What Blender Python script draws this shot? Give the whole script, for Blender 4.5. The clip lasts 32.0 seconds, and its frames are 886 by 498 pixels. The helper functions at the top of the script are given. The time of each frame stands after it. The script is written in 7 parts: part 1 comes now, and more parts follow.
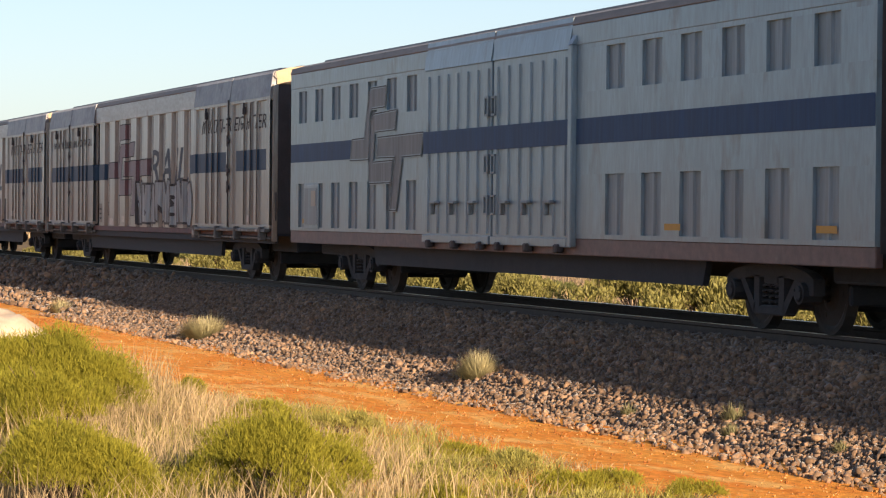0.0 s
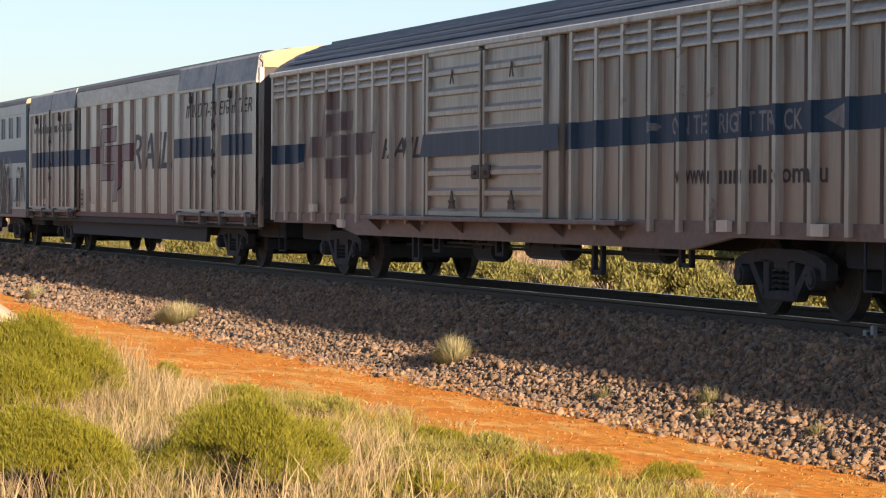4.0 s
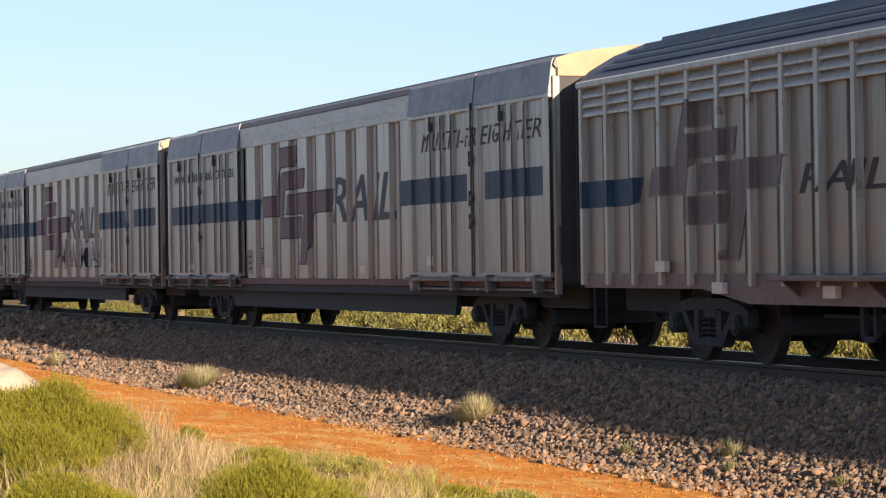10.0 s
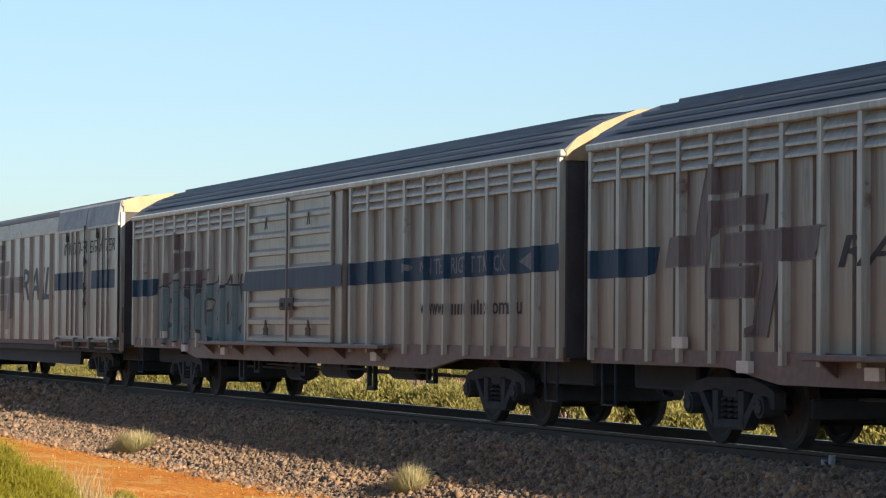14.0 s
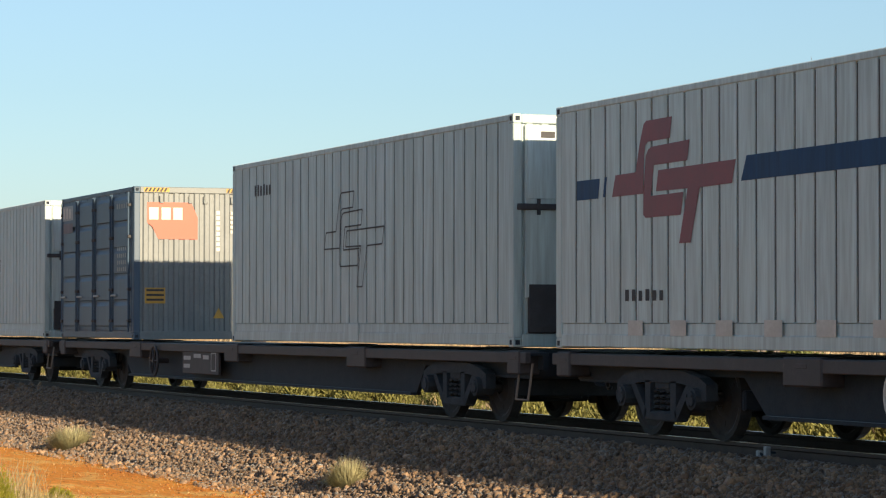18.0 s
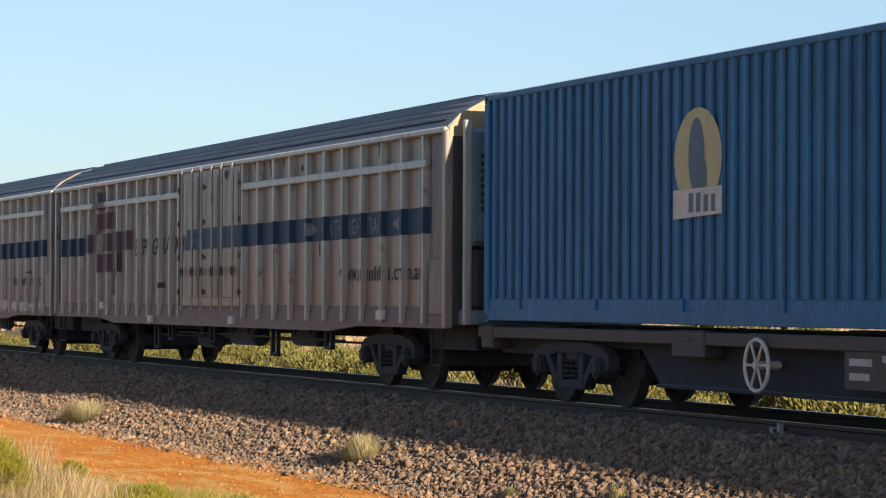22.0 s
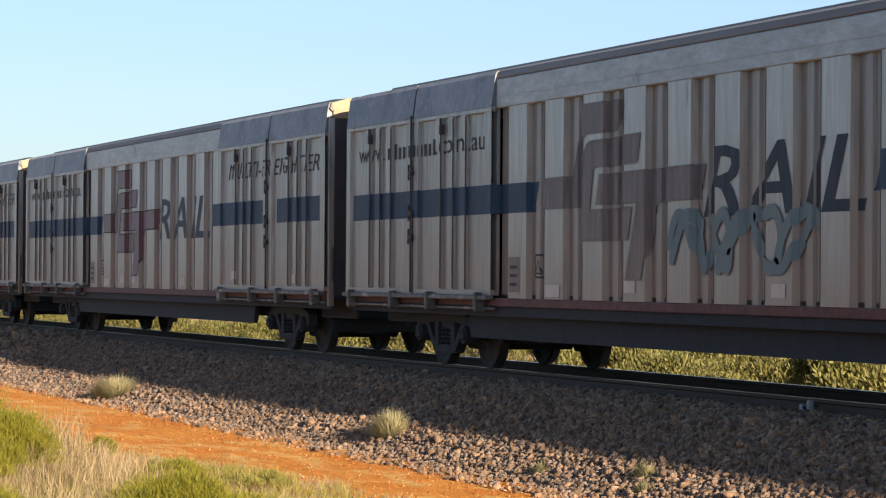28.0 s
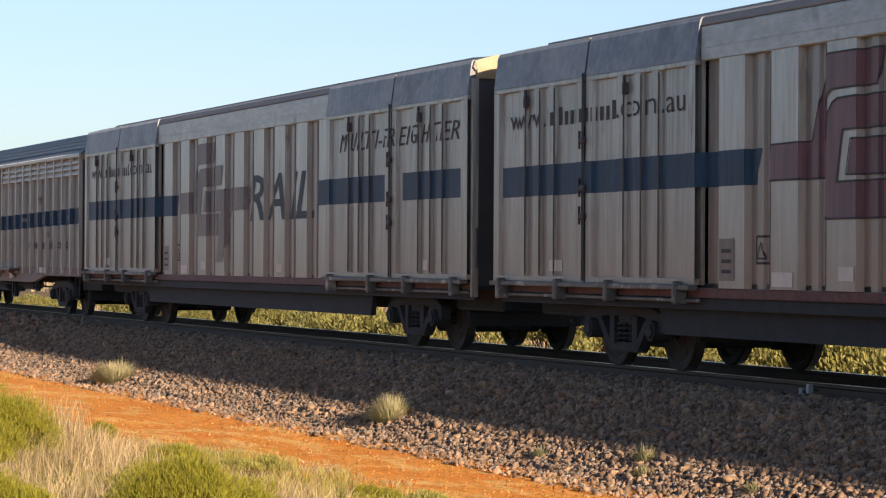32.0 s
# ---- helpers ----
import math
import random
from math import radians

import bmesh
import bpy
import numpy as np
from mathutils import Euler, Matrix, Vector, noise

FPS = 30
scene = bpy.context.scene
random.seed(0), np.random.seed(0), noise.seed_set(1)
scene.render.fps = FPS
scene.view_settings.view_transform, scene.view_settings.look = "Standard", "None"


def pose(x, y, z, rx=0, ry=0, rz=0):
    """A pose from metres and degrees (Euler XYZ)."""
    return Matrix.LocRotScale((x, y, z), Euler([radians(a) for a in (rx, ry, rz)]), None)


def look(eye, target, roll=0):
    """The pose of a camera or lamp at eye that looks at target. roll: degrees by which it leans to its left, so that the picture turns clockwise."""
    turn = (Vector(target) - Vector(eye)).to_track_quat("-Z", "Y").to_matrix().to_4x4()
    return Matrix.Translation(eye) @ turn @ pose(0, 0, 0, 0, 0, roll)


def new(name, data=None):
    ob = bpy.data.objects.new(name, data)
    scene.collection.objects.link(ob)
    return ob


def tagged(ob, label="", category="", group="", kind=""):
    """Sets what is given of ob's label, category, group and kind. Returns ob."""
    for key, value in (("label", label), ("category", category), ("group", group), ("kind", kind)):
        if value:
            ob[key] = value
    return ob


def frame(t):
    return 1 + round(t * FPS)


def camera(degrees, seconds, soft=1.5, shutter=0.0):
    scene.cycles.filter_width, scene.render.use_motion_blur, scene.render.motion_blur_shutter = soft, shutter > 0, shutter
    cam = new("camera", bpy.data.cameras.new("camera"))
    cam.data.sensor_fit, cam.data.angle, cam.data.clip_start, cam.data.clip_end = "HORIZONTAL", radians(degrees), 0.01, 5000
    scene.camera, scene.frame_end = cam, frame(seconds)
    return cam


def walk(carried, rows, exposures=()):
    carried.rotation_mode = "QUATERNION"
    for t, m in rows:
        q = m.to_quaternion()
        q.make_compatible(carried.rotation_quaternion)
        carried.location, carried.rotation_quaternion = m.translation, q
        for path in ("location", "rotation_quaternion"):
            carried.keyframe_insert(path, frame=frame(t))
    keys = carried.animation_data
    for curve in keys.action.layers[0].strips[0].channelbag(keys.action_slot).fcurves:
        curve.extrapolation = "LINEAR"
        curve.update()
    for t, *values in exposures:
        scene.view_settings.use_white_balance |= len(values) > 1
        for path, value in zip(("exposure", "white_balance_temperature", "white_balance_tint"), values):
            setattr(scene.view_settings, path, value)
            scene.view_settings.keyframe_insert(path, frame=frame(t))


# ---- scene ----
cam = camera(18.0, 32.0, soft=1.2)

EYE = (0.0, -14.37, 1.18)
# seconds, turn from the line of the track, tilt, lean
PATH = [
    (0, 17.951, -0.650, 0.557),
    (0.5, 18.109, -0.630, 0.565),
    (1, 17.977, -0.578, 0.375),
    (1.5, 18.074, -0.413, 0.152),
    (2, 18.054, -0.627, -0.163),
    (2.5, 18.235, -0.804, -0.164),
    (4.5, 18.478, -0.969, 0.393),
    (5, 18.547, -0.895, 0.258),
    (5.5, 18.521, -0.188, -0.026),
    (6, 18.336, 0.272, -0.115),
    (6.5, 18.535, 0.351, -0.086),
    (7, 18.959, 0.697, -0.137),
    (7.5, 19.002, 0.844, -0.063),
    (8, 19.253, 1.026, -0.489),
    (8.5, 19.309, 0.892, -0.405),
    (9, 18.938, 0.557, -0.779),
    (9.5, 18.595, 0.185, -0.958),
    (10, 18.064, 0.231, -0.871),
    (10.5, 18.122, 0.373, -0.295),
    (11, 18.338, 0.462, -0.001),
    (11.5, 18.381, 0.426, 0.736),
    (12, 18.746, 0.427, 0.792),
    (12.5, 18.890, 0.591, 0.914),
    (13, 19.106, 0.749, 0.585),
    (13.5, 19.226, 1.176, 0.749),
    (14, 19.302, 1.670, 0.415),
    (14.5, 19.556, 2.049, -0.222),
    (15, 19.482, 1.927, -0.331),
    (15.5, 19.397, 1.776, -0.754),
    (17.5, 20.602, 1.226, -0.027),
    (18, 20.637, 1.551, 0.042),
    (18.5, 20.404, 1.709, 0.035),
    (19, 20.389, 1.929, 0.665),
    (19.5, 20.270, 1.629, 0.553),
    (20, 20.307, 1.488, 0.552),
    (20.5, 20.183, 1.252, 0.620),
    (21, 20.234, 1.048, 0.690),
    (21.5, 20.175, 0.915, 0.476),
    (22, 20.349, 1.044, 0.277),
    (22.5, 20.167, 1.246, 0.472),
    (23, 20.194, 1.295, 0.274),
    (23.5, 20.238, 1.372, 0.202),
    (24, 20.435, 1.388, 0.249),
    (24.5, 20.478, 1.135, 0.423),
    (25, 20.092, 0.938, 0.398),
    (25.5, 20.154, 0.835, 0.551),
    (26, 19.994, 0.741, 0.629),
    (26.5, 19.956, 0.741, 0.621),
    (28.5, 19.690, 0.495, 0.365),
    (29, 19.681, 0.442, 0.361),
    (29.5, 19.767, 0.301, 0.089),
    (30, 19.934, 0.371, 0.226),
    (30.5, 19.706, 0.289, 0.236),
    (31, 19.742, 0.258, 0.292),
    (31.5, 19.669, 0.275, 0.285),
    (32, 19.756, 0.241, 0.292),
]


def aim(turn, tilt, lean):
    a, p = radians(turn), radians(tilt)
    way = Vector((-math.cos(a) * math.cos(p), math.sin(a) * math.cos(p), math.sin(p)))
    return look(EYE, Vector(EYE) + way * 10, lean)


walk(cam, [(t, aim(a, p, r)) for t, a, p, r in PATH], exposures=[(t, e + 0.20, k + 120, g) for t, e, k, g in ((0.0, 1.12, 5800, 17), (5.0, 1.13, 5700, 16), (8.0, 1.08, 5450, 16), (12.0, 1.12, 5500, 15), (13.0, 1.14, 5600, 14), (14.0, 0.99, 5400, 8), (16.0, 0.94, 5400, 4), (18.0, 0.90, 5450, 4), (19.0, 0.87, 5450, 4), (22.0, 0.95, 5350, 11), (23.0, 1.04, 5300, 14), (26.0, 1.05, 5300, 12), (29.0, 1.03, 5350, 13), (32.0, 1.07, 5500, 15))])

# ---- light: low morning sun, almost along the track, from beyond the train ----
SUN_EL, SUN_OFF = 12.2, 4.15
world = bpy.data.worlds.new("sky")
scene.world = world
world.use_nodes = True
wn = world.node_tree
sky = wn.nodes.new("ShaderNodeTexSky")
sky.sky_type, sky.sun_disc = "NISHITA", False
sky.sun_elevation, sky.sun_rotation = radians(SUN_EL), radians(90 - SUN_OFF)
sky.air_density, sky.dust_density, sky.ozone_density = 1.0, 0.45, 2.6
background = wn.nodes["Background"]
background.inputs["Strength"].default_value = 0.0595
haze = wn.nodes.new("ShaderNodeHueSaturation")
haze.inputs["Saturation"].default_value = 0.70
haze.inputs["Hue"].default_value = 0.50
wn.links.new(sky.outputs[0], haze.inputs["Color"])
wn.links.new(haze.outputs[0], background.inputs["Color"])
sun = bpy.data.lights.new("sun", "SUN")
sun.energy, sun.angle, sun.color = 5.0, radians(0.55), (1.0, 0.71, 0.41)
sun_ob = new("sun", sun)
to_sun = Vector((math.cos(radians(SUN_OFF)), math.sin(radians(SUN_OFF)), math.tan(radians(SUN_EL))))
sun_ob.matrix_world = look(to_sun * 50, (0, 0, 0))


# ---- materials ----
def surface(name, c1, c2, scale=3.0, rough=0.6, metal=0.0, bump=0.1, stretch=(1, 1, 1), fine=8.0, stain=None, stain_at=0.62,
            stain_scale=1.0, stain_stretch=(1, 1, 1), bump_scale=None, translucent=0.0, gloss=0.5, streak=0.0, dust=None,
            sheen=None):
    m = bpy.data.materials.new(name)
    m.use_nodes = True
    n, l = m.node_tree.nodes, m.node_tree.links
    b = n["Principled BSDF"]
    b.inputs["Roughness"].default_value, b.inputs["Metallic"].default_value = rough, metal
    b.inputs["Specular IOR Level"].default_value = max(gloss, 0.8) if streak and gloss == 0.5 else gloss
    b.inputs["Sheen Weight"].default_value = (0.26 if streak else 0.0) if sheen is None else sheen
    b.inputs["Sheen Roughness"].default_value = 0.35
    b.inputs["Sheen Tint"].default_value = (0.86, 0.93, 1.0, 1)
    co = n.new("ShaderNodeTexCoord")
    spot = co.outputs["Object"]
    if streak:
        info = n.new("ShaderNodeObjectInfo")
        far = n.new("ShaderNodeVectorMath")
        far.operation = "MULTIPLY_ADD"
        far.inputs[1].default_value, far.inputs[2].default_value = (37.0, 0.0, 0.0), (0.0, 0.0, 0.0)
        l.new(info.outputs["Random"], far.inputs[0])
        moved = n.new("ShaderNodeVectorMath")
        l.new(spot, moved.inputs[0])
        l.new(far.outputs[0], moved.inputs[1])
        spot = moved.outputs[0]
    mp = n.new("ShaderNodeMapping")
    mp.inputs["Scale"].default_value = stretch
    l.new(spot, mp.inputs["Vector"])

    def tex(sc, vec, detail=5.0):
        t = n.new("ShaderNodeTexNoise")
        t.inputs["Scale"].default_value, t.inputs["Detail"].default_value, t.inputs["Roughness"].default_value = sc, detail, 0.6
        l.new(vec, t.inputs["Vector"])
        return t

    def mix(a, bb, fac, mode="MIX"):
        x = n.new("ShaderNodeMix")
        x.data_type, x.blend_type = "RGBA", mode
        for sock, val in ((x.inputs[6], a), (x.inputs[7], bb), (x.inputs[0], fac)):
            if isinstance(val, tuple):
                sock.default_value = (*val, 1)
            elif isinstance(val, (int, float)):
                sock.default_value = val
            else:
                l.new(val, sock)
        return x.outputs[2]

    def ramp(v, lo, hi):
        r = n.new("ShaderNodeMapRange")
        r.inputs["From Min"].default_value, r.inputs["From Max"].default_value = lo, hi
        l.new(v, r.inputs["Value"])
        return r.outputs[0]

    big, small = tex(scale, mp.outputs[0]), tex(scale * fine, mp.outputs[0])
    col = mix(c1, c2, ramp(big.outputs[0], 0.35, 0.65))
    col = mix(col, c2, ramp(small.outputs[0], 0.45, 0.8))
    if stain:
        mp2 = n.new("ShaderNodeMapping")
        mp2.inputs["Scale"].default_value = stain_stretch
        l.new(spot, mp2.inputs["Vector"])
        s = tex(stain_scale, mp2.outputs[0], 8.0)
        col = mix(col, stain, ramp(s.outputs[0], stain_at, stain_at + 0.1))
    if streak:
        mp3 = n.new("ShaderNodeMapping")
        mp3.inputs["Scale"].default_value = stretch
        l.new(spot, mp3.inputs["Vector"])
        g = ramp(tex(9.0, mp3.outputs[0], 8.0).outputs[0], 0.36, 0.64)
        g.node.inputs["To Min"].default_value, g.node.inputs["To Max"].default_value = 1 - streak, 1 + streak * 0.45
        hs = n.new("ShaderNodeHueSaturation")
        l.new(g, hs.inputs["Value"])
        l.new(col, hs.inputs["Color"])
        col = hs.outputs[0]
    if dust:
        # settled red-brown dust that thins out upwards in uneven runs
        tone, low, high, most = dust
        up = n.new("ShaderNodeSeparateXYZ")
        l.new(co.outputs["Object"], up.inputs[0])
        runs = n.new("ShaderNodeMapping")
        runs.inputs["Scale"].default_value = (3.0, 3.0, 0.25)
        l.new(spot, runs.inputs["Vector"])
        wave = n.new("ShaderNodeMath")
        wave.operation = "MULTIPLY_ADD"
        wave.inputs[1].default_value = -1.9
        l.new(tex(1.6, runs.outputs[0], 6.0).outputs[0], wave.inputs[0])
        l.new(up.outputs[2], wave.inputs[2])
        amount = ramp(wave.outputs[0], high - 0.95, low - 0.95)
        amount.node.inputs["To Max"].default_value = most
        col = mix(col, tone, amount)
    l.new(col, b.inputs["Base Color"])
    if bump:
        bp = n.new("ShaderNodeBump")
        bp.inputs["Strength"].default_value = bump
        bp.inputs["Distance"].default_value = 0.02
        bt = tex(bump_scale, co.outputs["Object"]) if bump_scale else small
        l.new(bt.outputs[0], bp.inputs["Height"])
        l.new(bp.outputs[0], b.inputs["Normal"])
    if translucent:
        tr = n.new("ShaderNodeBsdfTranslucent")
        l.new(col, tr.inputs["Color"])
        ms = n.new("ShaderNodeMixShader")
        ms.inputs[0].default_value = translucent
        l.new(b.outputs[0], ms.inputs[1])
        l.new(tr.outputs[0], ms.inputs[2])
        l.new(ms.outputs[0], n["Material Output"].inputs["Surface"])
    return m


STREAK = (1.6, 1.6, 0.12)
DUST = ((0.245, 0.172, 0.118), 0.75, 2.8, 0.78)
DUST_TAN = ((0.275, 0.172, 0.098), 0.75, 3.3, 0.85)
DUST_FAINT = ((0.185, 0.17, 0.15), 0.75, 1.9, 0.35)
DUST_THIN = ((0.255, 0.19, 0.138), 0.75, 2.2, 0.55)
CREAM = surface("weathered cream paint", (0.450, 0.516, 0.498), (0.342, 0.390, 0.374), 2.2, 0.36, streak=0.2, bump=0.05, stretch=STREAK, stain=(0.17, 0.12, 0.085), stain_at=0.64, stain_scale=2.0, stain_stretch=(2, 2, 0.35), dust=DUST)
# darker copy of CREAM: recess shade put into the colour, under the same dust
CREAM_DARK = surface("dusty cream darkened for recess shade", (0.287, 0.283, 0.259), (0.201, 0.198, 0.181), 2.2, 0.4, streak=0.25, bump=0.05, stretch=STREAK, stain=(0.10, 0.075, 0.055), stain_at=0.62, stain_scale=2.4, stain_stretch=(2, 2, 0.3), dust=DUST)
FASCIA = surface("blue-white fascia paint", (0.403, 0.470, 0.493), (0.302, 0.358, 0.375), 2.0, 0.4, streak=0.22, bump=0.04, stretch=(0.5, 1.6, 1.6), stain=(0.16, 0.15, 0.14), stain_at=0.62, stain_scale=1.6)
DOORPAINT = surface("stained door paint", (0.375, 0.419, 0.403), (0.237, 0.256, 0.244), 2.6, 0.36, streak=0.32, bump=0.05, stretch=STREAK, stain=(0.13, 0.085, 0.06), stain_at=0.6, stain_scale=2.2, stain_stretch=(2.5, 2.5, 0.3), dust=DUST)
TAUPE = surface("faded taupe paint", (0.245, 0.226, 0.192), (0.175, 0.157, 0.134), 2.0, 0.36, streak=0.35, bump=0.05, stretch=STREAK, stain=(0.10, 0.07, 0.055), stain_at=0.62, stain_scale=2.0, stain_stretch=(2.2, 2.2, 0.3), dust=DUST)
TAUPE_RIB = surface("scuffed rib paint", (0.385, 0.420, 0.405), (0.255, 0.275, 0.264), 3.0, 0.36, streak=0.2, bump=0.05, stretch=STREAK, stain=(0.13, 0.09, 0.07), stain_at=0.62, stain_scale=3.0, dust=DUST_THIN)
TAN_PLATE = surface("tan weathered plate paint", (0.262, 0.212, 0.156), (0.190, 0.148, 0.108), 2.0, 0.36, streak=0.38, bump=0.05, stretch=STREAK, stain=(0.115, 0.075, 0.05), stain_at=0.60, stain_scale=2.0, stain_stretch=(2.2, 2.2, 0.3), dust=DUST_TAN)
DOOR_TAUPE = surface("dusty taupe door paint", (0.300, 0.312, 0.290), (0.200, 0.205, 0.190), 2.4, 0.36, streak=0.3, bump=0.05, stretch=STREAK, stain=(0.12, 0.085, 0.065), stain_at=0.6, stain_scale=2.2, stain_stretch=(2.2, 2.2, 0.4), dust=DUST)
SLOGAN = surface("worn grey-white lettering", (0.25, 0.275, 0.30), (0.15, 0.175, 0.205), 4.0, 0.6, gloss=0.2, streak=0.3, bump=0.02, stretch=(1.2, 1.2, 0.6))
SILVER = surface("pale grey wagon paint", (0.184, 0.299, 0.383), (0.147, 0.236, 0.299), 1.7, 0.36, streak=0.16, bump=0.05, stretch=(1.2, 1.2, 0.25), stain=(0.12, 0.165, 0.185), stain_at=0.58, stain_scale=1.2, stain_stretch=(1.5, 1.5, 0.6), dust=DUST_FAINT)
# darker copy of SILVER: pocket shade put into the colour; also used for fittings
SILVER_DARK = surface("darkened grey wagon paint", (0.168, 0.252, 0.315), (0.131, 0.194, 0.236), 2.0, 0.5, streak=0.25, bump=0.05, stretch=STREAK, dust=DUST_FAINT)
RED_SILL = surface("red oxide sill", (0.128, 0.074, 0.066), (0.090, 0.058, 0.055), 3.0, 0.6, streak=0.3, bump=0.08, stain=(0.24, 0.20, 0.18), stain_at=0.68, stain_scale=2.0)
NAVY = surface("faded navy paint", (0.018, 0.055, 0.113), (0.032, 0.067, 0.115), 2.0, 0.6, gloss=0.2, streak=0.25, bump=0.03, stretch=STREAK, stain=(0.12, 0.11, 0.10), stain_at=0.68, stain_scale=2.0, stain_stretch=(2, 2, 0.4))
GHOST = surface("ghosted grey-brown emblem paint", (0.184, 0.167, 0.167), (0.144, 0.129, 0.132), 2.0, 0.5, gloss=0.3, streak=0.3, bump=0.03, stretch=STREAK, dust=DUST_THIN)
SLATE_EMBLEM = surface("washed slate emblem paint", (0.155, 0.175, 0.20), (0.12, 0.14, 0.16), 2.0, 0.5, gloss=0.3, streak=0.3, bump=0.03, stretch=STREAK)
INK = surface("dark blue lettering paint", (0.022, 0.04, 0.066), (0.04, 0.055, 0.075), 3.0, 0.6, gloss=0.15, streak=0.3, bump=0.02, stretch=STREAK)
MAROON_DULL = surface("dusty maroon paint", (0.158, 0.135, 0.138), (0.126, 0.104, 0.112), 2.0, 0.5, gloss=0.3, streak=0.3, bump=0.03, stretch=STREAK)
MAROON = surface("faded maroon paint", (0.150, 0.108, 0.124), (0.118, 0.087, 0.102), 2.0, 0.6, gloss=0.2, streak=0.2, bump=0.03, stretch=STREAK)
EMBLEM_RED = surface("red emblem paint", (0.143, 0.063, 0.081), (0.110, 0.058, 0.072), 2.0, 0.5, gloss=0.4, sheen=0.5, streak=0.3, bump=0.02, stretch=STREAK)
LETTER = surface("dark lettering paint", (0.042, 0.044, 0.054), (0.062, 0.062, 0.068), 3.0, 0.6, gloss=0.15, bump=0.02)
OFFWHITE = surface("chalky white paint", (0.62, 0.60, 0.56), (0.5, 0.48, 0.44), 3.0, 0.6, bump=0.03)
ROOFPALE = surface("rusty pale roof sheet", (0.231, 0.226, 0.215), (0.165, 0.160, 0.154), 1.5, 0.6, bump=0.05, stretch=(0.3, 2, 2), stain=(0.19, 0.16, 0.14), stain_at=0.6)
ROOFGREY = surface("dull roof sheet", (0.130, 0.146, 0.172), (0.088, 0.099, 0.118), 1.5, 0.55, metal=0.2, bump=0.05, stretch=(0.3, 2, 2), stain=(0.25, 0.20, 0.16), stain_at=0.66)
ROOFBLUE = surface("blue-grey door head", (0.085, 0.108, 0.155), (0.20, 0.225, 0.25), 1.1, 0.5, streak=0.25, metal=0.1, bump=0.04, stretch=(1, 1, 1), stain=(0.06, 0.07, 0.10), stain_at=0.55, stain_scale=1.2)
TRACKSTEEL = surface("dull door track steel", (0.126, 0.134, 0.134), (0.072, 0.074, 0.074), 4.0, 0.55, bump=0.08, stain=(0.36, 0.35, 0.33), stain_at=0.55, stain_scale=2.6)
SILL_RED = surface("faded red sill line", (0.149, 0.064, 0.059), (0.099, 0.053, 0.051), 3.0, 0.65, bump=0.06, gloss=0.2, streak=0.3, stain=(0.22, 0.19, 0.17), stain_at=0.66, stain_scale=2.5)
END_CAP = surface("yellowed cream end cap", (0.34, 0.27, 0.155), (0.27, 0.205, 0.11), 3.0, 0.5, bump=0.04, stain=(0.14, 0.10, 0.06), stain_at=0.66, stain_scale=3.0)
# dark tone of the painted shade lines; also handles, hinges and scrapes
DARK_BROWN = surface("dark brown line and trim paint", (0.085, 0.076, 0.068), (0.14, 0.122, 0.105), 5.0, 0.8, bump=0.1, gloss=0.15, stretch=(1.6, 1.6, 0.6))
DARKEND = surface("sooty end paint", (0.055, 0.055, 0.062), (0.04, 0.04, 0.045), 3.0, 0.7, bump=0.06)
GRIME = surface("greasy black underframe", (0.022, 0.031, 0.043), (0.034, 0.042, 0.053), 4.0, 0.8, bump=0.15, gloss=0.15, sheen=0.22)
BOGIE = surface("dusty cast steel", (0.030, 0.038, 0.048), (0.048, 0.055, 0.064), 6.0, 0.8, bump=0.2, gloss=0.15, sheen=0.1)
WHEEL = surface("worn wheel steel", (0.032, 0.034, 0.036), (0.05, 0.048, 0.046), 6.0, 0.7, metal=0.2, bump=0.1, gloss=0.1, sheen=0.2)
BRIGHT = surface("polished tread steel", (0.45, 0.43, 0.40), (0.35, 0.33, 0.31), 8.0, 0.3, metal=0.9, bump=0.03)
BROWNSTEEL = surface("brown wagon steel", (0.058, 0.050, 0.053), (0.042, 0.038, 0.042), 3.0, 0.65, bump=0.08, stain=(0.16, 0.13, 0.11), stain_at=0.67, stain_scale=2.5)
RAILSTEEL = surface("rusty rail steel", (0.055, 0.040, 0.033), (0.08, 0.055, 0.042), 9.0, 0.7, metal=0.3, bump=0.1)


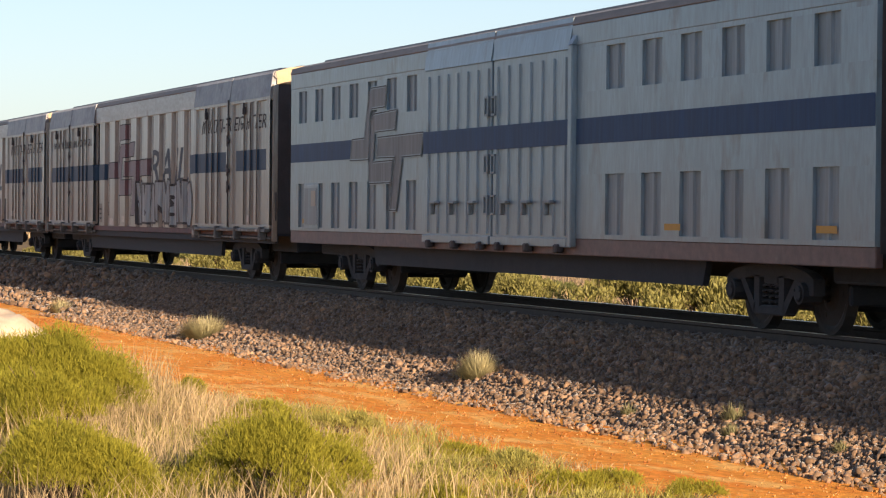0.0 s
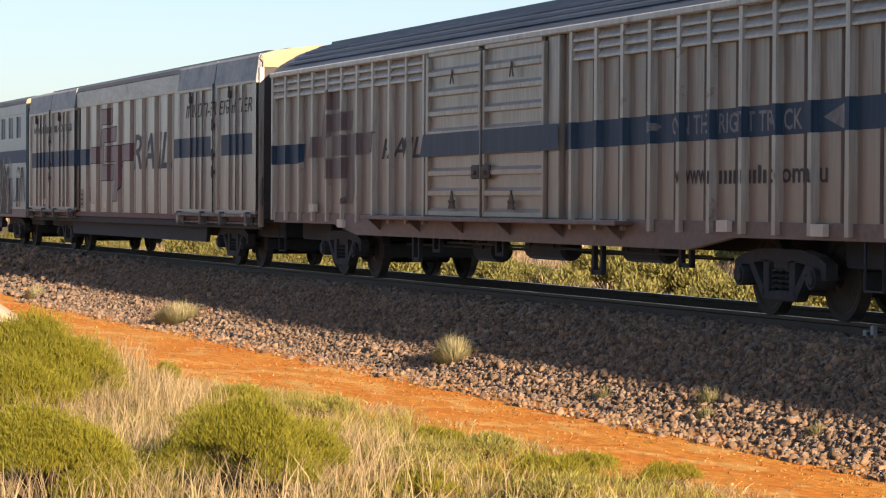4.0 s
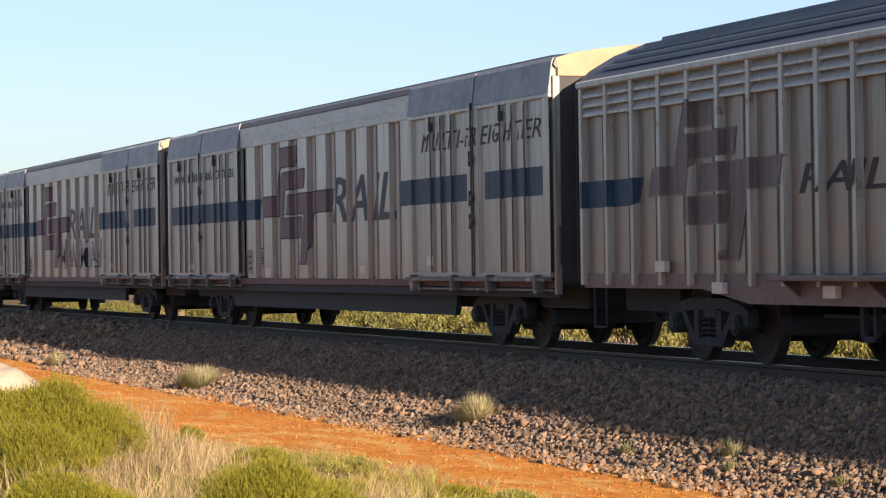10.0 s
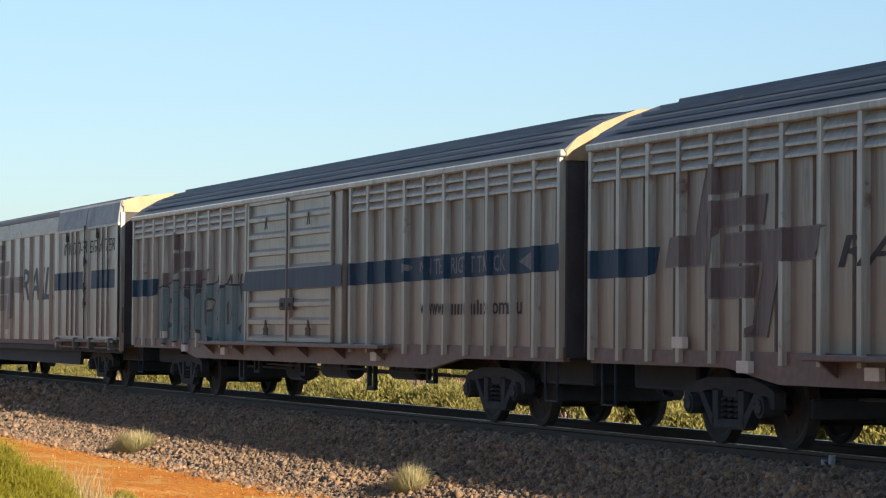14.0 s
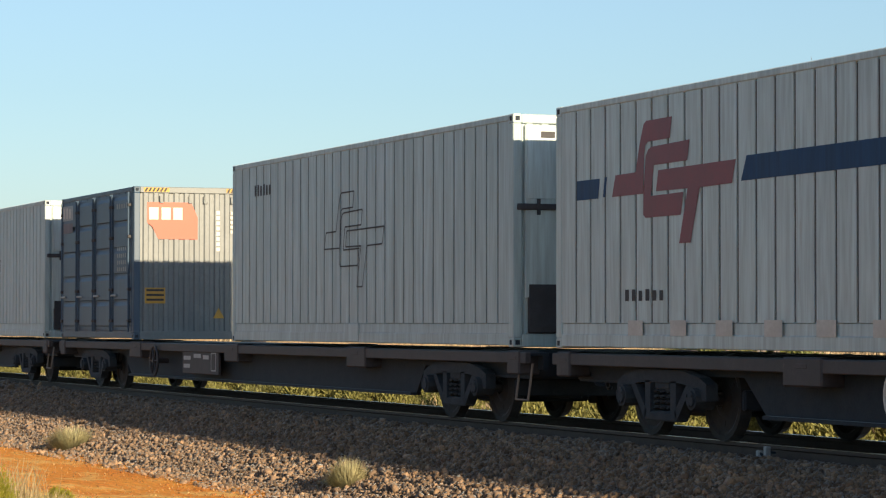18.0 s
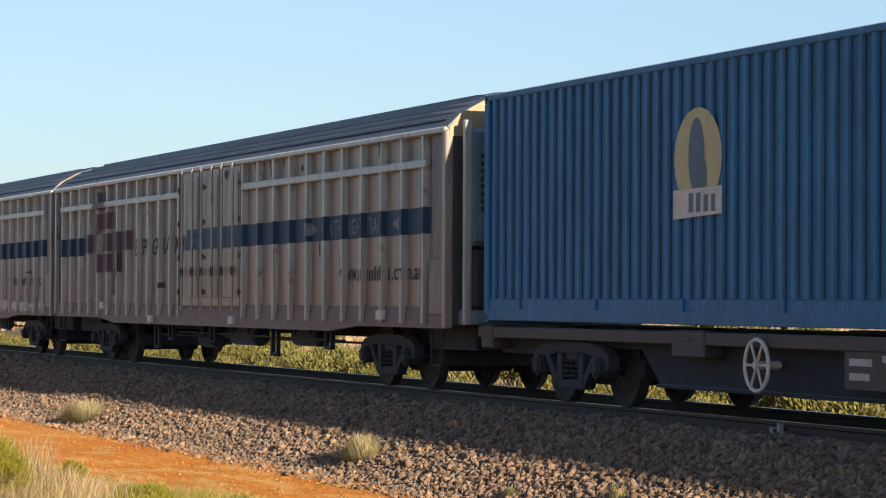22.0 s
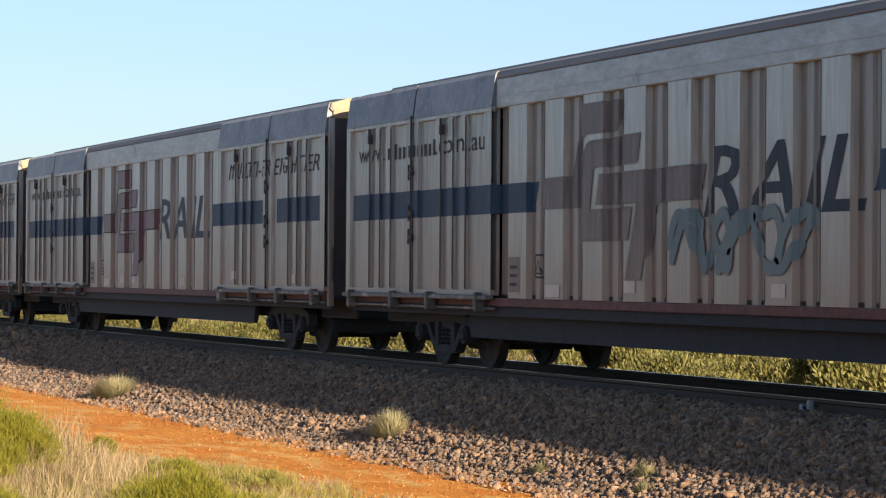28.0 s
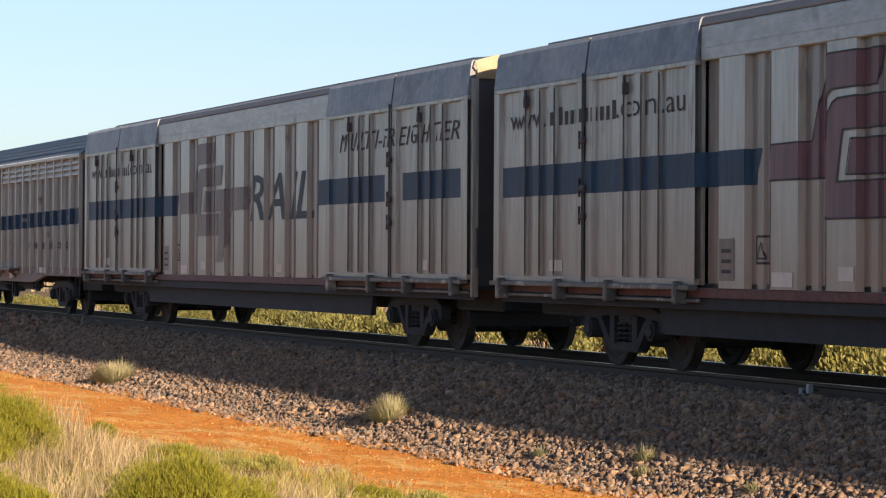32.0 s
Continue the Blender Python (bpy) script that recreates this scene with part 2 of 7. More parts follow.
# ---- building helpers ----
class Build:
    """Collects faces for one mesh."""

    def __init__(self):
        self.v, self.f = [], []

    def add(self, verts, faces):
        o = len(self.v)
        self.v += [tuple(p) for p in verts]
        self.f += [tuple(i + o for i in q) for q in faces]
        return self

    def box(self, x0, x1, y0, y1, z0, z1, c=0.0):
        """A box; c: width of its chamfers."""
        if not c:
            return self.add([(x, y, z) for z in (z0, z1) for y in (y0, y1) for x in (x0, x1)],
                            [(0, 2, 3, 1), (4, 5, 7, 6), (0, 1, 5, 4), (2, 6, 7, 3), (0, 4, 6, 2), (1, 3, 7, 5)])
        bm = bmesh.new()
        bmesh.ops.create_cube(bm, size=1.0)
        for v in bm.verts:
            v.co = ((x0 + x1) / 2 + v.co.x * (x1 - x0), (y0 + y1) / 2 + v.co.y * (y1 - y0), (z0 + z1) / 2 + v.co.z * (z1 - z0))
        bmesh.ops.bevel(bm, geom=bm.edges[:], offset=c, segments=1, affect="EDGES")
        return self.take(bm)

    def take(self, bm):
        bm.verts.index_update()
        self.add([v.co[:] for v in bm.verts], [[v.index for v in f.verts] for f in bm.faces])
        bm.free()
        return self

    def prism(self, poly, axis, a0, a1):
        """A polygon pushed along an axis. poly: the two other coordinates, in x, y, z order."""
        k = "xyz".index(axis)
        pts = []
        for a in (a0, a1):
            for p in poly:
                q = list(p)
                q.insert(k, a)
                pts.append(q)
        n = len(poly)
        return self.add(pts, [tuple(range(n))[::-1], tuple(range(n, 2 * n))] + [(i, (i + 1) % n, n + (i + 1) % n, n + i) for i in range(n)])

    def tube(self, p, q, r, n=8, r2=None, cap=True):
        p, q = Vector(p), Vector(q)
        d = (q - p).normalized()
        u = d.orthogonal().normalized()
        w = d.cross(u)
        r2 = r if r2 is None else r2
        pts = [c + (u * math.cos(2 * math.pi * i / n) + w * math.sin(2 * math.pi * i / n)) * rr for c, rr in ((p, r), (q, r2)) for i in range(n)]
        fs = [(i, (i + 1) % n, n + (i + 1) % n, n + i) for i in range(n)]
        return self.add(pts, fs + ([tuple(range(n))[::-1], tuple(range(n, 2 * n))] if cap else []))

    def pipe(self, pts, r, n=6):
        pts = [Vector(p) for p in pts]
        k = len(pts)
        u = (pts[1] - pts[0]).orthogonal().normalized()
        rings = []
        for i, p in enumerate(pts):
            d = (pts[min(i + 1, k - 1)] - pts[max(i - 1, 0)]).normalized()
            u = (u - d * u.dot(d)).normalized()
            w = d.cross(u)
            rings += [p + (u * math.cos(2 * math.pi * j / n) + w * math.sin(2 * math.pi * j / n)) * r for j in range(n)]
        fs = [(i * n + j, i * n + (j + 1) % n, (i + 1) * n + (j + 1) % n, (i + 1) * n + j) for i in range(k - 1) for j in range(n)]
        return self.add(rings, fs + [tuple(range(n))[::-1], tuple(range((k - 1) * n, k * n))])

    def ring(self, centre, axis, r, thick, n=20, m=6):
        """A torus round an axis."""
        c, d = Vector(centre), Vector(axis).normalized()
        u = d.orthogonal().normalized()
        w = d.cross(u)
        pts = []
        for i in range(n):
            a = 2 * math.pi * i / n
            out = u * math.cos(a) + w * math.sin(a)
            for j in range(m):
                b = 2 * math.pi * j / m
                pts.append(c + out * (r + thick * math.cos(b)) + d * thick * math.sin(b))
        return self.add(pts, [(i * m + j, ((i + 1) % n) * m + j, ((i + 1) % n) * m + (j + 1) % m, i * m + (j + 1) % m) for i in range(n) for j in range(m)])

    def sweep(self, section, xs):
        """Open or closed cross-sections (y, z) along x, one mesh."""
        n = len(section)
        return self.add([(x, y, z) for x in xs for y, z in section], [(i * n + j, i * n + j + 1, (i + 1) * n + j + 1, (i + 1) * n + j) for i in range(len(xs) - 1) for j in range(n - 1)])

    def mesh(self, name, material, smooth=False):
        me = bpy.data.meshes.new(name)
        me.from_pydata(self.v, [], self.f)
        bm = bmesh.new()
        bm.from_mesh(me)
        bmesh.ops.remove_doubles(bm, verts=bm.verts[:], dist=1e-5)
        bmesh.ops.recalc_face_normals(bm, faces=bm.faces[:])
        bm.to_mesh(me)
        bm.free()
        me.materials.append(material)
        if smooth:
            me.polygons.foreach_set("use_smooth", [True] * len(me.polygons))
        return me


STORE = {}


def part(name, parent, key, make, material, label="", smooth=False, kind=""):
    """One mesh object under a thing or part; alike parts share the mesh kept under key."""
    if key not in STORE:
        b = Build()
        made = make(b)
        STORE[key] = (made if made is not None else b).mesh(name, material, smooth)
    ob = new(name, STORE[key])
    ob.parent = parent
    return tagged(ob, label, "", "", kind)


def thing(name, label, category, group="", x=0.0, y=0.0, z=0.0):
    ob = new(name)
    ob.location = (x, y, z)
    ob.empty_display_size = 0.3
    return tagged(ob, label, category, group)


# ---- painted marks that follow a pressed steel side ----
def cut(bm, xs, zs=()):
    for co, axis in [(x, 0) for x in xs] + [(z, 2) for z in zs]:
        span = [v.co[axis] for v in bm.verts]
        if not span or not min(span) < co < max(span):
            continue
        spot, way = [0, 0, 0], [0, 0, 0]
        spot[axis], way[axis] = co, 1
        bmesh.ops.bisect_plane(bm, geom=bm.verts[:] + bm.edges[:] + bm.faces[:], plane_co=spot, plane_no=way)


def on_side(bm, side, lift, steep=True):
    """Lay a flat mesh in the x-z plane onto a side: side(x, z) is its depth, side.xs and side.zs its creases."""
    for f in bm.faces:
        f.normal_update()
    cut(bm, side.xs, side.zs)
    bmesh.ops.split_edges(bm, edges=bm.edges[:])
    if not steep:
        walls = [f for f in bm.faces if abs(side.depth(f.calc_center_median().x + 0.004) - side.depth(f.calc_center_median().x - 0.004)) > 0.008]
        bmesh.ops.delete(bm, geom=walls, context="FACES")
    for f in bm.faces:
        c = f.calc_center_median()
        for v in f.verts:
            v.co.y += side.depth(v.co.x + (c.x - v.co.x) * 0.02, v.co.z + (c.z - v.co.z) * 0.02) - lift
    return bm


def flat(polys, step=0.0003):
    bm = bmesh.new()
    for i, p in enumerate(polys):
        bm.faces.new([bm.verts.new((x, -step * i, z)) for x, z in p])
    bm.normal_update()
    bmesh.ops.triangulate(bm, faces=bm.faces[:], ngon_method="EAR_CLIP")
    return bm


def words(text, x0, x1, z0, z1, lean=0.0, fat=0.012):
    """Letters of the built-in font fitted into a box of the side."""
    cu = bpy.data.curves.new("letters", "FONT")
    cu.body, cu.shear, cu.resolution_u, cu.offset = text, lean, 2, fat
    ob = bpy.data.objects.new("letters", cu)
    me = bpy.data.meshes.new_from_object(ob)
    bm = bmesh.new()
    bm.from_mesh(me)
    bpy.data.objects.remove(ob)
    bpy.data.curves.remove(cu)
    bpy.data.meshes.remove(me)
    xs, ys = [v.co.x for v in bm.verts], [v.co.y for v in bm.verts]
    for v in bm.verts:
        v.co = (x0 + (v.co.x - min(xs)) / (max(xs) - min(xs)) * (x1 - x0), 0, z0 + (v.co.y - min(ys)) / (max(ys) - min(ys)) * (z1 - z0))
    bmesh.ops.triangulate(bm, faces=bm.faces[:])
    return bm


def bars(x0, x1, z0, z1, seed, pitch=0.24, fill=0.62, lean=0.0):
    """Plain upright bars in place of writing that is not lettered."""
    rnd, polys, x = random.Random(seed), [], x0
    while x < x1 - 0.05:
        w = pitch * fill * rnd.uniform(0.7, 1.15)
        hi = z1 - (z1 - z0) * rnd.choice((0, 0.25, 0.25, 0.25))
        polys.append([(x, z0), (min(x + w, x1), z0), (min(x + w, x1) + lean * (hi - z0), hi), (x + lean * (hi - z0), hi)])
        x += pitch * rnd.uniform(0.85, 1.15)
    return flat(polys)


class Side:
    """A side sheet: creases (x, depth) from end to end, the same at all heights between z0 and z1."""

    def __init__(self, creases, zs=(), relief=None):
        self.c, self.xs, self.zs, self.relief = creases, [x for x, _ in creases], list(zs), relief

    def depth(self, x, z=None):
        c = self.c
        if x <= c[0][0]:
            d = c[0][1]
        elif x >= c[-1][0]:
            d = c[-1][1]
        else:
            d = c[-1][1]
            for (xa, a), (xb, b) in zip(c, c[1:]):
                if xa <= x <= xb:
                    d = a if xb == xa else a + (b - a) * (x - xa) / (xb - xa)
                    break
        return d + (self.relief(x, z) if self.relief and z is not None else 0)


def outline(polys, w):
    out = []
    for p in polys:
        for (xa, za), (xb, zb) in zip(p, p[1:] + p[:1]):
            n = math.hypot(xb - xa, zb - za)
            ux, uz = -(zb - za) / n * w / 2, (xb - xa) / n * w / 2
            out.append([(xa + ux, za + uz), (xb + ux, zb + uz), (xb - ux, zb - uz), (xa - ux, za - uz)])
    return out


def paint(name, parent, key, make, side, material, label="", lift=0.006):
    def go(b):
        return b.take(on_side(make(), side, lift, not name.startswith("lettering")))
    return part(name, parent, key, go, material, label)


def emblem(x0, x1, z0, z1):
    """A stepped cross of three interlocked strokes."""
    def at(p):
        return [(x0 + u * (x1 - x0), z0 + w * (z1 - z0)) for u, w in p]
    a = at([(0.012, 0.415), (0.042, 0.59), (0.215, 0.595), (0.25, 0.82), (0.282, 0.97), (0.304, 0.997), (0.515, 1.0), (0.496, 0.832), (0.32, 0.828), (0.297, 0.80), (0.286, 0.70), (0.279, 0.415)])
    b = at([(0.281, 0.41), (0.300, 0.715), (0.322, 0.765), (0.345, 0.783), (0.654, 0.799), (0.635, 0.64), (0.368, 0.634), (0.343, 0.392), (0.606, 0.398), (0.583, 0.222), (0.298, 0.22), (0.279, 0.25)])
    t = at([(0.404, 0.59), (1.0, 0.603), (0.973, 0.427), (0.733, 0.42), (0.66, 0.0), (0.571, 0.0), (0.637, 0.422), (0.386, 0.424)])
    return [a, b, t]


# ---- running gear ----
AXLE_R = 0.46
DROP = 0.08  # height of the rail head under the zero level


def wheelset_mesh(b):
    for s in (-1, 1):
        prof = [(0.08, 0.0), (0.10, 0.09), (0.20, 0.05), (0.36, 0.045), (0.40, 0.065), (AXLE_R, 0.065), (AXLE_R + 0.028, -0.05), (AXLE_R, -0.07), (0.40, -0.065), (0.36, -0.01), (0.20, -0.02), (0.08, -0.08)]
        n, pts = 24, []
        for i in range(n):
            a = 2 * math.pi * i / n
            for r, o in prof:
                pts.append((r * math.cos(a), s * (0.76 + o), r * math.sin(a)))
        m = len(prof)
        b.add(pts, [(i * m + j, ((i + 1) % n) * m + j, ((i + 1) % n) * m + j + 1, i * m + j + 1) for i in range(n) for j in range(m - 1)])
        for k in range(3):
            a = 2 * math.pi * k / 3
            b.tube((0.27 * math.cos(a), s * 0.80, 0.27 * math.sin(a)), (0.27 * math.cos(a), s * 0.815, 0.27 * math.sin(a)), 0.035, 8)
    b.tube((0, -1.02, 0), (0, 1.02, 0), 0.075, 12)


def frame_mesh(s):
    """A cast three-piece side frame, wheelbase 1.83 m."""
    def go(b):
        y0, y1 = s * 1.0, s * 1.14
        y0, y1 = min(y0, y1), max(y0, y1)
        top = [(-1.16, 0.44), (-1.16, 0.62), (-0.98, 0.69), (-0.55, 0.76), (0.55, 0.76), (0.98, 0.69), (1.16, 0.62), (1.16, 0.44), (1.06, 0.44), (1.0, 0.56), (0.84, 0.58), (0.5, 0.62), (-0.5, 0.62), (-0.84, 0.58), (-1.0, 0.56), (-1.06, 0.44)]
        b.prism(top, "y", y0, y1)
        b.prism([(-0.78, 0.58), (-0.66, 0.60), (-0.36, 0.30), (-0.42, 0.20)], "y", y0, y1)
        b.prism([(0.78, 0.58), (0.66, 0.60), (0.36, 0.30), (0.42, 0.20)], "y", y0, y1)
        b.box(-0.44, 0.44, y0, y1, 0.19, 0.30, 0.02)
        for x in (-0.33, 0.33):
            b.box(x - 0.07, x + 0.07, y0, y1, 0.28, 0.64)
        for x in (-0.915, 0.915):
            b.tube((x, s * 0.96, 0.46), (x, s * 1.20, 0.46), 0.125, 12)
            b.tube((x, s * 1.20, 0.46), (x, s * 1.225, 0.46), 0.09, 12)
            for k in range(3):
                a = 2.1 * k + 0.5
                b.tube((x + 0.07 * math.cos(a), s * 1.2, 0.46 + 0.07 * math.sin(a)), (x + 0.07 * math.cos(a), s * 1.235, 0.46 + 0.07 * math.sin(a)), 0.016, 6)
    return go


def spring_mesh(s, x):
    def go(b):
        pts = [(x + 0.065 * math.cos(a), s * 1.06 + 0.065 * math.sin(a), 0.30 + 0.24 * a / (8 * math.pi)) for a in np.linspace(0, 8 * math.pi, 33)]
        b.pipe(pts, 0.016, 4)
    return go


def bogie(parent, x):
    bog = part("bogie", parent, "bogie bolster", lambda b: (b.box(-0.2, 0.2, -1.12, 1.12, 0.53, 0.70, 0.03), b.tube((0, 0, 0.66), (0, 0, 0.78), 0.22, 12), b.box(-0.12, 0.12, -0.7, 0.7, 0.42, 0.53)) and None, BOGIE)
    bog.location = (x, 0, -DROP)
    for s in (-1, 1):
        part("side_frame", bog, ("bogie side", s), frame_mesh(s), BOGIE)
        for x1 in (-0.17, 0.0, 0.17):
            part("coil_spring", bog, ("bogie spring", s, x1), spring_mesh(s, x1), BOGIE)
    for k in (-1, 1):
        part("brake_beam", bog, ("brake beam", k), lambda b: (b.tube((k * 0.5, -0.8, 0.38), (k * 0.5, 0.8, 0.38), 0.04, 6), [b.box(k * 0.5 - 0.03, k * 0.5 + 0.03, q * 0.76 - 0.05, q * 0.76 + 0.05, 0.28, 0.54) for q in (-1, 1)]) and None, GRIME)
    part("brake_rigging", bog, "brake rigging", lambda b: (b.box(-0.42, 0.42, -0.66, 0.66, 0.24, 0.60, 0.04), b.box(-1.45, 1.45, -0.10, 0.10, 0.30, 0.42, 0.02), b.box(-1.50, -1.42, -0.85, 0.85, 0.34, 0.56, 0.02), b.box(1.42, 1.50, -0.85, 0.85, 0.34, 0.56, 0.02)) and None, GRIME)
    for k in (-1, 1):
        w = part("wheelset", bog, "wheelset", wheelset_mesh, WHEEL)
        w.location = (k * 0.915, 0, AXLE_R)
        SPINNERS.append(w)
    return bog


SPINNERS = []


def couplers(w, length):
    for a, c in ((0.25, 2.1), (length - 2.1, length - 0.25)):
        part("draft_box", w, ("draft", round(a, 2)), lambda b: b.box(a, c, -0.95, 0.95, 0.50, 0.86, 0.03), GRIME)
    for x, s in ((0.0, -1), (length, 1)):
        part("coupler", w, ("coupler", s, round(length, 2)), lambda b: (b.box(min(x, x + s * 0.5), max(x, x + s * 0.5), -0.09, 0.09, 0.62, 0.82, 0.02), b.box(min(x + s * 0.38, x + s * 0.62), max(x + s * 0.38, x + s * 0.62), -0.16, 0.16, 0.58, 0.86, 0.04)) and None, BOGIE)
        part("air_hose", w, ("air hose", s, round(length, 2)), lambda b: b.pipe([(x - s * 0.1, -0.35, 0.72), (x + s * 0.15, -0.36, 0.66), (x + s * 0.32, -0.3, 0.45), (x + s * 0.52, -0.2, 0.40)], 0.028, 6), GRIME, smooth=True)


def end_ladder(w, x, s, z0, z1, key, y=-1.2):
    def go(b):
        for yy in (y, y + 0.38):
            b.tube((x + s * 0.07, yy, z0), (x + s * 0.07, yy, z1), 0.016, 6)
        z = z0 + 0.12
        while z < z1:
            b.tube((x + s * 0.07, y, z), (x + s * 0.07, y + 0.38, z), 0.012, 6)
            z += 0.3
    part("ladder", w, ("ladder", key), go, DARKEND)


def underframe(w, length, key, depth=0.42):
    part("centre_sill", w, ("sill", key), lambda b: (b.box(0.3, length - 0.3, -0.35, 0.35, 0.62, 0.90), b.prism([(4.72, 0.72), (4.85, depth), (length - 4.85, depth), (length - 4.72, 0.72), (length - 4.72, 0.9), (4.72, 0.9)], "y", -1.30, -1.22), b.prism([(4.72, 0.72), (4.85, depth), (length - 4.85, depth), (length - 4.72, 0.72), (length - 4.72, 0.9), (4.72, 0.9)], "y", 1.22, 1.30)) and None, GRIME)


def tank(w, x, r, length, key, y=-0.9, z=0.42):
    def go(b):
        xs = [x - length / 2, x - length / 2 + 0.06, x + length / 2 - 0.06, x + length / 2]
        rs = [r * 0.7, r, r, r * 0.7]
        for xa, xb, ra, rb in zip(xs, xs[1:], rs, rs[1:]):
            b.tube((xa, y, z), (xb, y, z), ra, 16, rb)
        for xx in (x - length * 0.3, x + length * 0.3):
            b.box(xx - 0.03, xx + 0.03, y - r - 0.01, y + r + 0.01, z, z + r + 0.12)
    part("air_tank", w, ("tank", key, x), go, GRIME, smooth=False)


# ---- wagons: x runs from the trailing end (0) to the leading end, z from the rail head ----
def sheet(creases, z0, z1, thick=0.03, s=1, keep=None):
    """The sheet as a solid; keep picks which creases belong to this part."""
    def go(b):
        for (xa, a), (xb, c) in zip(creases, creases[1:]):
            if keep and not keep(a, c):
                continue
            b.add([(xa, s * a, z0), (xb, s * c, z0), (xb, s * c, z1), (xa, s * a, z1)], [(0, 1, 2, 3)])
    return go


def roof_sheet(section, x0, x1, step, key, w, material, ridges=(), crease=0.0):
    pts = section + [(-y, z) for y, z in section[::-1][1:]]
    low = [(y * 0.97, z - 0.05) for y, z in pts[::-1]]

    def go(b):
        b.sweep(pts + low + [pts[0]], [x0, x1])
        for x in (x0, x1):
            for i in range(len(pts) - 1):
                a, c = pts[i], pts[i + 1]
                b.add([(x, a[0], a[1]), (x, c[0], c[1]), (x, c[0] * 0.97, c[1] - 0.05), (x, a[0] * 0.97, a[1] - 0.05)], [(0, 1, 2, 3)])
    r = part("roof", w, ("roof", key), go, material)

    def lines(t):
        a, c = section[int(t)], section[int(t) + 1]
        k = t - int(t)
        return a[0] + (c[0] - a[0]) * k, a[1] + (c[1] - a[1]) * k
    for s in (1, -1):
        for i, t in enumerate(ridges):
            y, z = lines(t)
            part("roof_rib", r, ("roof rib", key, i, s), lambda b: b.sweep([(s * y - 0.035, z - 0.01), (s * y - 0.018, z + 0.035), (s * y + 0.018, z + 0.035), (s * y + 0.035, z - 0.01)], [x0 + 0.6, x1 - 1.3]).add([(x, s * y + q, z + h) for x in (x1 - 1.3, x1 - 0.3) for q, h in ((-0.035, -0.01), (-0.018, 0.035 if x < x1 - 1 else -0.009), (0.018, 0.035 if x < x1 - 1 else -0.009), (0.035, -0.01))], [(0, 1, 5, 4), (1, 2, 6, 5), (2, 3, 7, 6)]), material)
    return r


def end_walls(w, length, section, z0, key, material, inset=0.04):
    """Closed ends under the roof, with two upright posts and ribs."""
    eave = section[1][1] - 0.12
    poly = [(section[0][0], z0), (section[0][0], eave), (-section[0][0], eave), (-section[0][0], z0)]
    cap = [(section[1][0], eave)] + [(y, z - 0.004) for y, z in section[1:]] + [(-y, z - 0.004) for y, z in section[::-1][1:-1]] + [(-section[1][0], eave)]
    for x, s in ((inset, -1), (length - inset, 1)):
        e = part("end_wall", w, ("end wall", key, s), lambda b: b.prism(poly, "x", x - 0.02, x + 0.02), material)
        part("end_cap", w, ("end cap", key, s), lambda b: b.prism(cap, "x", *sorted((x - s * 0.02, x + s * 0.048))), END_CAP, "yellowed cream roof end")
        for i, y in enumerate((-0.95, -0.32, 0.32, 0.95)):
            part("end_post", e, ("end post", key, s, i), lambda b: b.box(x + s * 0.02 - 0.035, x + s * 0.02 + 0.035, y - 0.04, y + 0.04, z0, 3.3, 0.01), material)


BOGIE_AT = 3.33
TOPS = {
    "M": [(-1.485, 3.752), (-1.458, 3.835), (-1.2, 3.91), (-0.85, 3.96), (-0.45, 4.01), (0, 4.04)],
    "L": [(-1.47, 3.44), (-1.30, 3.60), (-0.95, 3.80), (-0.5, 3.97), (0, 4.03)],
    "G": [(-1.485, 3.72), (-1.458, 3.815), (-1.2, 3.89), (-0.85, 3.945), (-0.45, 4.0), (0, 4.03)],
}


def start_wagon(kind, length, label, x):
    w = thing("boxcar", label, "freight wagon", "wagons of the freight train", x)
    for bx in (BOGIE_AT, length - BOGIE_AT):
        bogie(w, bx)
    couplers(w, length)
    return w


ML = 23.42


def door_creases(x0, x1):
    p = (x1 - x0)
    a = [(x0, -1.545), (x0 + 0.10, -1.545)]
    for u0, u1 in ((0.06, 0.30), (0.36, 0.46), (0.52, 0.62), (0.68, 0.92)):
        a += [(x0 + u0 * p, -1.545), (x0 + u0 * p + 0.03, -1.502), (x0 + u1 * p - 0.03, -1.502), (x0 + u1 * p, -1.545)]
    return sorted(set(a)) + [(x1, -1.545)]


M_DOORS = [(0.06, 3.07), (3.13, 6.20), (17.08, 20.18), (20.24, 23.36)]
def mid_creases():
    """Nine proud flats of the middle side with ridged recesses between them."""
    proud, deep, out = -1.48, -1.40, [(6.24, -1.40), (6.64, -1.40)]
    for i in range(9):
        a = 6.67 + 1.228 * i
        c = min(a + 0.62, 17.04)
        out += [(a, proud), (c, proud)]
        if i < 8:
            out += [(c + 0.03, deep), (c + 0.20, deep), (c + 0.22, deep - 0.03), (c + 0.36, deep - 0.03), (c + 0.38, deep), (a + 1.198, deep)]
    return out


M_MID = mid_creases()
M_SIDE = Side(door_creases(*M_DOORS[0]) + door_creases(*M_DOORS[1]) + M_MID + door_creases(*M_DOORS[2]) + door_creases(*M_DOORS[3]))


LIVERY = {"red": (EMBLEM_RED, "red stepped emblem"), "ghost": (GHOST, "ghosted grey-brown stepped emblem"), "maroon": (MAROON, "faded maroon stepped emblem")}


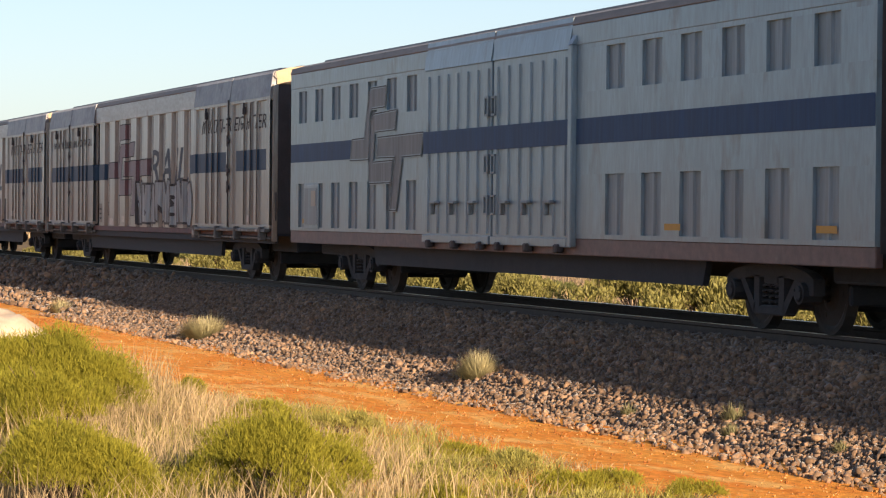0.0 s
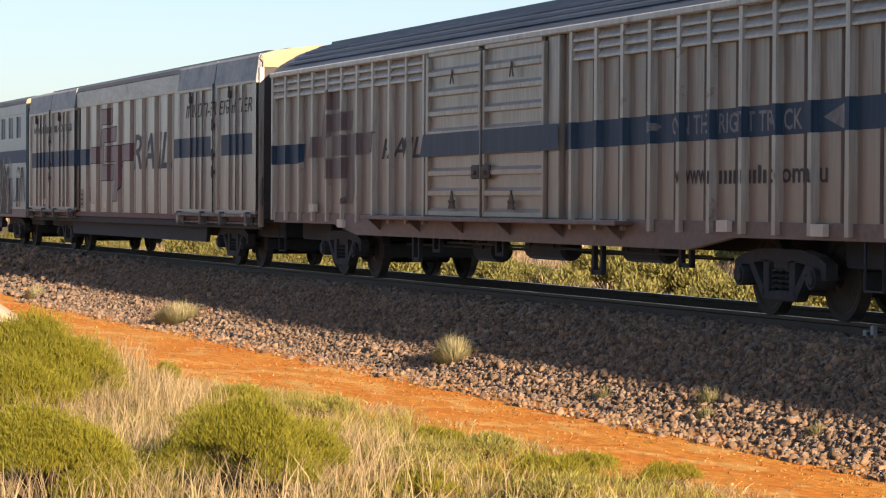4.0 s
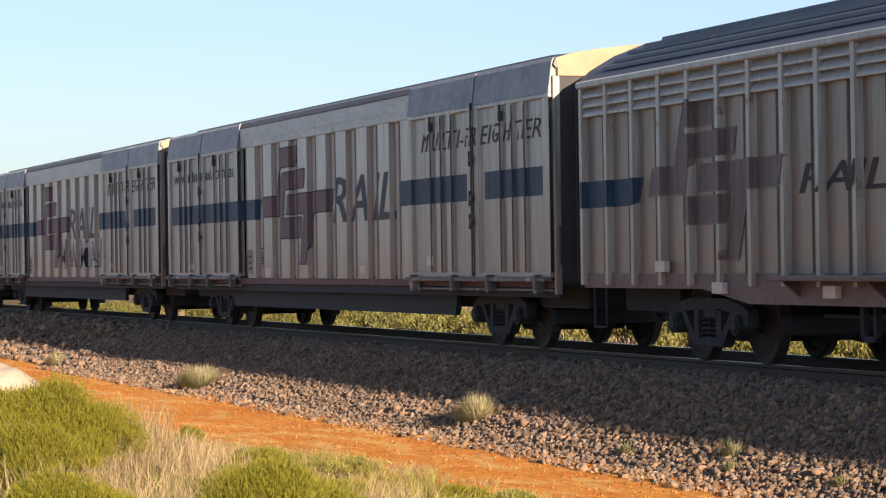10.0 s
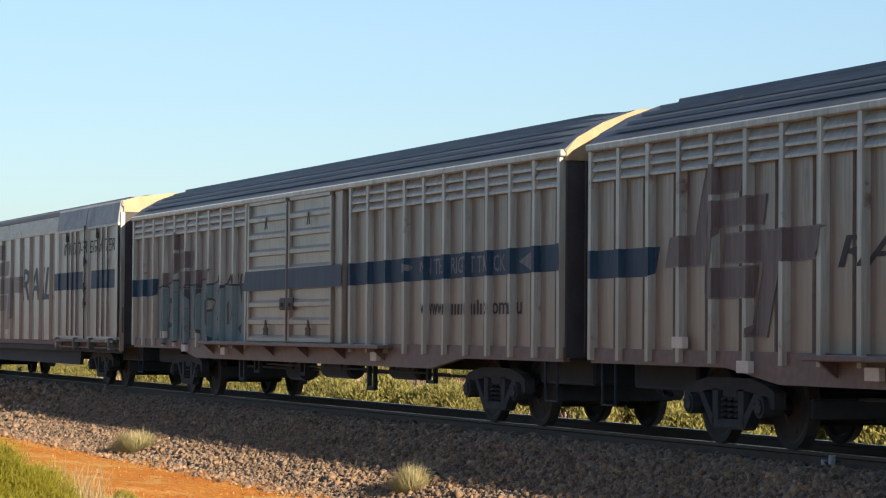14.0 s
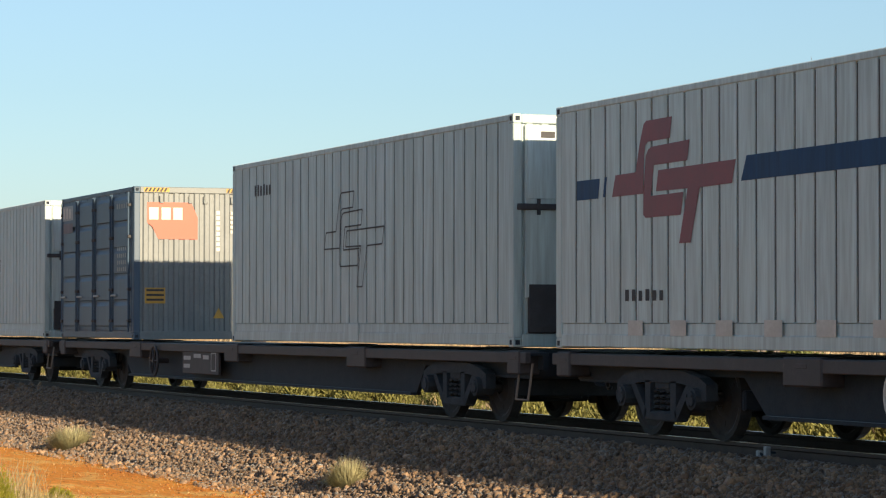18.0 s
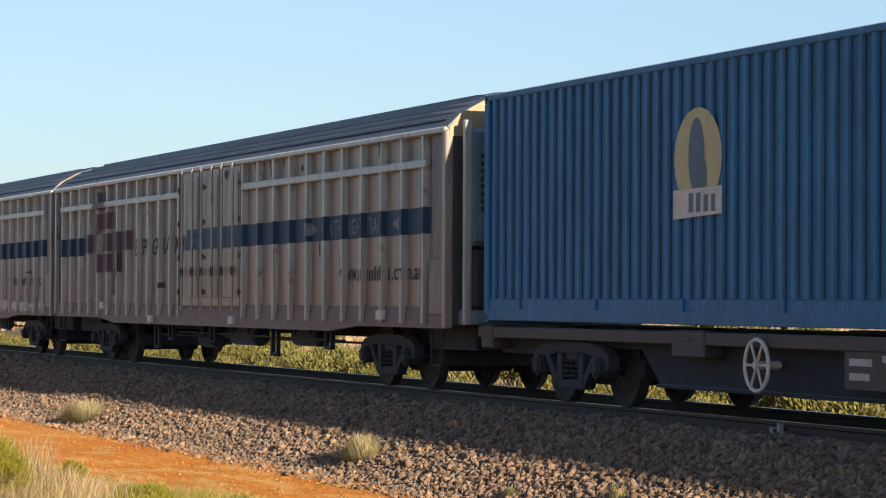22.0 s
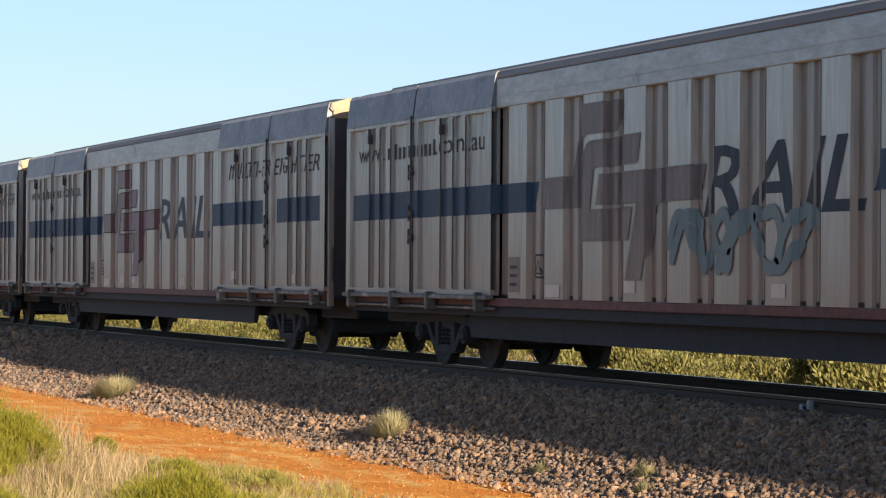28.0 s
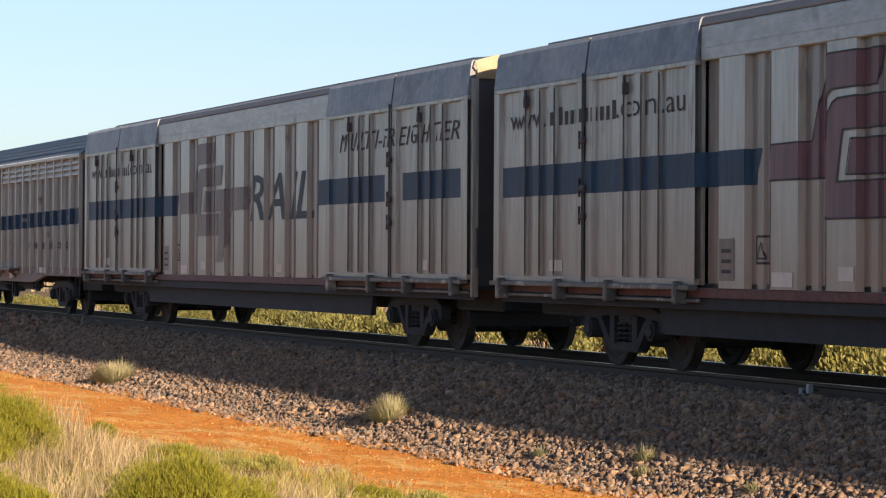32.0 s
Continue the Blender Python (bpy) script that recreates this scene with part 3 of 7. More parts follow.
def multi_freighter(x, label, tone="maroon", seed=0):
    w = start_wagon("M", ML, label, x)
    underframe(w, ML, "M", 0.36)
    for s in (1, -1):
        part("recess", w, ("M recess end", s), sheet(M_MID[:3], 0.90, 3.36, s=s), CREAM_DARK, "dusty pressed recess, shade painted in")
        flats = [i for i in range(len(M_MID) - 1) if M_MID[i][1] == M_MID[i + 1][1] == -1.48]
        for q, i in enumerate(flats):
            part("panel", w, ("M flat", s, q), sheet(M_MID[i:i + 2], 0.90, 3.36, s=s), CREAM)
            if q + 1 < len(flats):
                part("recess", w, ("M recess", s, q), sheet(M_MID[i + 1:flats[q + 1] + 1], 0.90, 3.36, s=s), CREAM_DARK, "dusty pressed recess, shade painted in")
                if s == 1:
                    xr = M_MID[flats[q + 1]][0]
                    # thin dark strip: crease shade painted along the edge of the flat
                    part("grime_line", w, ("M line", q), lambda b: b.box(xr - 0.002, xr + 0.012, -1.483, -1.47, 0.92, 3.35), DARK_BROWN, "painted shade line along a pressing")
        part("fascia", w, ("M fascia", s), lambda b: (b.box(6.22, 17.06, *sorted((s * -1.488, s * -1.40)), 3.36, 3.735, 0.012), b.box(6.22, 17.06, *sorted((s * -1.494, s * -1.40)), 3.50, 3.515)) and None, FASCIA)
        # black strip: the gutter with its shade line painted in
        part("rain_gutter", w, ("M gutter", s), lambda b: b.box(0.04, ML - 0.04, *sorted((s * -1.475, s * -1.38)), 3.736, 3.752), GRIME, "gutter line with its shade painted black")
        part("side_sill", w, ("M sill", s), lambda b: b.box(0.04, ML - 0.04, *sorted((s * -1.47, s * -1.38)), 0.79, 0.90, 0.012), SILL_RED, "thin faded red sill")
        part("side_channel", w, ("M channel", s), lambda b: b.box(0.06, ML - 0.06, *sorted((s * -1.43, s * -1.36)), 0.66, 0.785, 0.01), GRIME, "black side channel")
        for i, (a, c) in enumerate(M_DOORS):
            cr = door_creases(a, c)

            def leaf(b):
                sheet(cr, 0.93, 3.38, s=s)(b)
                b.box(a, c, *sorted((s * -1.465, s * -1.42)), 0.93, 3.38)
            d = part("door", w, ("M door", i, s), leaf, DOORPAINT, "stained ribbed plug door")
            for z0, z1 in ((0.93, 1.0), (3.32, 3.38)):
                if s == 1:
                    part("door_rail", d, ("M rail", i, z0), lambda b: b.box(a, c, -1.55, -1.47, z0, z1, 0.008), DOORPAINT)
            part("door_head", d, ("M head", i, s), lambda b: b.prism([(s * -1.55, 3.38), (s * -1.494, 3.80), (s * -1.47, 3.845), (s * -1.40, 3.845), (s * -1.46, 3.38)], "x", a, c), ROOFBLUE, "sloping blue-grey door head")
            if s == 1:
                for q, (u, _) in enumerate(p for p in cr if p[1] == -1.545 and p[0] > a + 0.2 and p[0] < c - 0.1):
                    if q % 2:
                        # thin dark strips paint the crease shade of the door pressings
                        part("grime_line", d, ("M door line", i, q), lambda b: b.box(u - 0.002, u + 0.02, -1.549, -1.54, 1.02, 3.30), DARK_BROWN, "painted shade line along a pressing")
                part("hook", d, ("M hook", i), lambda b: (b.box((a + c) / 2 - 0.35, (a + c) / 2 - 0.29, -1.60, -1.53, 3.10, 3.24, 0.01), b.tube(((a + c) / 2 - 0.32, -1.58, 3.24), ((a + c) / 2 - 0.32, -1.58, 3.32), 0.02, 6)) and None, DARKEND)
        for k, (a, c) in enumerate(((0.1, 6.2), (17.1, 23.3))):
            part("door_track", w, ("M track", s, k), lambda b: (b.box(a, c, *sorted((s * -1.62, s * -1.50)), 0.87, 0.93, 0.01), b.box(a, c, *sorted((s * -1.52, s * -1.47)), 0.74, 0.78, 0.008)) and None, TRACKSTEEL, "worn steel door track")
            for j in range(4):
                xx = a + 0.35 + j * (c - a - 0.7) / 3 + (0.12 if j in (1,) else -0.12 if j == 2 else 0)
                part("track_bracket", w, ("M bracket", s, k, j), lambda b: b.box(xx - 0.045, xx + 0.045, *sorted((s * -1.65, s * -1.48)), 0.71, 0.97, 0.02), TRACKSTEEL)
            if s == 1:
                m = (M_DOORS[0][1] + M_DOORS[1][0]) / 2 if k == 0 else (M_DOORS[2][1] + M_DOORS[3][0]) / 2
                part("locking_bar", w, ("M bar", k), lambda b: b.tube((m, -1.575, 0.95), (m, -1.575, 3.42), 0.015, 8), DARKEND)
                for q, zz in enumerate((1.72, 2.05, 2.62)):
                    part("lock_keeper", w, ("M keeper", k, q), lambda b: (b.box(m - 0.065, m + 0.065, -1.60, -1.55, zz - 0.04, zz + 0.04, 0.015), b.box(m - 0.14, m - 0.12, -1.575, -1.55, zz - 0.10, zz + 0.12, 0.005)) and None, BROWNSTEEL)
    part("floor_pan", w, "M floor", lambda b: b.box(0.05, ML - 0.05, -1.40, 1.40, 0.80, 0.95), GRIME)
    roof_sheet(TOPS["M"], 0.0, ML, 1.0, "M", w, ROOFPALE, ridges=(2.6, 3.6))
    end_walls(w, ML, [(-1.42, 3.3), (-1.43, 3.72)] + TOPS["M"][1:], 0.85, "M", DARKEND)
    for k, (xx, s) in enumerate(((0.0, -1), (ML, 1))):
        part("corner_post", w, ("M corner", k), lambda b: b.box(xx - 0.05 if s > 0 else xx, xx if s > 0 else xx + 0.05, -1.50, -1.40, 0.70, 3.60, 0.01), DOORPAINT)
        end_ladder(w, xx, s, 0.9, 3.5, ("M", k))
        part("hand_rail", w, ("M rail", k), lambda b: b.pipe([(xx + s * 0.02, -1.44, 1.1), (xx + s * 0.10, -1.46, 1.1), (xx + s * 0.10, -1.46, 1.6), (xx + s * 0.02, -1.44, 1.6)], 0.014, 6), DARKEND)
    # livery
    paint("stripe", w, "M stripe 1", lambda: flat([[(0.30, 1.99), (7.45, 1.99), (7.62, 2.37), (0.30, 2.37)]]), M_SIDE, NAVY, "faded navy stripe")
    paint("stripe", w, "M stripe 2", lambda: flat([[(16.25, 2.03), (19.85, 2.03), (19.85, 2.42), (16.42, 2.42)]]), M_SIDE, NAVY, "faded navy stripe")
    paint("stripe", w, "M stripe 3", lambda: flat([[(20.62, 2.03), (23.1, 2.03), (23.1, 2.42), (20.62, 2.42)]]), M_SIDE, NAVY, "faded navy stripe")
    paint("emblem", w, "M emblem " + tone, lambda: flat(emblem(7.72, 12.5, 1.15, 3.25)), M_SIDE, *LIVERY[tone])
    paint("emblem_outline", w, "M outline " + tone, lambda: flat(outline(emblem(7.72, 12.5, 1.15, 3.25), 0.02)), M_SIDE, LETTER if tone != "ghost" else GHOST, "thin dark outline", 0.008)
    paint("lettering", w, "M rail", lambda: words("RAIL", 12.45, 16.15, 1.84, 2.60, 0.25), M_SIDE, INK, "dark letters RAIL")
    paint("lettering", w, "M multi", lambda: words("MULTI-FREIGHTER", 17.65, 22.95, 2.81, 3.08, 0.28, 0.0), M_SIDE, LETTER, "dark letters MULTI-FREIGHTER")
    paint("lettering", w, "M url a", lambda: words("www.", 0.55, 1.75, 2.84, 3.01, 0, 0.0), M_SIDE, LETTER, "dark letters www.")
    for i in range(12):
        a = 1.82 + i * 0.183
        paint("lettering_bar", w, ("M url", i), lambda: bars(a, a + 0.105, 2.84, 3.06, 4 + i, 0.2), M_SIDE, LETTER, "dark bar")
    paint("lettering", w, "M url c", lambda: words(".com.au", 4.05, 5.86, 2.84, 3.02, 0, 0.0), M_SIDE, LETTER, "dark letters .com.au")
    paint("stencil_panel", w, "M stencil a", lambda: flat([[(6.70, 0.98), (7.06, 0.98), (7.06, 1.43), (6.70, 1.43)]]), M_SIDE, GHOST, "brown stencilled panel", 0.007)
    for i in range(3):
        paint("stencil_bar", w, ("M stencil bar", i), lambda: flat([[(6.76, 1.06 + i * 0.11), (7.0, 1.06 + i * 0.11), (7.0, 1.10 + i * 0.11), (6.76, 1.10 + i * 0.11)]]), M_SIDE, LETTER, "dark bar", 0.010)
    paint("stencil_frame", w, "M stencil b", lambda: flat(outline([[(7.44, 1.17), (7.76, 1.17), (7.76, 1.45), (7.44, 1.45)]], 0.025)), M_SIDE, LETTER, "dark stencilled frame", 0.007)
    paint("stencil_triangle", w, "M stencil c", lambda: flat(outline([[(7.52, 1.22), (7.68, 1.22), (7.60, 1.39)]], 0.02)), M_SIDE, LETTER, "dark stencilled triangle", 0.009)
    paint("placard", w, "M placard low", lambda: flat([[(7.95, 0.93), (8.42, 0.93), (8.42, 1.08), (7.95, 1.08)]]), M_SIDE, OFFWHITE, "chalky white placard", 0.008)
    for i, (a, z) in enumerate(((9.4, 1.0), (10.4, 1.0), (14.2, 0.98), (17.9, 1.10), (21.5, 1.05), (2.0, 1.06))):
        rnd = random.Random(seed * 17 + i)
        if rnd.random() < 0.6:
            paint("placard", w, ("M placard", i), lambda: flat([[(a, z), (a + 0.32, z), (a + 0.32, z + 0.14), (a, z + 0.14)]]), M_SIDE, OFFWHITE, "small pale placard", 0.008)
    return w


LL = 23.72


def rib_list(x0, x1, pitch, skip=()):
    n = round((x1 - x0) / pitch)
    xs = [x0 + (x1 - x0) * i / n for i in range(n + 1)]
    return [x for x in xs if not any(a - 0.12 < x < b + 0.12 for a, b in skip)]


def ribbed_side(ribs, w2=0.046, plate=-1.395, proud=-1.49, ends=(0, 0), relief=None, zs=()):
    c = [(ends[0], plate)]
    for x in ribs:
        c += [(x - w2 - 0.012, plate), (x - w2, proud), (x + w2, proud), (x + w2 + 0.012, plate)]
    c.append((ends[1], plate))
    return Side(sorted(c), zs, relief)


L_DOOR = (8.95, 14.0)
L_RIBS = rib_list(0.12, LL - 0.14, 0.862, [L_DOOR])
L_SIDE = ribbed_side(L_RIBS, ends=(0, LL))


def ribs_on(w, ribs, z0, z1, key, material, s=1, w2=0.046, belly=None):
    for i, x in enumerate(ribs):
        lo = z0
        part("rib", w, ("rib", key, i, s), lambda b: b.prism([(x - w2 - 0.012, s * -1.39), (x - w2, s * -1.49), (x + w2, s * -1.49), (x + w2 + 0.012, s * -1.39)], "z", lo, z1), material)
        if s == 1 and i and x - ribs[i - 1] < 1.2:
            # dark strip on the plate paints the shade left of the rib
            part("grime_line", w, ("rib_shade", key, i), lambda b: b.box(x - w2 - 0.27, x - w2 - 0.20, -1.399, -1.39, lo + 0.12, z1 - 0.03), DARK_BROWN, "painted shade line beside a rib")


def belly_sill(length, lo, hi, top):
    return [(0.06, hi), (3.9, hi), (5.2, lo), (length - 5.2, lo), (length - 3.9, hi), (length - 0.06, hi), (length - 0.06, top), (0.06, top)]


def under_gear(w, length, key, seed):
    rnd = random.Random(seed)
    part("centre_sill", w, ("centre", key), lambda b: b.box(0.3, length - 0.3, -0.3, 0.3, 0.60, 0.85), GRIME)
    tank(w, 13.0, 0.16, 1.5, key, -1.0, 0.56)
    tank(w, 16.4, 0.14, 1.3, key, -1.0, 0.58)
    part("brake_rod", w, ("rod", key), lambda b: (b.tube((5.6, -0.7, 0.5), (18.2, -0.7, 0.52), 0.02, 6), b.tube((9.0, -1.15, 0.58), (18.6, -1.15, 0.56), 0.016, 6)) and None, GRIME)
    part("brake_cylinder", w, ("cyl", key), lambda b: (b.tube((9.6, -0.8, 0.48), (10.4, -0.8, 0.48), 0.17, 14), b.box(9.9, 10.1, -1.0, -0.6, 0.5, 0.75)) and None, GRIME)
    for i, xx in enumerate((7.6, 8.6, 11.4, 15.1, 17.9)):
        part("hanger", w, ("hanger", key, i), lambda b: (b.box(xx - 0.04, xx + 0.04, -1.25, -1.19, 0.26 if i in (0, 3) else 0.42, 0.7), b.box(xx + 0.26, xx + 0.32, -1.25, -1.19, 0.26 if i in (0, 3) else 0.42, 0.7), b.box(xx - 0.04, xx + 0.32, -1.25, -1.19, 0.26 if i in (0, 3) else 0.42, 0.32 if i in (0, 3) else 0.47)) and None, GRIME)
    for k, xx in enumerate((0.35, length - 0.75)):
        part("step", w, ("step", key, k), lambda b: b.pipe([(xx, -1.40, 0.8), (xx, -1.40, 0.30), (xx + 0.4, -1.40, 0.30), (xx + 0.4, -1.40, 0.8)], 0.018, 6), GRIME)


def slogan(w, key, side, x0, x1, z0, z1, tri):
    paint("lettering", w, (key, "slogan"), lambda: words("ON THE RIGHT TRACK", x0, x1, z0, z1), side, SLOGAN, "worn grey-white letters ON THE RIGHT TRACK", 0.009)
    paint("arrow", w, (key, "tri"), lambda: flat([[(tri, (z0 + z1) / 2), (tri + 0.6, z0 - 0.05), (tri + 0.5, (z0 + z1) / 2), (tri + 0.6, z1 + 0.05)]]), side, SLOGAN, "worn grey-white arrow", 0.009)
    paint("arrow", w, (key, "tri b"), lambda: flat([[(x0 - 0.3, (z0 + z1) / 2), (x0 - 0.75, z0 - 0.02), (x0 - 0.66, (z0 + z1) / 2), (x0 - 0.75, z1 + 0.02)]]), side, SLOGAN, "worn grey-white arrow", 0.009)


FADED = surface("faded white lettering", (0.46, 0.46, 0.46), (0.34, 0.34, 0.35), 3.0, 0.6, bump=0.02)


def url_line(w, key, side, x0, x1, z0, z1):
    k = (x1 - x0)
    paint("lettering", w, (key, "url a"), lambda: words("www.", x0, x0 + 0.2 * k, z0, z1 - 0.04), side, LETTER, "dark letters www.")
    for i in range(12):
        a = x0 + (0.21 + 0.034 * i) * k
        paint("lettering_bar", w, (key, "url b", i), lambda: bars(a, a + 0.019 * k, z0, z1, 9 + i, 0.19), side, LETTER, "dark bar")
    paint("lettering", w, (key, "url c"), lambda: words(".com.au", x0 + 0.63 * k, x1, z0, z1 - 0.04), side, LETTER, "dark letters .com.au")


def louvre_van(x, label, seed=0):
    w = start_wagon("L", LL, label, x)
    under_gear(w, LL, "L", seed)
    for s in (1, -1):
        part("side_plate", w, ("L plate", s), lambda b: b.box(0.05, LL - 0.05, *sorted((s * -1.395, s * -1.35)), 0.84, 3.40), TAUPE)
        part("side_sill", w, ("L sill", s), lambda b: b.prism([(a, c) for a, c in belly_sill(LL, 0.64, 0.80, 0.98)], "y", *sorted((s * -1.435, s * -1.35))), RED_SILL, "rusty brown fish-bellied sill")
        ribs_on(w, L_RIBS, 0.84, 3.37, "L", TAUPE_RIB, s)
        part("eave_channel", w, ("L eave", s), lambda b: b.box(0.02, LL - 0.02, *sorted((s * -1.51, s * -1.39)), 3.36, 3.45, 0.015), TAUPE_RIB)
        for i, (a, c) in enumerate(zip(L_RIBS, L_RIBS[1:])):
            if c - a > 1.2:
                continue
            part("vent_slats", w, ("L slat", i, s), lambda b: [b.prism([(s * -1.41, z + 0.10), (s * -1.475, z), (s * -1.475, z - 0.03), (s * -1.41, z - 0.03)], "x", a + 0.06, c - 0.06) for z in (3.02, 3.14, 3.26)] and None, TAUPE_RIB)
        for k, (a, c) in enumerate(((8.98, 11.42), (11.50, 13.94))):
            def leaf(b):
                b.box(a, c, *sorted((s * -1.44, s * -1.42)), 0.97, 3.30)
                for q in ((a, a + 0.09), (c - 0.09, c)):
                    b.box(*q, *sorted((s * -1.50, s * -1.42)), 0.97, 3.30, 0.01)
            d = part("door", w, ("L door", k, s), leaf, DOOR_TAUPE, "double door of horizontal pressings")
            for j in range(9 if s == 1 else 0):
                z = 0.97 + j * 0.2913
                part("door_pressing", d, ("L press", k, j), lambda b: b.prism([(s * -1.43, z - 0.005), (s * -1.495, z + 0.01), (s * -1.495, z + 0.07), (s * -1.43, z + 0.13)], "x", a + 0.09, c - 0.09), DOOR_TAUPE)
            part("door_handle", d, ("L handle", k, s), lambda b: (b.box((a + c) / 2 - 0.10, (a + c) / 2 + 0.10, *sorted((s * -1.53, s * -1.48)), 1.16, 1.21, 0.015), b.prism([((a + c) / 2 - 0.13, 1.08), ((a + c) / 2 + 0.13, 1.08), ((a + c) / 2, 1.34)], "y", *sorted((s * -1.515, s * -1.49)))) and None, DARK_BROWN)
            part("door_hook", d, ("L hook", k, s), lambda b: (b.tube(((a + c) / 2 - 0.07, s * -1.51, 2.88), ((a + c) / 2, s * -1.51, 3.08), 0.012, 6), b.tube(((a + c) / 2 + 0.07, s * -1.51, 2.88), ((a + c) / 2, s * -1.51, 3.08), 0.012, 6)) and None, TRACKSTEEL)
            m = 11.24 if k == 0 else 11.68
            part("latch_plate", d, ("L latch", k, s), lambda b: (b.box(m - 0.17, m + 0.17, *sorted((s * -1.52, s * -1.48)), 1.50, 1.70, 0.02), b.box(m - 0.06, m + 0.06, *sorted((s * -1.55, s * -1.50)), 1.56, 1.62, 0.01)) and None, BROWNSTEEL)
        part("lock_rod", w, ("L rod", s), lambda b: b.tube((11.46, s * -1.51, 1.0), (11.46, s * -1.51, 3.25), 0.018, 6), DOOR_TAUPE)
        part("walkway", w, ("L walk", s), lambda b: b.box(6.2, 16.9, *sorted((s * -1.68, s * -1.43)), 0.90, 0.96, 0.012), RED_SILL)
        for i in range(6):
            xx = 6.5 + i * 2.0
            part("walkway_bracket", w, ("L wb", s, i), lambda b: b.prism([(s * -1.43, 0.90), (s * -1.64, 0.90), (s * -1.43, 0.72)], "x", xx - 0.02, xx + 0.02), RED_SILL)
        for i, (a, c) in enumerate(((8.62, 8.96), (13.97, 14.46))):
            part("door_post", w, ("L post", s, i), lambda b: (b.box(a, c, *sorted((s * -1.445, s * -1.39)), 0.97, 3.36, 0.012), b.box(c - 0.07, c, *sorted((s * -1.48, s * -1.42)), 0.97, 3.36, 0.012)) and None, DOOR_TAUPE)
    part("floor_pan", w, "L floor", lambda b: b.box(0.05, LL - 0.05, -1.36, 1.36, 0.82, 0.95), GRIME)
    roof_sheet(TOPS["L"], 0.0, LL, 1.0, "L", w, ROOFGREY, ridges=(0.8, 1.35, 1.9, 2.45, 3.0, 3.5))
    end_walls(w, LL, [(-1.42, 3.2), (-1.44, 3.43)] + TOPS["L"][1:], 0.85, "L", DARKEND)
    for k, (xx, s) in enumerate(((0.0, -1), (LL, 1))):
        end_ladder(w, xx, s, 0.9, 3.3, ("L", k))
    paint("stripe", w, "L stripe 1", lambda: flat([[(0.1, 1.82), (1.9, 1.82), (2.05, 2.16), (0.1, 2.16)]]), L_SIDE, NAVY, "faded navy stripe")
    paint("emblem", w, "L emblem", lambda: flat(emblem(2.15, 6.25, 1.14, 3.02)), L_SIDE, MAROON_DULL, "faded maroon stepped emblem")
    paint("emblem_outline", w, "L outline", lambda: flat(outline(emblem(2.15, 6.25, 1.14, 3.02), 0.02)), L_SIDE, GHOST, "thin dull outline", 0.009)
    paint("lettering", w, "L rail", lambda: words("RAIL", 6.45, 8.5, 1.84, 2.16, 0.25), L_SIDE, LETTER, "dark letters RAIL")
    paint("stripe", w, "L stripe 2", lambda: flat([[(14.5, 1.86), (LL - 0.1, 1.94), (LL - 0.1, 2.28), (14.5, 2.20)]]), L_SIDE, NAVY, "faded navy stripe")
    paint("stripe", w, "L stripe 3", lambda: flat([[(8.7, 1.84), (14.5, 1.86), (14.5, 2.20), (8.85, 2.17)]]), Side([(8.0, -1.50), (15, -1.50)]), NAVY, "faded navy stripe across the doors", 0.004)
    slogan(w, "L", L_SIDE, 18.0, 21.5, 1.97, 2.20, 22.0)
    url_line(w, "L", L_SIDE, 18.3, 22.1, 1.40, 1.60)
    for i, (a, z) in enumerate(((2.6, 1.0), (4.3, 0.75), (7.2, 0.72), (16.0, 0.72), (19.5, 0.86), (21.9, 0.84))):
        if random.Random(seed * 31 + i).random() < 0.6:
            part("placard", w, ("L placard", i), lambda b: b.box(a, a + 0.3, -1.50, -1.43, z, z + 0.13), OFFWHITE, "small pale placard")
    return w


RL = 23.80
R_DOOR = (10.22, 14.07)
R_RIBS = rib_list(0.74, 9.52, 0.798) + rib_list(15.05, 22.88, 0.868)
R_SIDE = ribbed_side(R_RIBS + [10.12, 14.17], ends=(0, RL))
R_SIDE.c = sorted([c for c in R_SIDE.c if not 10.20 < c[0] < 14.09] + [(10.21, -1.487), (14.08, -1.487)])
R_SIDE.xs = [x for x, _ in R_SIDE.c] + [0.6, 10.07]


def waist_relief(x, z):
    """The waist rail stands proud of plates and ribs before the doors."""
    return -1.495 - R_SIDE.depth(x) if 2.97 < z < 3.08 and 0.6 < x < 10.07 else 0.0


R_SIDE.zs, R_SIDE.relief = [2.97, 3.08], waist_relief


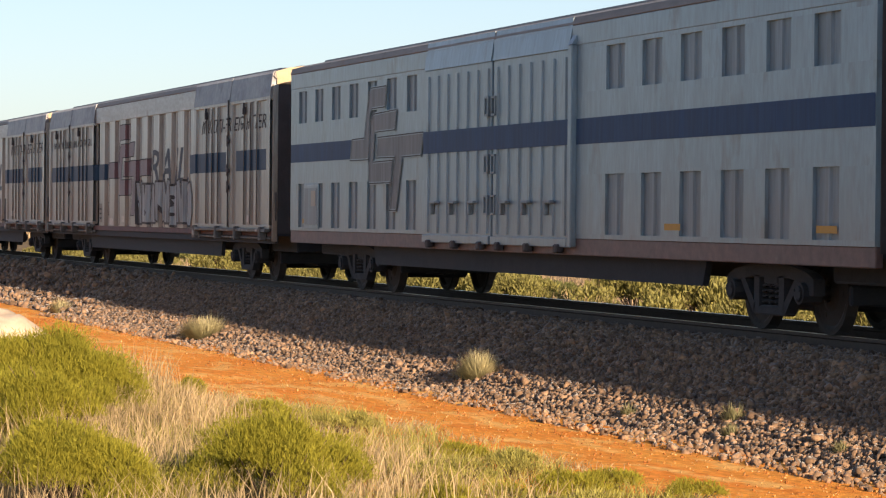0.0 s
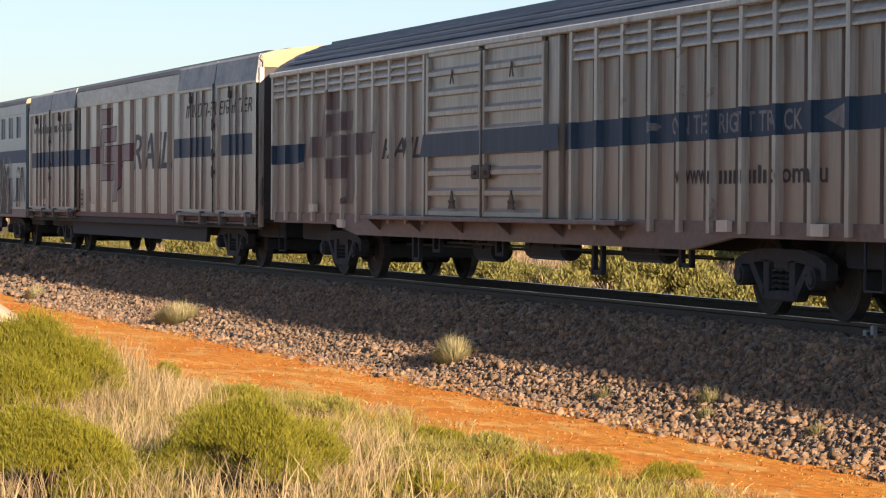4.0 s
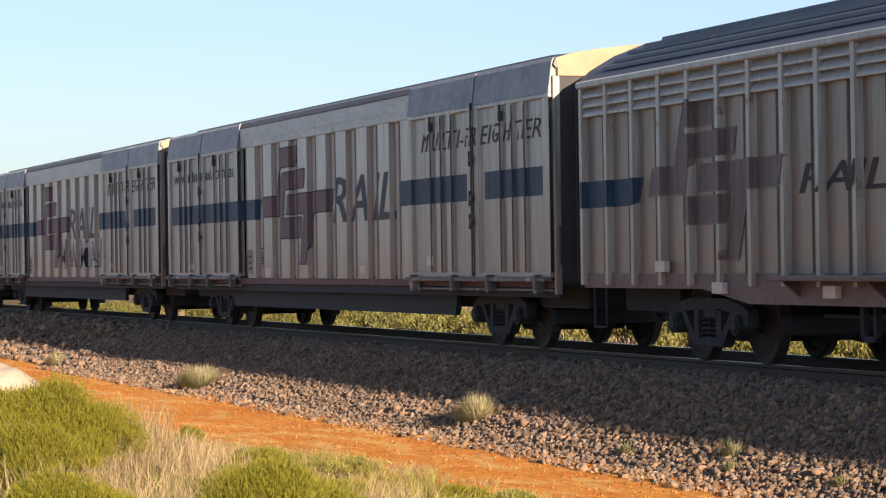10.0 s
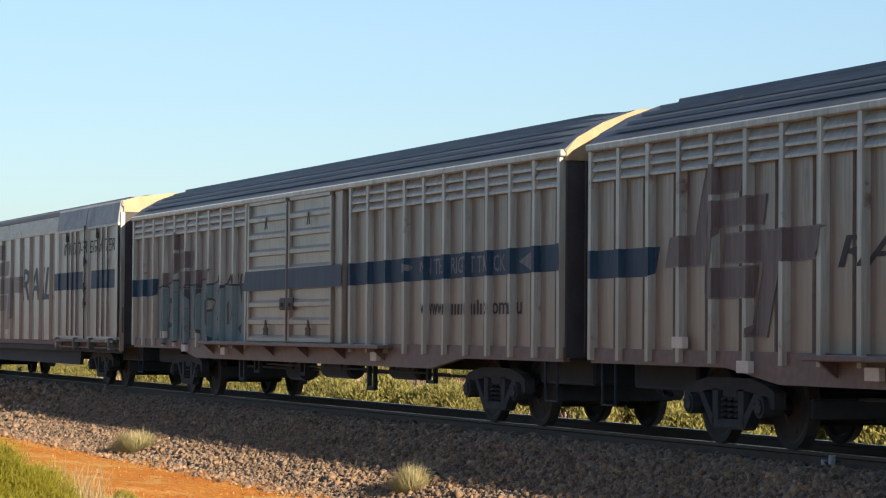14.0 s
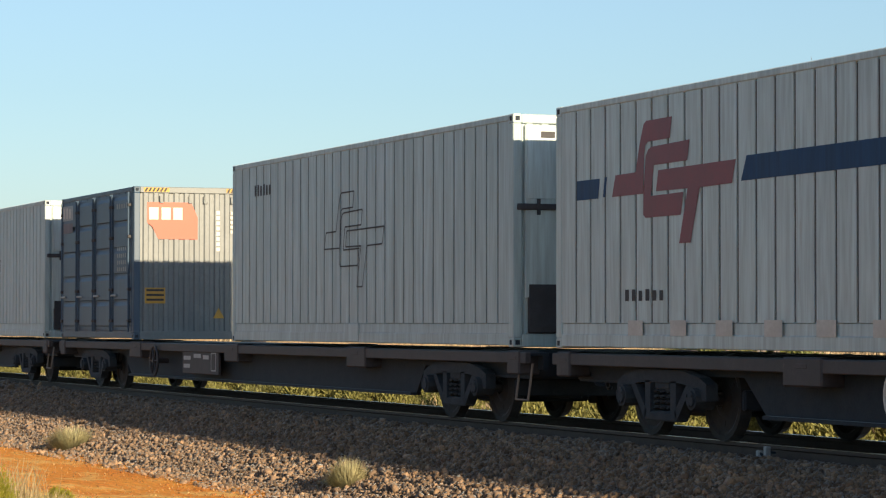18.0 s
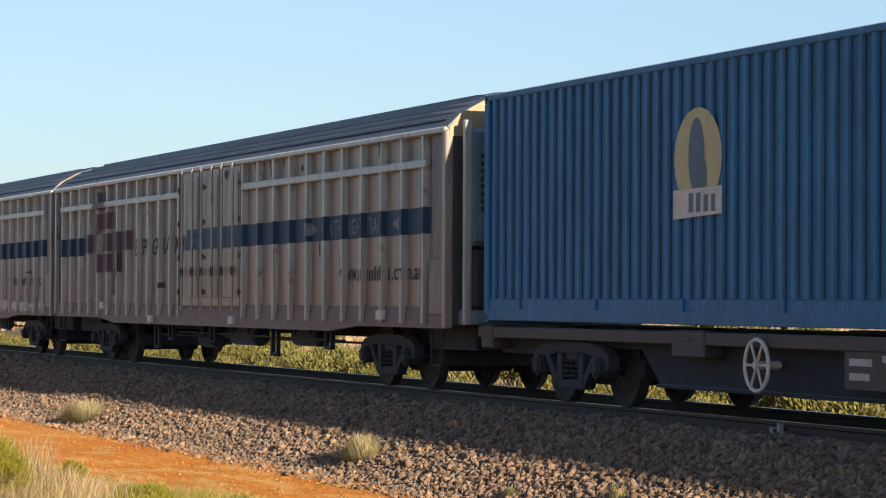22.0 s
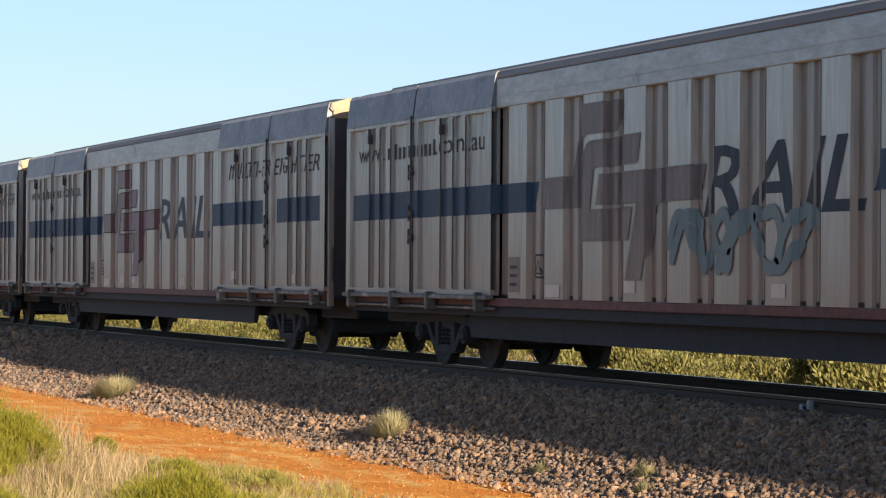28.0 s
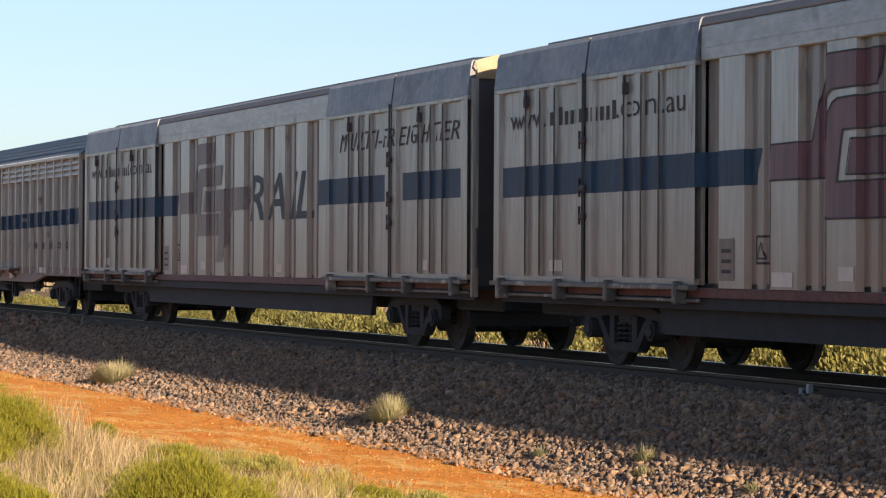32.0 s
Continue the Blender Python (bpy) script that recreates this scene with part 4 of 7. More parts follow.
def reefer_van(x, label, seed=0, cab=False, flaking=False, tone="maroon"):
    w = start_wagon("R", RL, label, x)
    under_gear(w, RL, "R", seed)
    for s in (1, -1):
        part("side_plate", w, ("R plate", s), lambda b: b.box(0.05, RL - 0.05, *sorted((s * -1.395, s * -1.35)), 0.84, 3.44), TAN_PLATE)
        part("side_sill", w, ("R sill", s), lambda b: (b.prism(belly_sill(RL, 0.71, 0.80, 1.0), "y", *sorted((s * -1.44, s * -1.35))), b.box(0.06, RL - 0.06, *sorted((s * -1.425, s * -1.35)), 1.0, 1.09)) and None, RED_SILL, "maroon-brown fish-bellied sill")
        ribs_on(w, R_RIBS + [10.12, 14.17], 0.86, 3.42, "R", TAUPE_RIB, s)
        part("eave_channel", w, ("R eave", s), lambda b: b.box(0.02, RL - 0.02, *sorted((s * -1.51, s * -1.39)), 3.40, 3.48, 0.015), TAUPE_RIB)
        for i, (a, c) in enumerate(((0.6, 10.07), (14.22, RL - 0.78))):
            part("waist_rail", w, ("R waist", s, i), lambda b: b.box(a, c, *sorted((s * -1.495, s * -1.41)), 2.97, 3.08, 0.012), TAUPE_RIB)
        part("end_panel", w, ("R end panel", s), lambda b: b.box(RL - 0.72, RL - 0.14, *sorted((s * -1.425, s * -1.38)), 0.9, 3.40, 0.01), GHOST, "smooth dark grey end panel")
        part("end_box", w, ("R end box", s), lambda b: b.box(RL - 0.70, RL - 0.16, *sorted((s * -1.47, s * -1.42)), 0.98, 1.72, 0.02), GHOST, "stained grey box")
        part("corner_post", w, ("R corner b", s), lambda b: b.box(RL - 0.12, RL, *sorted((s * -1.50, s * -1.38)), 0.80, 3.44, 0.015), TAUPE)
        # no recess here: a flat dark strip paints the shade of a niche
        part("end_niche", w, ("R niche", s), lambda b: b.box(0.14, 0.46, *sorted((s * -1.402, s * -1.38)), 1.0, 3.36), DARKEND, "narrow dark strip painted as a niche's shade")
        part("corner_post", w, ("R corner", s), lambda b: b.box(0.02, 0.12, *sorted((s * -1.48, s * -1.38)), 0.86, 3.42, 0.012), TAUPE_RIB)
        for k in range(3):
            a = 10.27 + k * 1.27
            c = a + 1.23
            d = part("door", w, ("R door", s, k), lambda b: (b.box(a, c, *sorted((s * -1.47, s * -1.41)), 1.05, 3.40, 0.012), b.box(a + 0.08, c - 0.08, *sorted((s * -1.485, s * -1.46)), 1.2, 3.28, 0.01)) and None, TAN_PLATE, "insulated door leaf")
            for q, xx in enumerate((a + 0.28, c - 0.28)):
                part("locking_bar", d, ("R bar", s, k, q), lambda b: (b.tube((xx, s * -1.53, 0.98), (xx, s * -1.53, 3.42), 0.02, 8), b.tube((xx, s * -1.53, 3.42), (xx, s * -1.48, 3.465), 0.02, 8)) and None, TAUPE_RIB)
                part("bar_handle", d, ("R handle", s, k, q), lambda b: (b.box(xx - 0.018, xx + 0.018, *sorted((s * -1.56, s * -1.50)), 1.57, 1.73, 0.008), b.box(xx - 0.11, xx + 0.06, *sorted((s * -1.56, s * -1.53)), 1.64, 1.665)) and None, BROWNSTEEL)
                # plain dark strip on the leaf, left of the bar
                part("grime_line", d, ("R bar line", s, k, q), lambda b: b.box(xx - 0.14, xx - 0.07, *sorted((s * -1.488, s * -1.47)), 1.24, 3.25), DARK_BROWN, "dark line beside a locking bar")
        for q, xx in enumerate((10.25, 11.52, 12.79, 14.06)):
            # black strip covering each gap at the leaf edges
            part("door_seal", w, ("R gap strip", s, q), lambda b: b.box(xx - 0.045, xx + 0.045, *sorted((s * -1.474, s * -1.40)), 1.06, 3.39), DARKEND, "black strip over the gap between door leaves")
        for q in range(4):
            z = 1.3 + q * 0.6
            for j, xx in enumerate((10.23, 14.06, 11.87)):
                part("hinge", w, ("R hinge", s, q, j), lambda b: (b.box(xx - 0.09, xx + 0.09, *sorted((s * -1.505, s * -1.46)), z - 0.018, z + 0.018, 0.008), b.tube((xx, s * -1.505, z - 0.05), (xx, s * -1.505, z + 0.05), 0.016, 8)) and None, DARK_BROWN)
    part("floor_pan", w, "R floor", lambda b: b.box(0.05, RL - 0.05, -1.36, 1.36, 0.82, 0.95), GRIME)
    top = [(-1.47, 3.48), (-1.30, 3.65), (-0.95, 3.84), (-0.5, 3.985), (0, 4.05)]
    roof_sheet(top, 0.0, RL, 1.0, "R", w, ROOFGREY, ridges=(0.7, 1.25, 1.8, 2.35, 2.9, 3.45))
    end_walls(w, RL, [(-1.42, 3.2), (-1.44, 3.47)] + top[1:], 0.85, "R", DARKEND)
    for k, (xx, s) in enumerate(((0.0, -1), (RL, 1))):
        end_ladder(w, xx, s, 0.9, 3.3, ("R", k))
    if cab:
        part("machine_bay", w, "R bay", lambda b: b.box(RL + 0.02, RL + 0.28, -1.24, 1.24, 1.9, 3.45, 0.06), SILVER, "grey refrigeration machine bay at the end")
        part("bay_floor", w, "R bay floor", lambda b: b.box(RL - 0.02, RL + 0.36, -1.30, 1.30, 0.85, 1.05, 0.02), SILVER_DARK)
        for s in (-1, 1):
            part("bay_post", w, ("R bay post", s), lambda b: b.box(RL + 0.28, RL + 0.38, *sorted((s * 1.26, s * 1.36)), 0.85, 3.55, 0.015), TAUPE_RIB)
        for i in range(8):
            part("grille_slat", w, ("R grille", i), lambda b: b.box(RL + 0.28, RL + 0.31, -1.1, 1.1, 2.35 + i * 0.1, 2.41 + i * 0.1), DARKEND)
        part("fuel_tank", w, "R fuel", lambda b: b.box(RL + 0.05, RL + 0.30, -1.2, 1.2, 1.06, 1.84, 0.05), DARKEND, "dark fuel tank")
    paint("stripe", w, "R stripe 1", lambda: flat([[(0.1, 2.04), (2.45, 2.04), (2.6, 2.40), (0.1, 2.40)]]), R_SIDE, NAVY, "faded navy stripe")
    paint("emblem", w, ("R emblem", tone), lambda: flat(emblem(2.5, 6.55, 1.25, 3.28)), R_SIDE, MAROON if tone == "maroon" else MAROON_DULL, "faded maroon stepped emblem" if tone == "maroon" else "ghosted grey-purple stepped emblem")
    paint("emblem_outline", w, ("R outline", tone), lambda: flat(outline(emblem(2.5, 6.55, 1.25, 3.28), 0.02)), R_SIDE, GHOST, "thin dull outline", 0.009)
    paint("lettering", w, "R ref", lambda: words("REFRIGERATION", 6.68, 10.6, 1.98, 2.30, 0.25), R_SIDE, LETTER, "dark letters REFRIGERATION")
    paint("stripe", w, "R stripe 2", lambda: flat([[(10.62, 2.03), (RL - 0.72, 2.08), (RL - 0.72, 2.44), (10.76, 2.39)]]), R_SIDE, NAVY, "faded navy stripe")
    slogan(w, "R", R_SIDE, 18.3, 21.15, 2.12, 2.37, 21.4)
    url_line(w, "R", R_SIDE, 19.2, 22.7, 1.45, 1.66)
    for i, (a, z) in enumerate(((4.2, 0.98), (8.0, 0.74), (13.4, 0.76), (16.6, 0.75), (21.0, 0.9), (2.2, 1.05))):
        if random.Random(seed * 37 + i).random() < 0.75:
            part("placard", w, ("R placard", i), lambda b: b.box(a, a + 0.26, -1.50, -1.43, z, z + 0.13), OFFWHITE, "small white placard")
    rnd = random.Random(seed * 7)
    for i in range(22):
        x0, z0 = rnd.uniform(0.8, RL - 1.2), rnd.choice((rnd.uniform(1.15, 1.9), rnd.uniform(3.1, 3.3)))
        ww, hh = (rnd.uniform(0.02, 0.06), rnd.uniform(0.12, 0.4)) if i % 3 else (rnd.uniform(0.10, 0.22), rnd.uniform(0.07, 0.15))
        chip = [(x0, z0), (x0 + ww * 0.8, z0 - hh * 0.1), (x0 + ww, z0 + hh * 0.4), (x0 + ww * 0.7, z0 + hh), (x0 + ww * 0.1, z0 + hh * 0.9), (x0 - ww * 0.2, z0 + hh * 0.45)]
        paint("scrape", w, ("R scrape", seed, i), lambda: flat([chip]), R_SIDE, DARK_BROWN if i % 2 else DARKEND, "dark scrape where the paint is gone", 0.007)
    if flaking:
        rnd = random.Random(seed)
        for i in range(36):
            cx = rnd.uniform(0.5, RL - 0.8) if i < 16 else rnd.uniform(13.5, 21.5)
            ww, top, n = rnd.uniform(0.10, 0.46), rnd.uniform(1.04, 1.12), 5
            low = [(cx + ww * (1 - k / n), top - rnd.choice((0.08, 0.12, 0.2, 0.2, 0.26))) for k in range(n + 1)]
            shape = [(cx, top), (cx + ww, top + rnd.uniform(-0.03, 0.03))] + low
            paint("bare_patch", w, ("R flake", seed, i), lambda: flat([shape]), R_SIDE, OFFWHITE, "pale patch of flaked paint", 0.052 + 0.0005 * i)
    return w


GL = 23.2
G_DOORS = [(8.12, 11.24), (11.32, 14.40)]


def pocket_list(x0, x1, pitch, w):
    n = round((x1 - x0) / pitch)
    return [(x0 + (i + 0.5) * (x1 - x0) / n - w / 2, x0 + (i + 0.5) * (x1 - x0) / n + w / 2) for i in range(n)]


G_POCKETS = pocket_list(0.32, 7.88, 1.08, 0.54) + pocket_list(14.12, 22.62, 1.214, 0.64)[1:]
G_SIDE = Side([(0, -1.48), (8.10, -1.48), (8.12, -1.53), (14.40, -1.53), (14.42, -1.48), (GL, -1.48)])


def grey_van(x, label, seed=0, bright=False):
    w = start_wagon("G", GL, label, x)
    underframe(w, GL, "G", 0.40)
    for s in (1, -1):
        solids = []
        rows = [(0.92, 0.98), (0.98, 1.75), (1.75, 2.82), (2.82, 3.38), (3.38, 3.44)]
        for z0, z1 in rows:
            solid = [(0.04, 8.10), (14.42, GL - 0.04)]
            if z1 in (1.75, 3.38):
                cuts = [(a, c) for a, c in G_POCKETS]
                out = []
                for a0, c0 in solid:
                    q = a0
                    for a, c in cuts:
                        if a0 < a < c0:
                            out.append((q, a))
                            q = c
                    out.append((q, c0))
                solid = out
            solids += [(a, c, z0, z1) for a, c in solid]
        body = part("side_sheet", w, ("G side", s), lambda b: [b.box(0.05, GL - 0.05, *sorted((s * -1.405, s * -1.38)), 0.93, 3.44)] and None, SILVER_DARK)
        for i, (a, c, z0, z1) in enumerate(solids):
            part("side_panel", body, ("G panel", s, i), lambda b: b.box(a, c, *sorted((s * -1.48, s * -1.40)), z0, z1), SILVER)
        for i, (a, c) in enumerate(G_POCKETS):
            for j, (z0, z1) in enumerate(((0.98, 1.75), (2.82, 3.38))):
                # the darker grey paints shade into the shallow pockets
                part("pocket", body, ("G pocket", s, i, j), lambda b: (b.box(a - 0.005, c + 0.005, *sorted((s * -1.437, s * -1.39)), z0 - 0.005, z1 + 0.005), b.prism([((a + c) / 2 - 0.10, s * -1.435), ((a + c) / 2 - 0.07, s * -1.462), ((a + c) / 2 + 0.05, s * -1.462), ((a + c) / 2 + 0.08, s * -1.435)], "z", z0, z1)) and None, SILVER_DARK, "pressed pocket, shade painted in darker grey")
        part("fascia", w, ("G fascia", s), lambda b: b.box(0.04, GL - 0.04, *sorted((s * -1.487, s * -1.39)), 3.44, 3.705, 0.01), SILVER)
        # black gutter strip, the shade under the roof edge put into its colour
        part("rain_gutter", w, ("G gutter", s), lambda b: b.box(0.04, GL - 0.04, *sorted((s * -1.475, s * -1.38)), 3.706, 3.72), GRIME, "gutter line with its shade painted black")
        part("side_sill", w, ("G sill", s), lambda b: b.box(0.04, GL - 0.04, *sorted((s * -1.47, s * -1.38)), 0.70, 0.92, 0.012), RED_SILL, "dull brown-red sill")
        for k, (a, c) in enumerate(G_DOORS):
            def leaf(b):
                b.box(a, c, *sorted((s * -1.51, s * -1.45)), 0.80, 3.40, 0.01)
                b.box(a, c, *sorted((s * -1.55, s * -1.50)), 0.80, 0.92, 0.01)
            d = part("door", w, ("G door", s, k), leaf, SILVER, "tall pale grey plug door")
            for q in range(7 if s == 1 else 0):
                xx = a + 0.12 + q * (c - a - 0.34) / 6
                part("door_rib", d, ("G door rib", k, q), lambda b: b.prism([(xx, s * -1.50), (xx + 0.02, s * -1.535), (xx + 0.10, s * -1.535), (xx + 0.12, s * -1.50)], "z", 0.95, 3.30), SILVER)
            part("door_head", d, ("G head", s, k), lambda b: b.prism([(s * -1.53, 3.40), (s * -1.50, 3.60), (s * -1.465, 3.82), (s * -1.40, 3.82), (s * -1.46, 3.40)], "x", a, c), SILVER)
            for q in range(3):
                xh, zh = (c - 0.2 if k == 0 else a + 0.02), (1.22, 1.80, 2.62)[q]
                part("lock_frame", d, ("G hinge", s, k, q), lambda b: [b.box(u0, u1, *sorted((s * -1.56, s * -1.51)), z0, z1) for u0, u1, z0, z1 in ((xh, xh + 0.03, zh, zh + 0.28), (xh + 0.15, xh + 0.18, zh, zh + 0.28), (xh, xh + 0.18, zh, zh + 0.03), (xh, xh + 0.18, zh + 0.25, zh + 0.28))] and None, SILVER_DARK)
                part("door_lug", d, ("G lug", s, k, q), lambda b: (b.box(a + 0.5 + q * 0.9, a + 0.78 + q * 0.9, *sorted((s * -1.60, s * -1.52)), 1.38, 1.42, 0.01), b.box(a + 0.5 + q * 0.9, a + 0.56 + q * 0.9, *sorted((s * -1.59, s * -1.52)), 1.22, 1.40, 0.01)) and None, SILVER_DARK)
                part("track_bracket", d, ("G bracket", s, k, q), lambda b: b.box(a + 0.3 + q * 1.2, a + 0.44 + q * 1.2, *sorted((s * -1.60, s * -1.48)), 0.72, 0.84, 0.02), DARKEND)
        part("door_post", w, ("G post", s), lambda b: (b.box(14.44, 14.58, *sorted((s * -1.56, s * -1.47)), 0.8, 3.45, 0.015), b.prism([(s * -1.56, 3.45), (s * -1.36, 3.80), (s * -1.30, 3.80), (s * -1.47, 3.45)], "x", 14.44, 14.58)) and None, SILVER)
    part("hatch", w, "G hatch", lambda b: (b.box(1.05, 1.95, -1.50, -1.45, 0.98, 1.72, 0.01), b.box(1.02, 1.98, -1.495, -1.47, 0.95, 1.75, 0.01)) and None, SILVER)
    part("hatch_panel", w, "G hatch panel", lambda b: b.box(1.10, 1.90, -1.506, -1.49, 1.03, 1.67, 0.005), SILVER_DARK, "dark hatch panel")
    part("notice_plate", w, "G notice", lambda b: b.box(1.55, 1.83, -1.512, -1.50, 1.35, 1.62, 0.003), TAUPE, "small dull notice plate")
    part("floor_pan", w, "G floor", lambda b: b.box(0.05, GL - 0.05, -1.40, 1.40, 0.80, 0.95), GRIME)
    roof_sheet(TOPS["G"], 0.0, GL, 1.0, "G", w, ROOFPALE, ridges=(2.6, 3.6))
    end_walls(w, GL, [(-1.42, 3.3), (-1.43, 3.70)] + TOPS["G"][1:], 0.85, "G", DARKEND)
    for k, (xx, s) in enumerate(((0.0, -1), (GL, 1))):
        end_ladder(w, xx, s, 0.9, 3.5, ("G", k))
    paint("stripe", w, "G stripe", lambda: flat([[(8.05, 2.14), (GL - 0.05, 2.15), (GL - 0.05, 2.49), (8.12, 2.47)]]), G_SIDE, NAVY2, "dark blue stripe")
    paint("stripe", w, "G stripe a", lambda: flat([[(0.06, 2.13), (3.9, 2.13), (3.98, 2.45), (0.06, 2.45)]]), G_SIDE, NAVY2, "dark blue stripe")
    shape = emblem(3.88, 8.0, 1.28, 3.27)
    if bright:
        paint("emblem", w, "G emblem red", lambda: flat(shape), G_SIDE, EMBLEM_RED, "red stepped emblem", 0.008)
        paint("emblem_outline", w, "G outline white", lambda: flat(outline(shape, 0.055)), G_SIDE, FADED, "pale outline", 0.011)
    else:
        paint("emblem", w, "G emblem slate", lambda: flat(shape), G_SIDE, SLATE_EMBLEM, "washed slate stepped emblem", 0.008)
        paint("emblem_outline", w, "G outline grey", lambda: flat(outline(shape, 0.045)), G_SIDE, SILVER, "pale outline", 0.011)
        paint("emblem_edge", w, "G edge grey", lambda: flat(outline(shape, 0.018)), G_SIDE, LETTER, "thin dark edge", 0.013)
    for i, a in enumerate((17.6, 21.8, 0.9)):
        paint("patch", w, ("G patch", i), lambda: flat([[(a, 1.05), (a + 0.5, 1.05), (a + 0.5, 1.13), (a, 1.13)]]), G_SIDE, YELLOW, "yellow mark")
    return w


NAVY2 = surface("dark blue stripe paint", (0.011, 0.055, 0.154), (0.017, 0.057, 0.138), 2.0, 0.6, bump=0.03, stretch=STREAK, streak=0.2, gloss=0.15)
YELLOW = surface("ochre yellow paint", (0.50, 0.30, 0.04), (0.40, 0.24, 0.05), 4.0, 0.6, bump=0.02)


# ---- container wagons and containers ----
FL = 25.90
DECK = 0.90


def flat_wagon(x, label, wheel_at, plate_at, wheel_paint=None):
    w = thing("container_wagon", label, "flat wagon", "wagons of the freight train", x)
    for bx in (3.0, FL - 2.8):
        bogie(w, bx)
    couplers(w, FL - 0.3)
    for s in (1, -1):
        part("side_beam", w, ("F beam", s), lambda b: (b.prism([(0.1, 0.62), (4.75, 0.62), (5.3, 0.20), (FL - 4.7, 0.20), (FL - 4.3, 0.62), (FL - 0.1, 0.62), (FL - 0.1, 0.80), (0.1, 0.80)], "y", *sorted((s * -0.98, s * -0.92))), b.box(0.1, FL - 0.1, *sorted((s * -1.16, s * -0.90)), 0.79, 0.84, 0.01), b.prism([(5.3, 0.20), (FL - 4.7, 0.20), (FL - 4.7, 0.24), (5.3, 0.24)], "y", *sorted((s * -1.05, s * -0.90)))) and None, GRIME, "black fish-bellied side beam")
        for i, (xx, hw) in enumerate(((0.47, 0.20), (6.51, 0.41), (12.92, 0.39), (19.35, 0.41), (FL - 0.47, 0.20))):
            part("twistlock_bracket", w, ("F lock", s, i), lambda b: (b.box(xx - hw, xx + hw, *sorted((s * -1.24, s * -0.95)), 0.56, 0.86, 0.02), b.box(xx - 0.12, xx + 0.12, *sorted((s * -1.245, s * -1.1)), 0.74, 0.80, 0.01)) and None, BROWNSTEEL, "brown steel locking bracket")
        part("deck_edge", w, ("F edge", s), lambda b: b.box(0.1, FL - 0.1, *sorted((s * -1.22, s * -1.14)), 0.70, 0.84, 0.01), BROWNSTEEL)
    part("deck", w, "F deck", lambda b: (b.box(0.05, FL - 0.05, -0.5, 0.5, 0.70, 0.86), [b.box(1.0 + i * 2.1, 1.16 + i * 2.1, -1.15, 1.15, 0.72, 0.84) for i in range(12)]) and None, GRIME)
    part("hand_brake_wheel", w, ("F hand", wheel_at), lambda b: (b.ring((wheel_at, -1.27, 0.52), (0, 1, 0), 0.27, 0.022), b.tube((wheel_at, -1.30, 0.52), (wheel_at, -1.0, 0.52), 0.045, 8), [b.tube((wheel_at, -1.27, 0.52), (wheel_at + 0.26 * math.cos(k * math.pi / 3), -1.27, 0.52 + 0.26 * math.sin(k * math.pi / 3)), 0.016, 5) for k in range(6)]) and None, wheel_paint or OFFWHITE, "dull grey spoked hand brake wheel" if wheel_paint else "pale spoked hand brake wheel")
    p = part("number_plate", w, ("F plate", plate_at), lambda b: b.box(plate_at, plate_at + 2.3, -1.20, -1.15, 0.32, 0.74, 0.01), BROWNSTEEL, "brown plate with unreadable marks")
    for i, (a, c, z) in enumerate(((0.1, 0.55, 0.56), (0.1, 0.5, 0.42), (0.75, 1.2, 0.60), (1.35, 1.7, 0.58))):
        part("mark_bar", p, ("F mark", plate_at, i), lambda b: b.box(plate_at + a, plate_at + c, -1.204, -1.20, z, z + 0.07), FADED)
    part("mark_frame", p, ("F frame", plate_at), lambda b: (b.box(plate_at + 1.85, plate_at + 2.15, -1.204, -1.20, 0.38, 0.40), b.box(plate_at + 1.85, plate_at + 2.15, -1.204, -1.20, 0.68, 0.70), b.box(plate_at + 1.85, plate_at + 1.87, -1.204, -1.20, 0.38, 0.70), b.box(plate_at + 2.13, plate_at + 2.15, -1.204, -1.20, 0.38, 0.70)) and None, FADED)
    part("step", w, "F step", lambda b: b.pipe([(FL - 0.5, -1.12, 0.7), (FL - 0.5, -1.18, 0.25), (FL - 0.1, -1.18, 0.25), (FL - 0.1, -1.12, 0.7)], 0.016, 6), GHOST)
    tank(w, 8.2, 0.2, 1.2, "F", -0.6, 0.36)
    return w


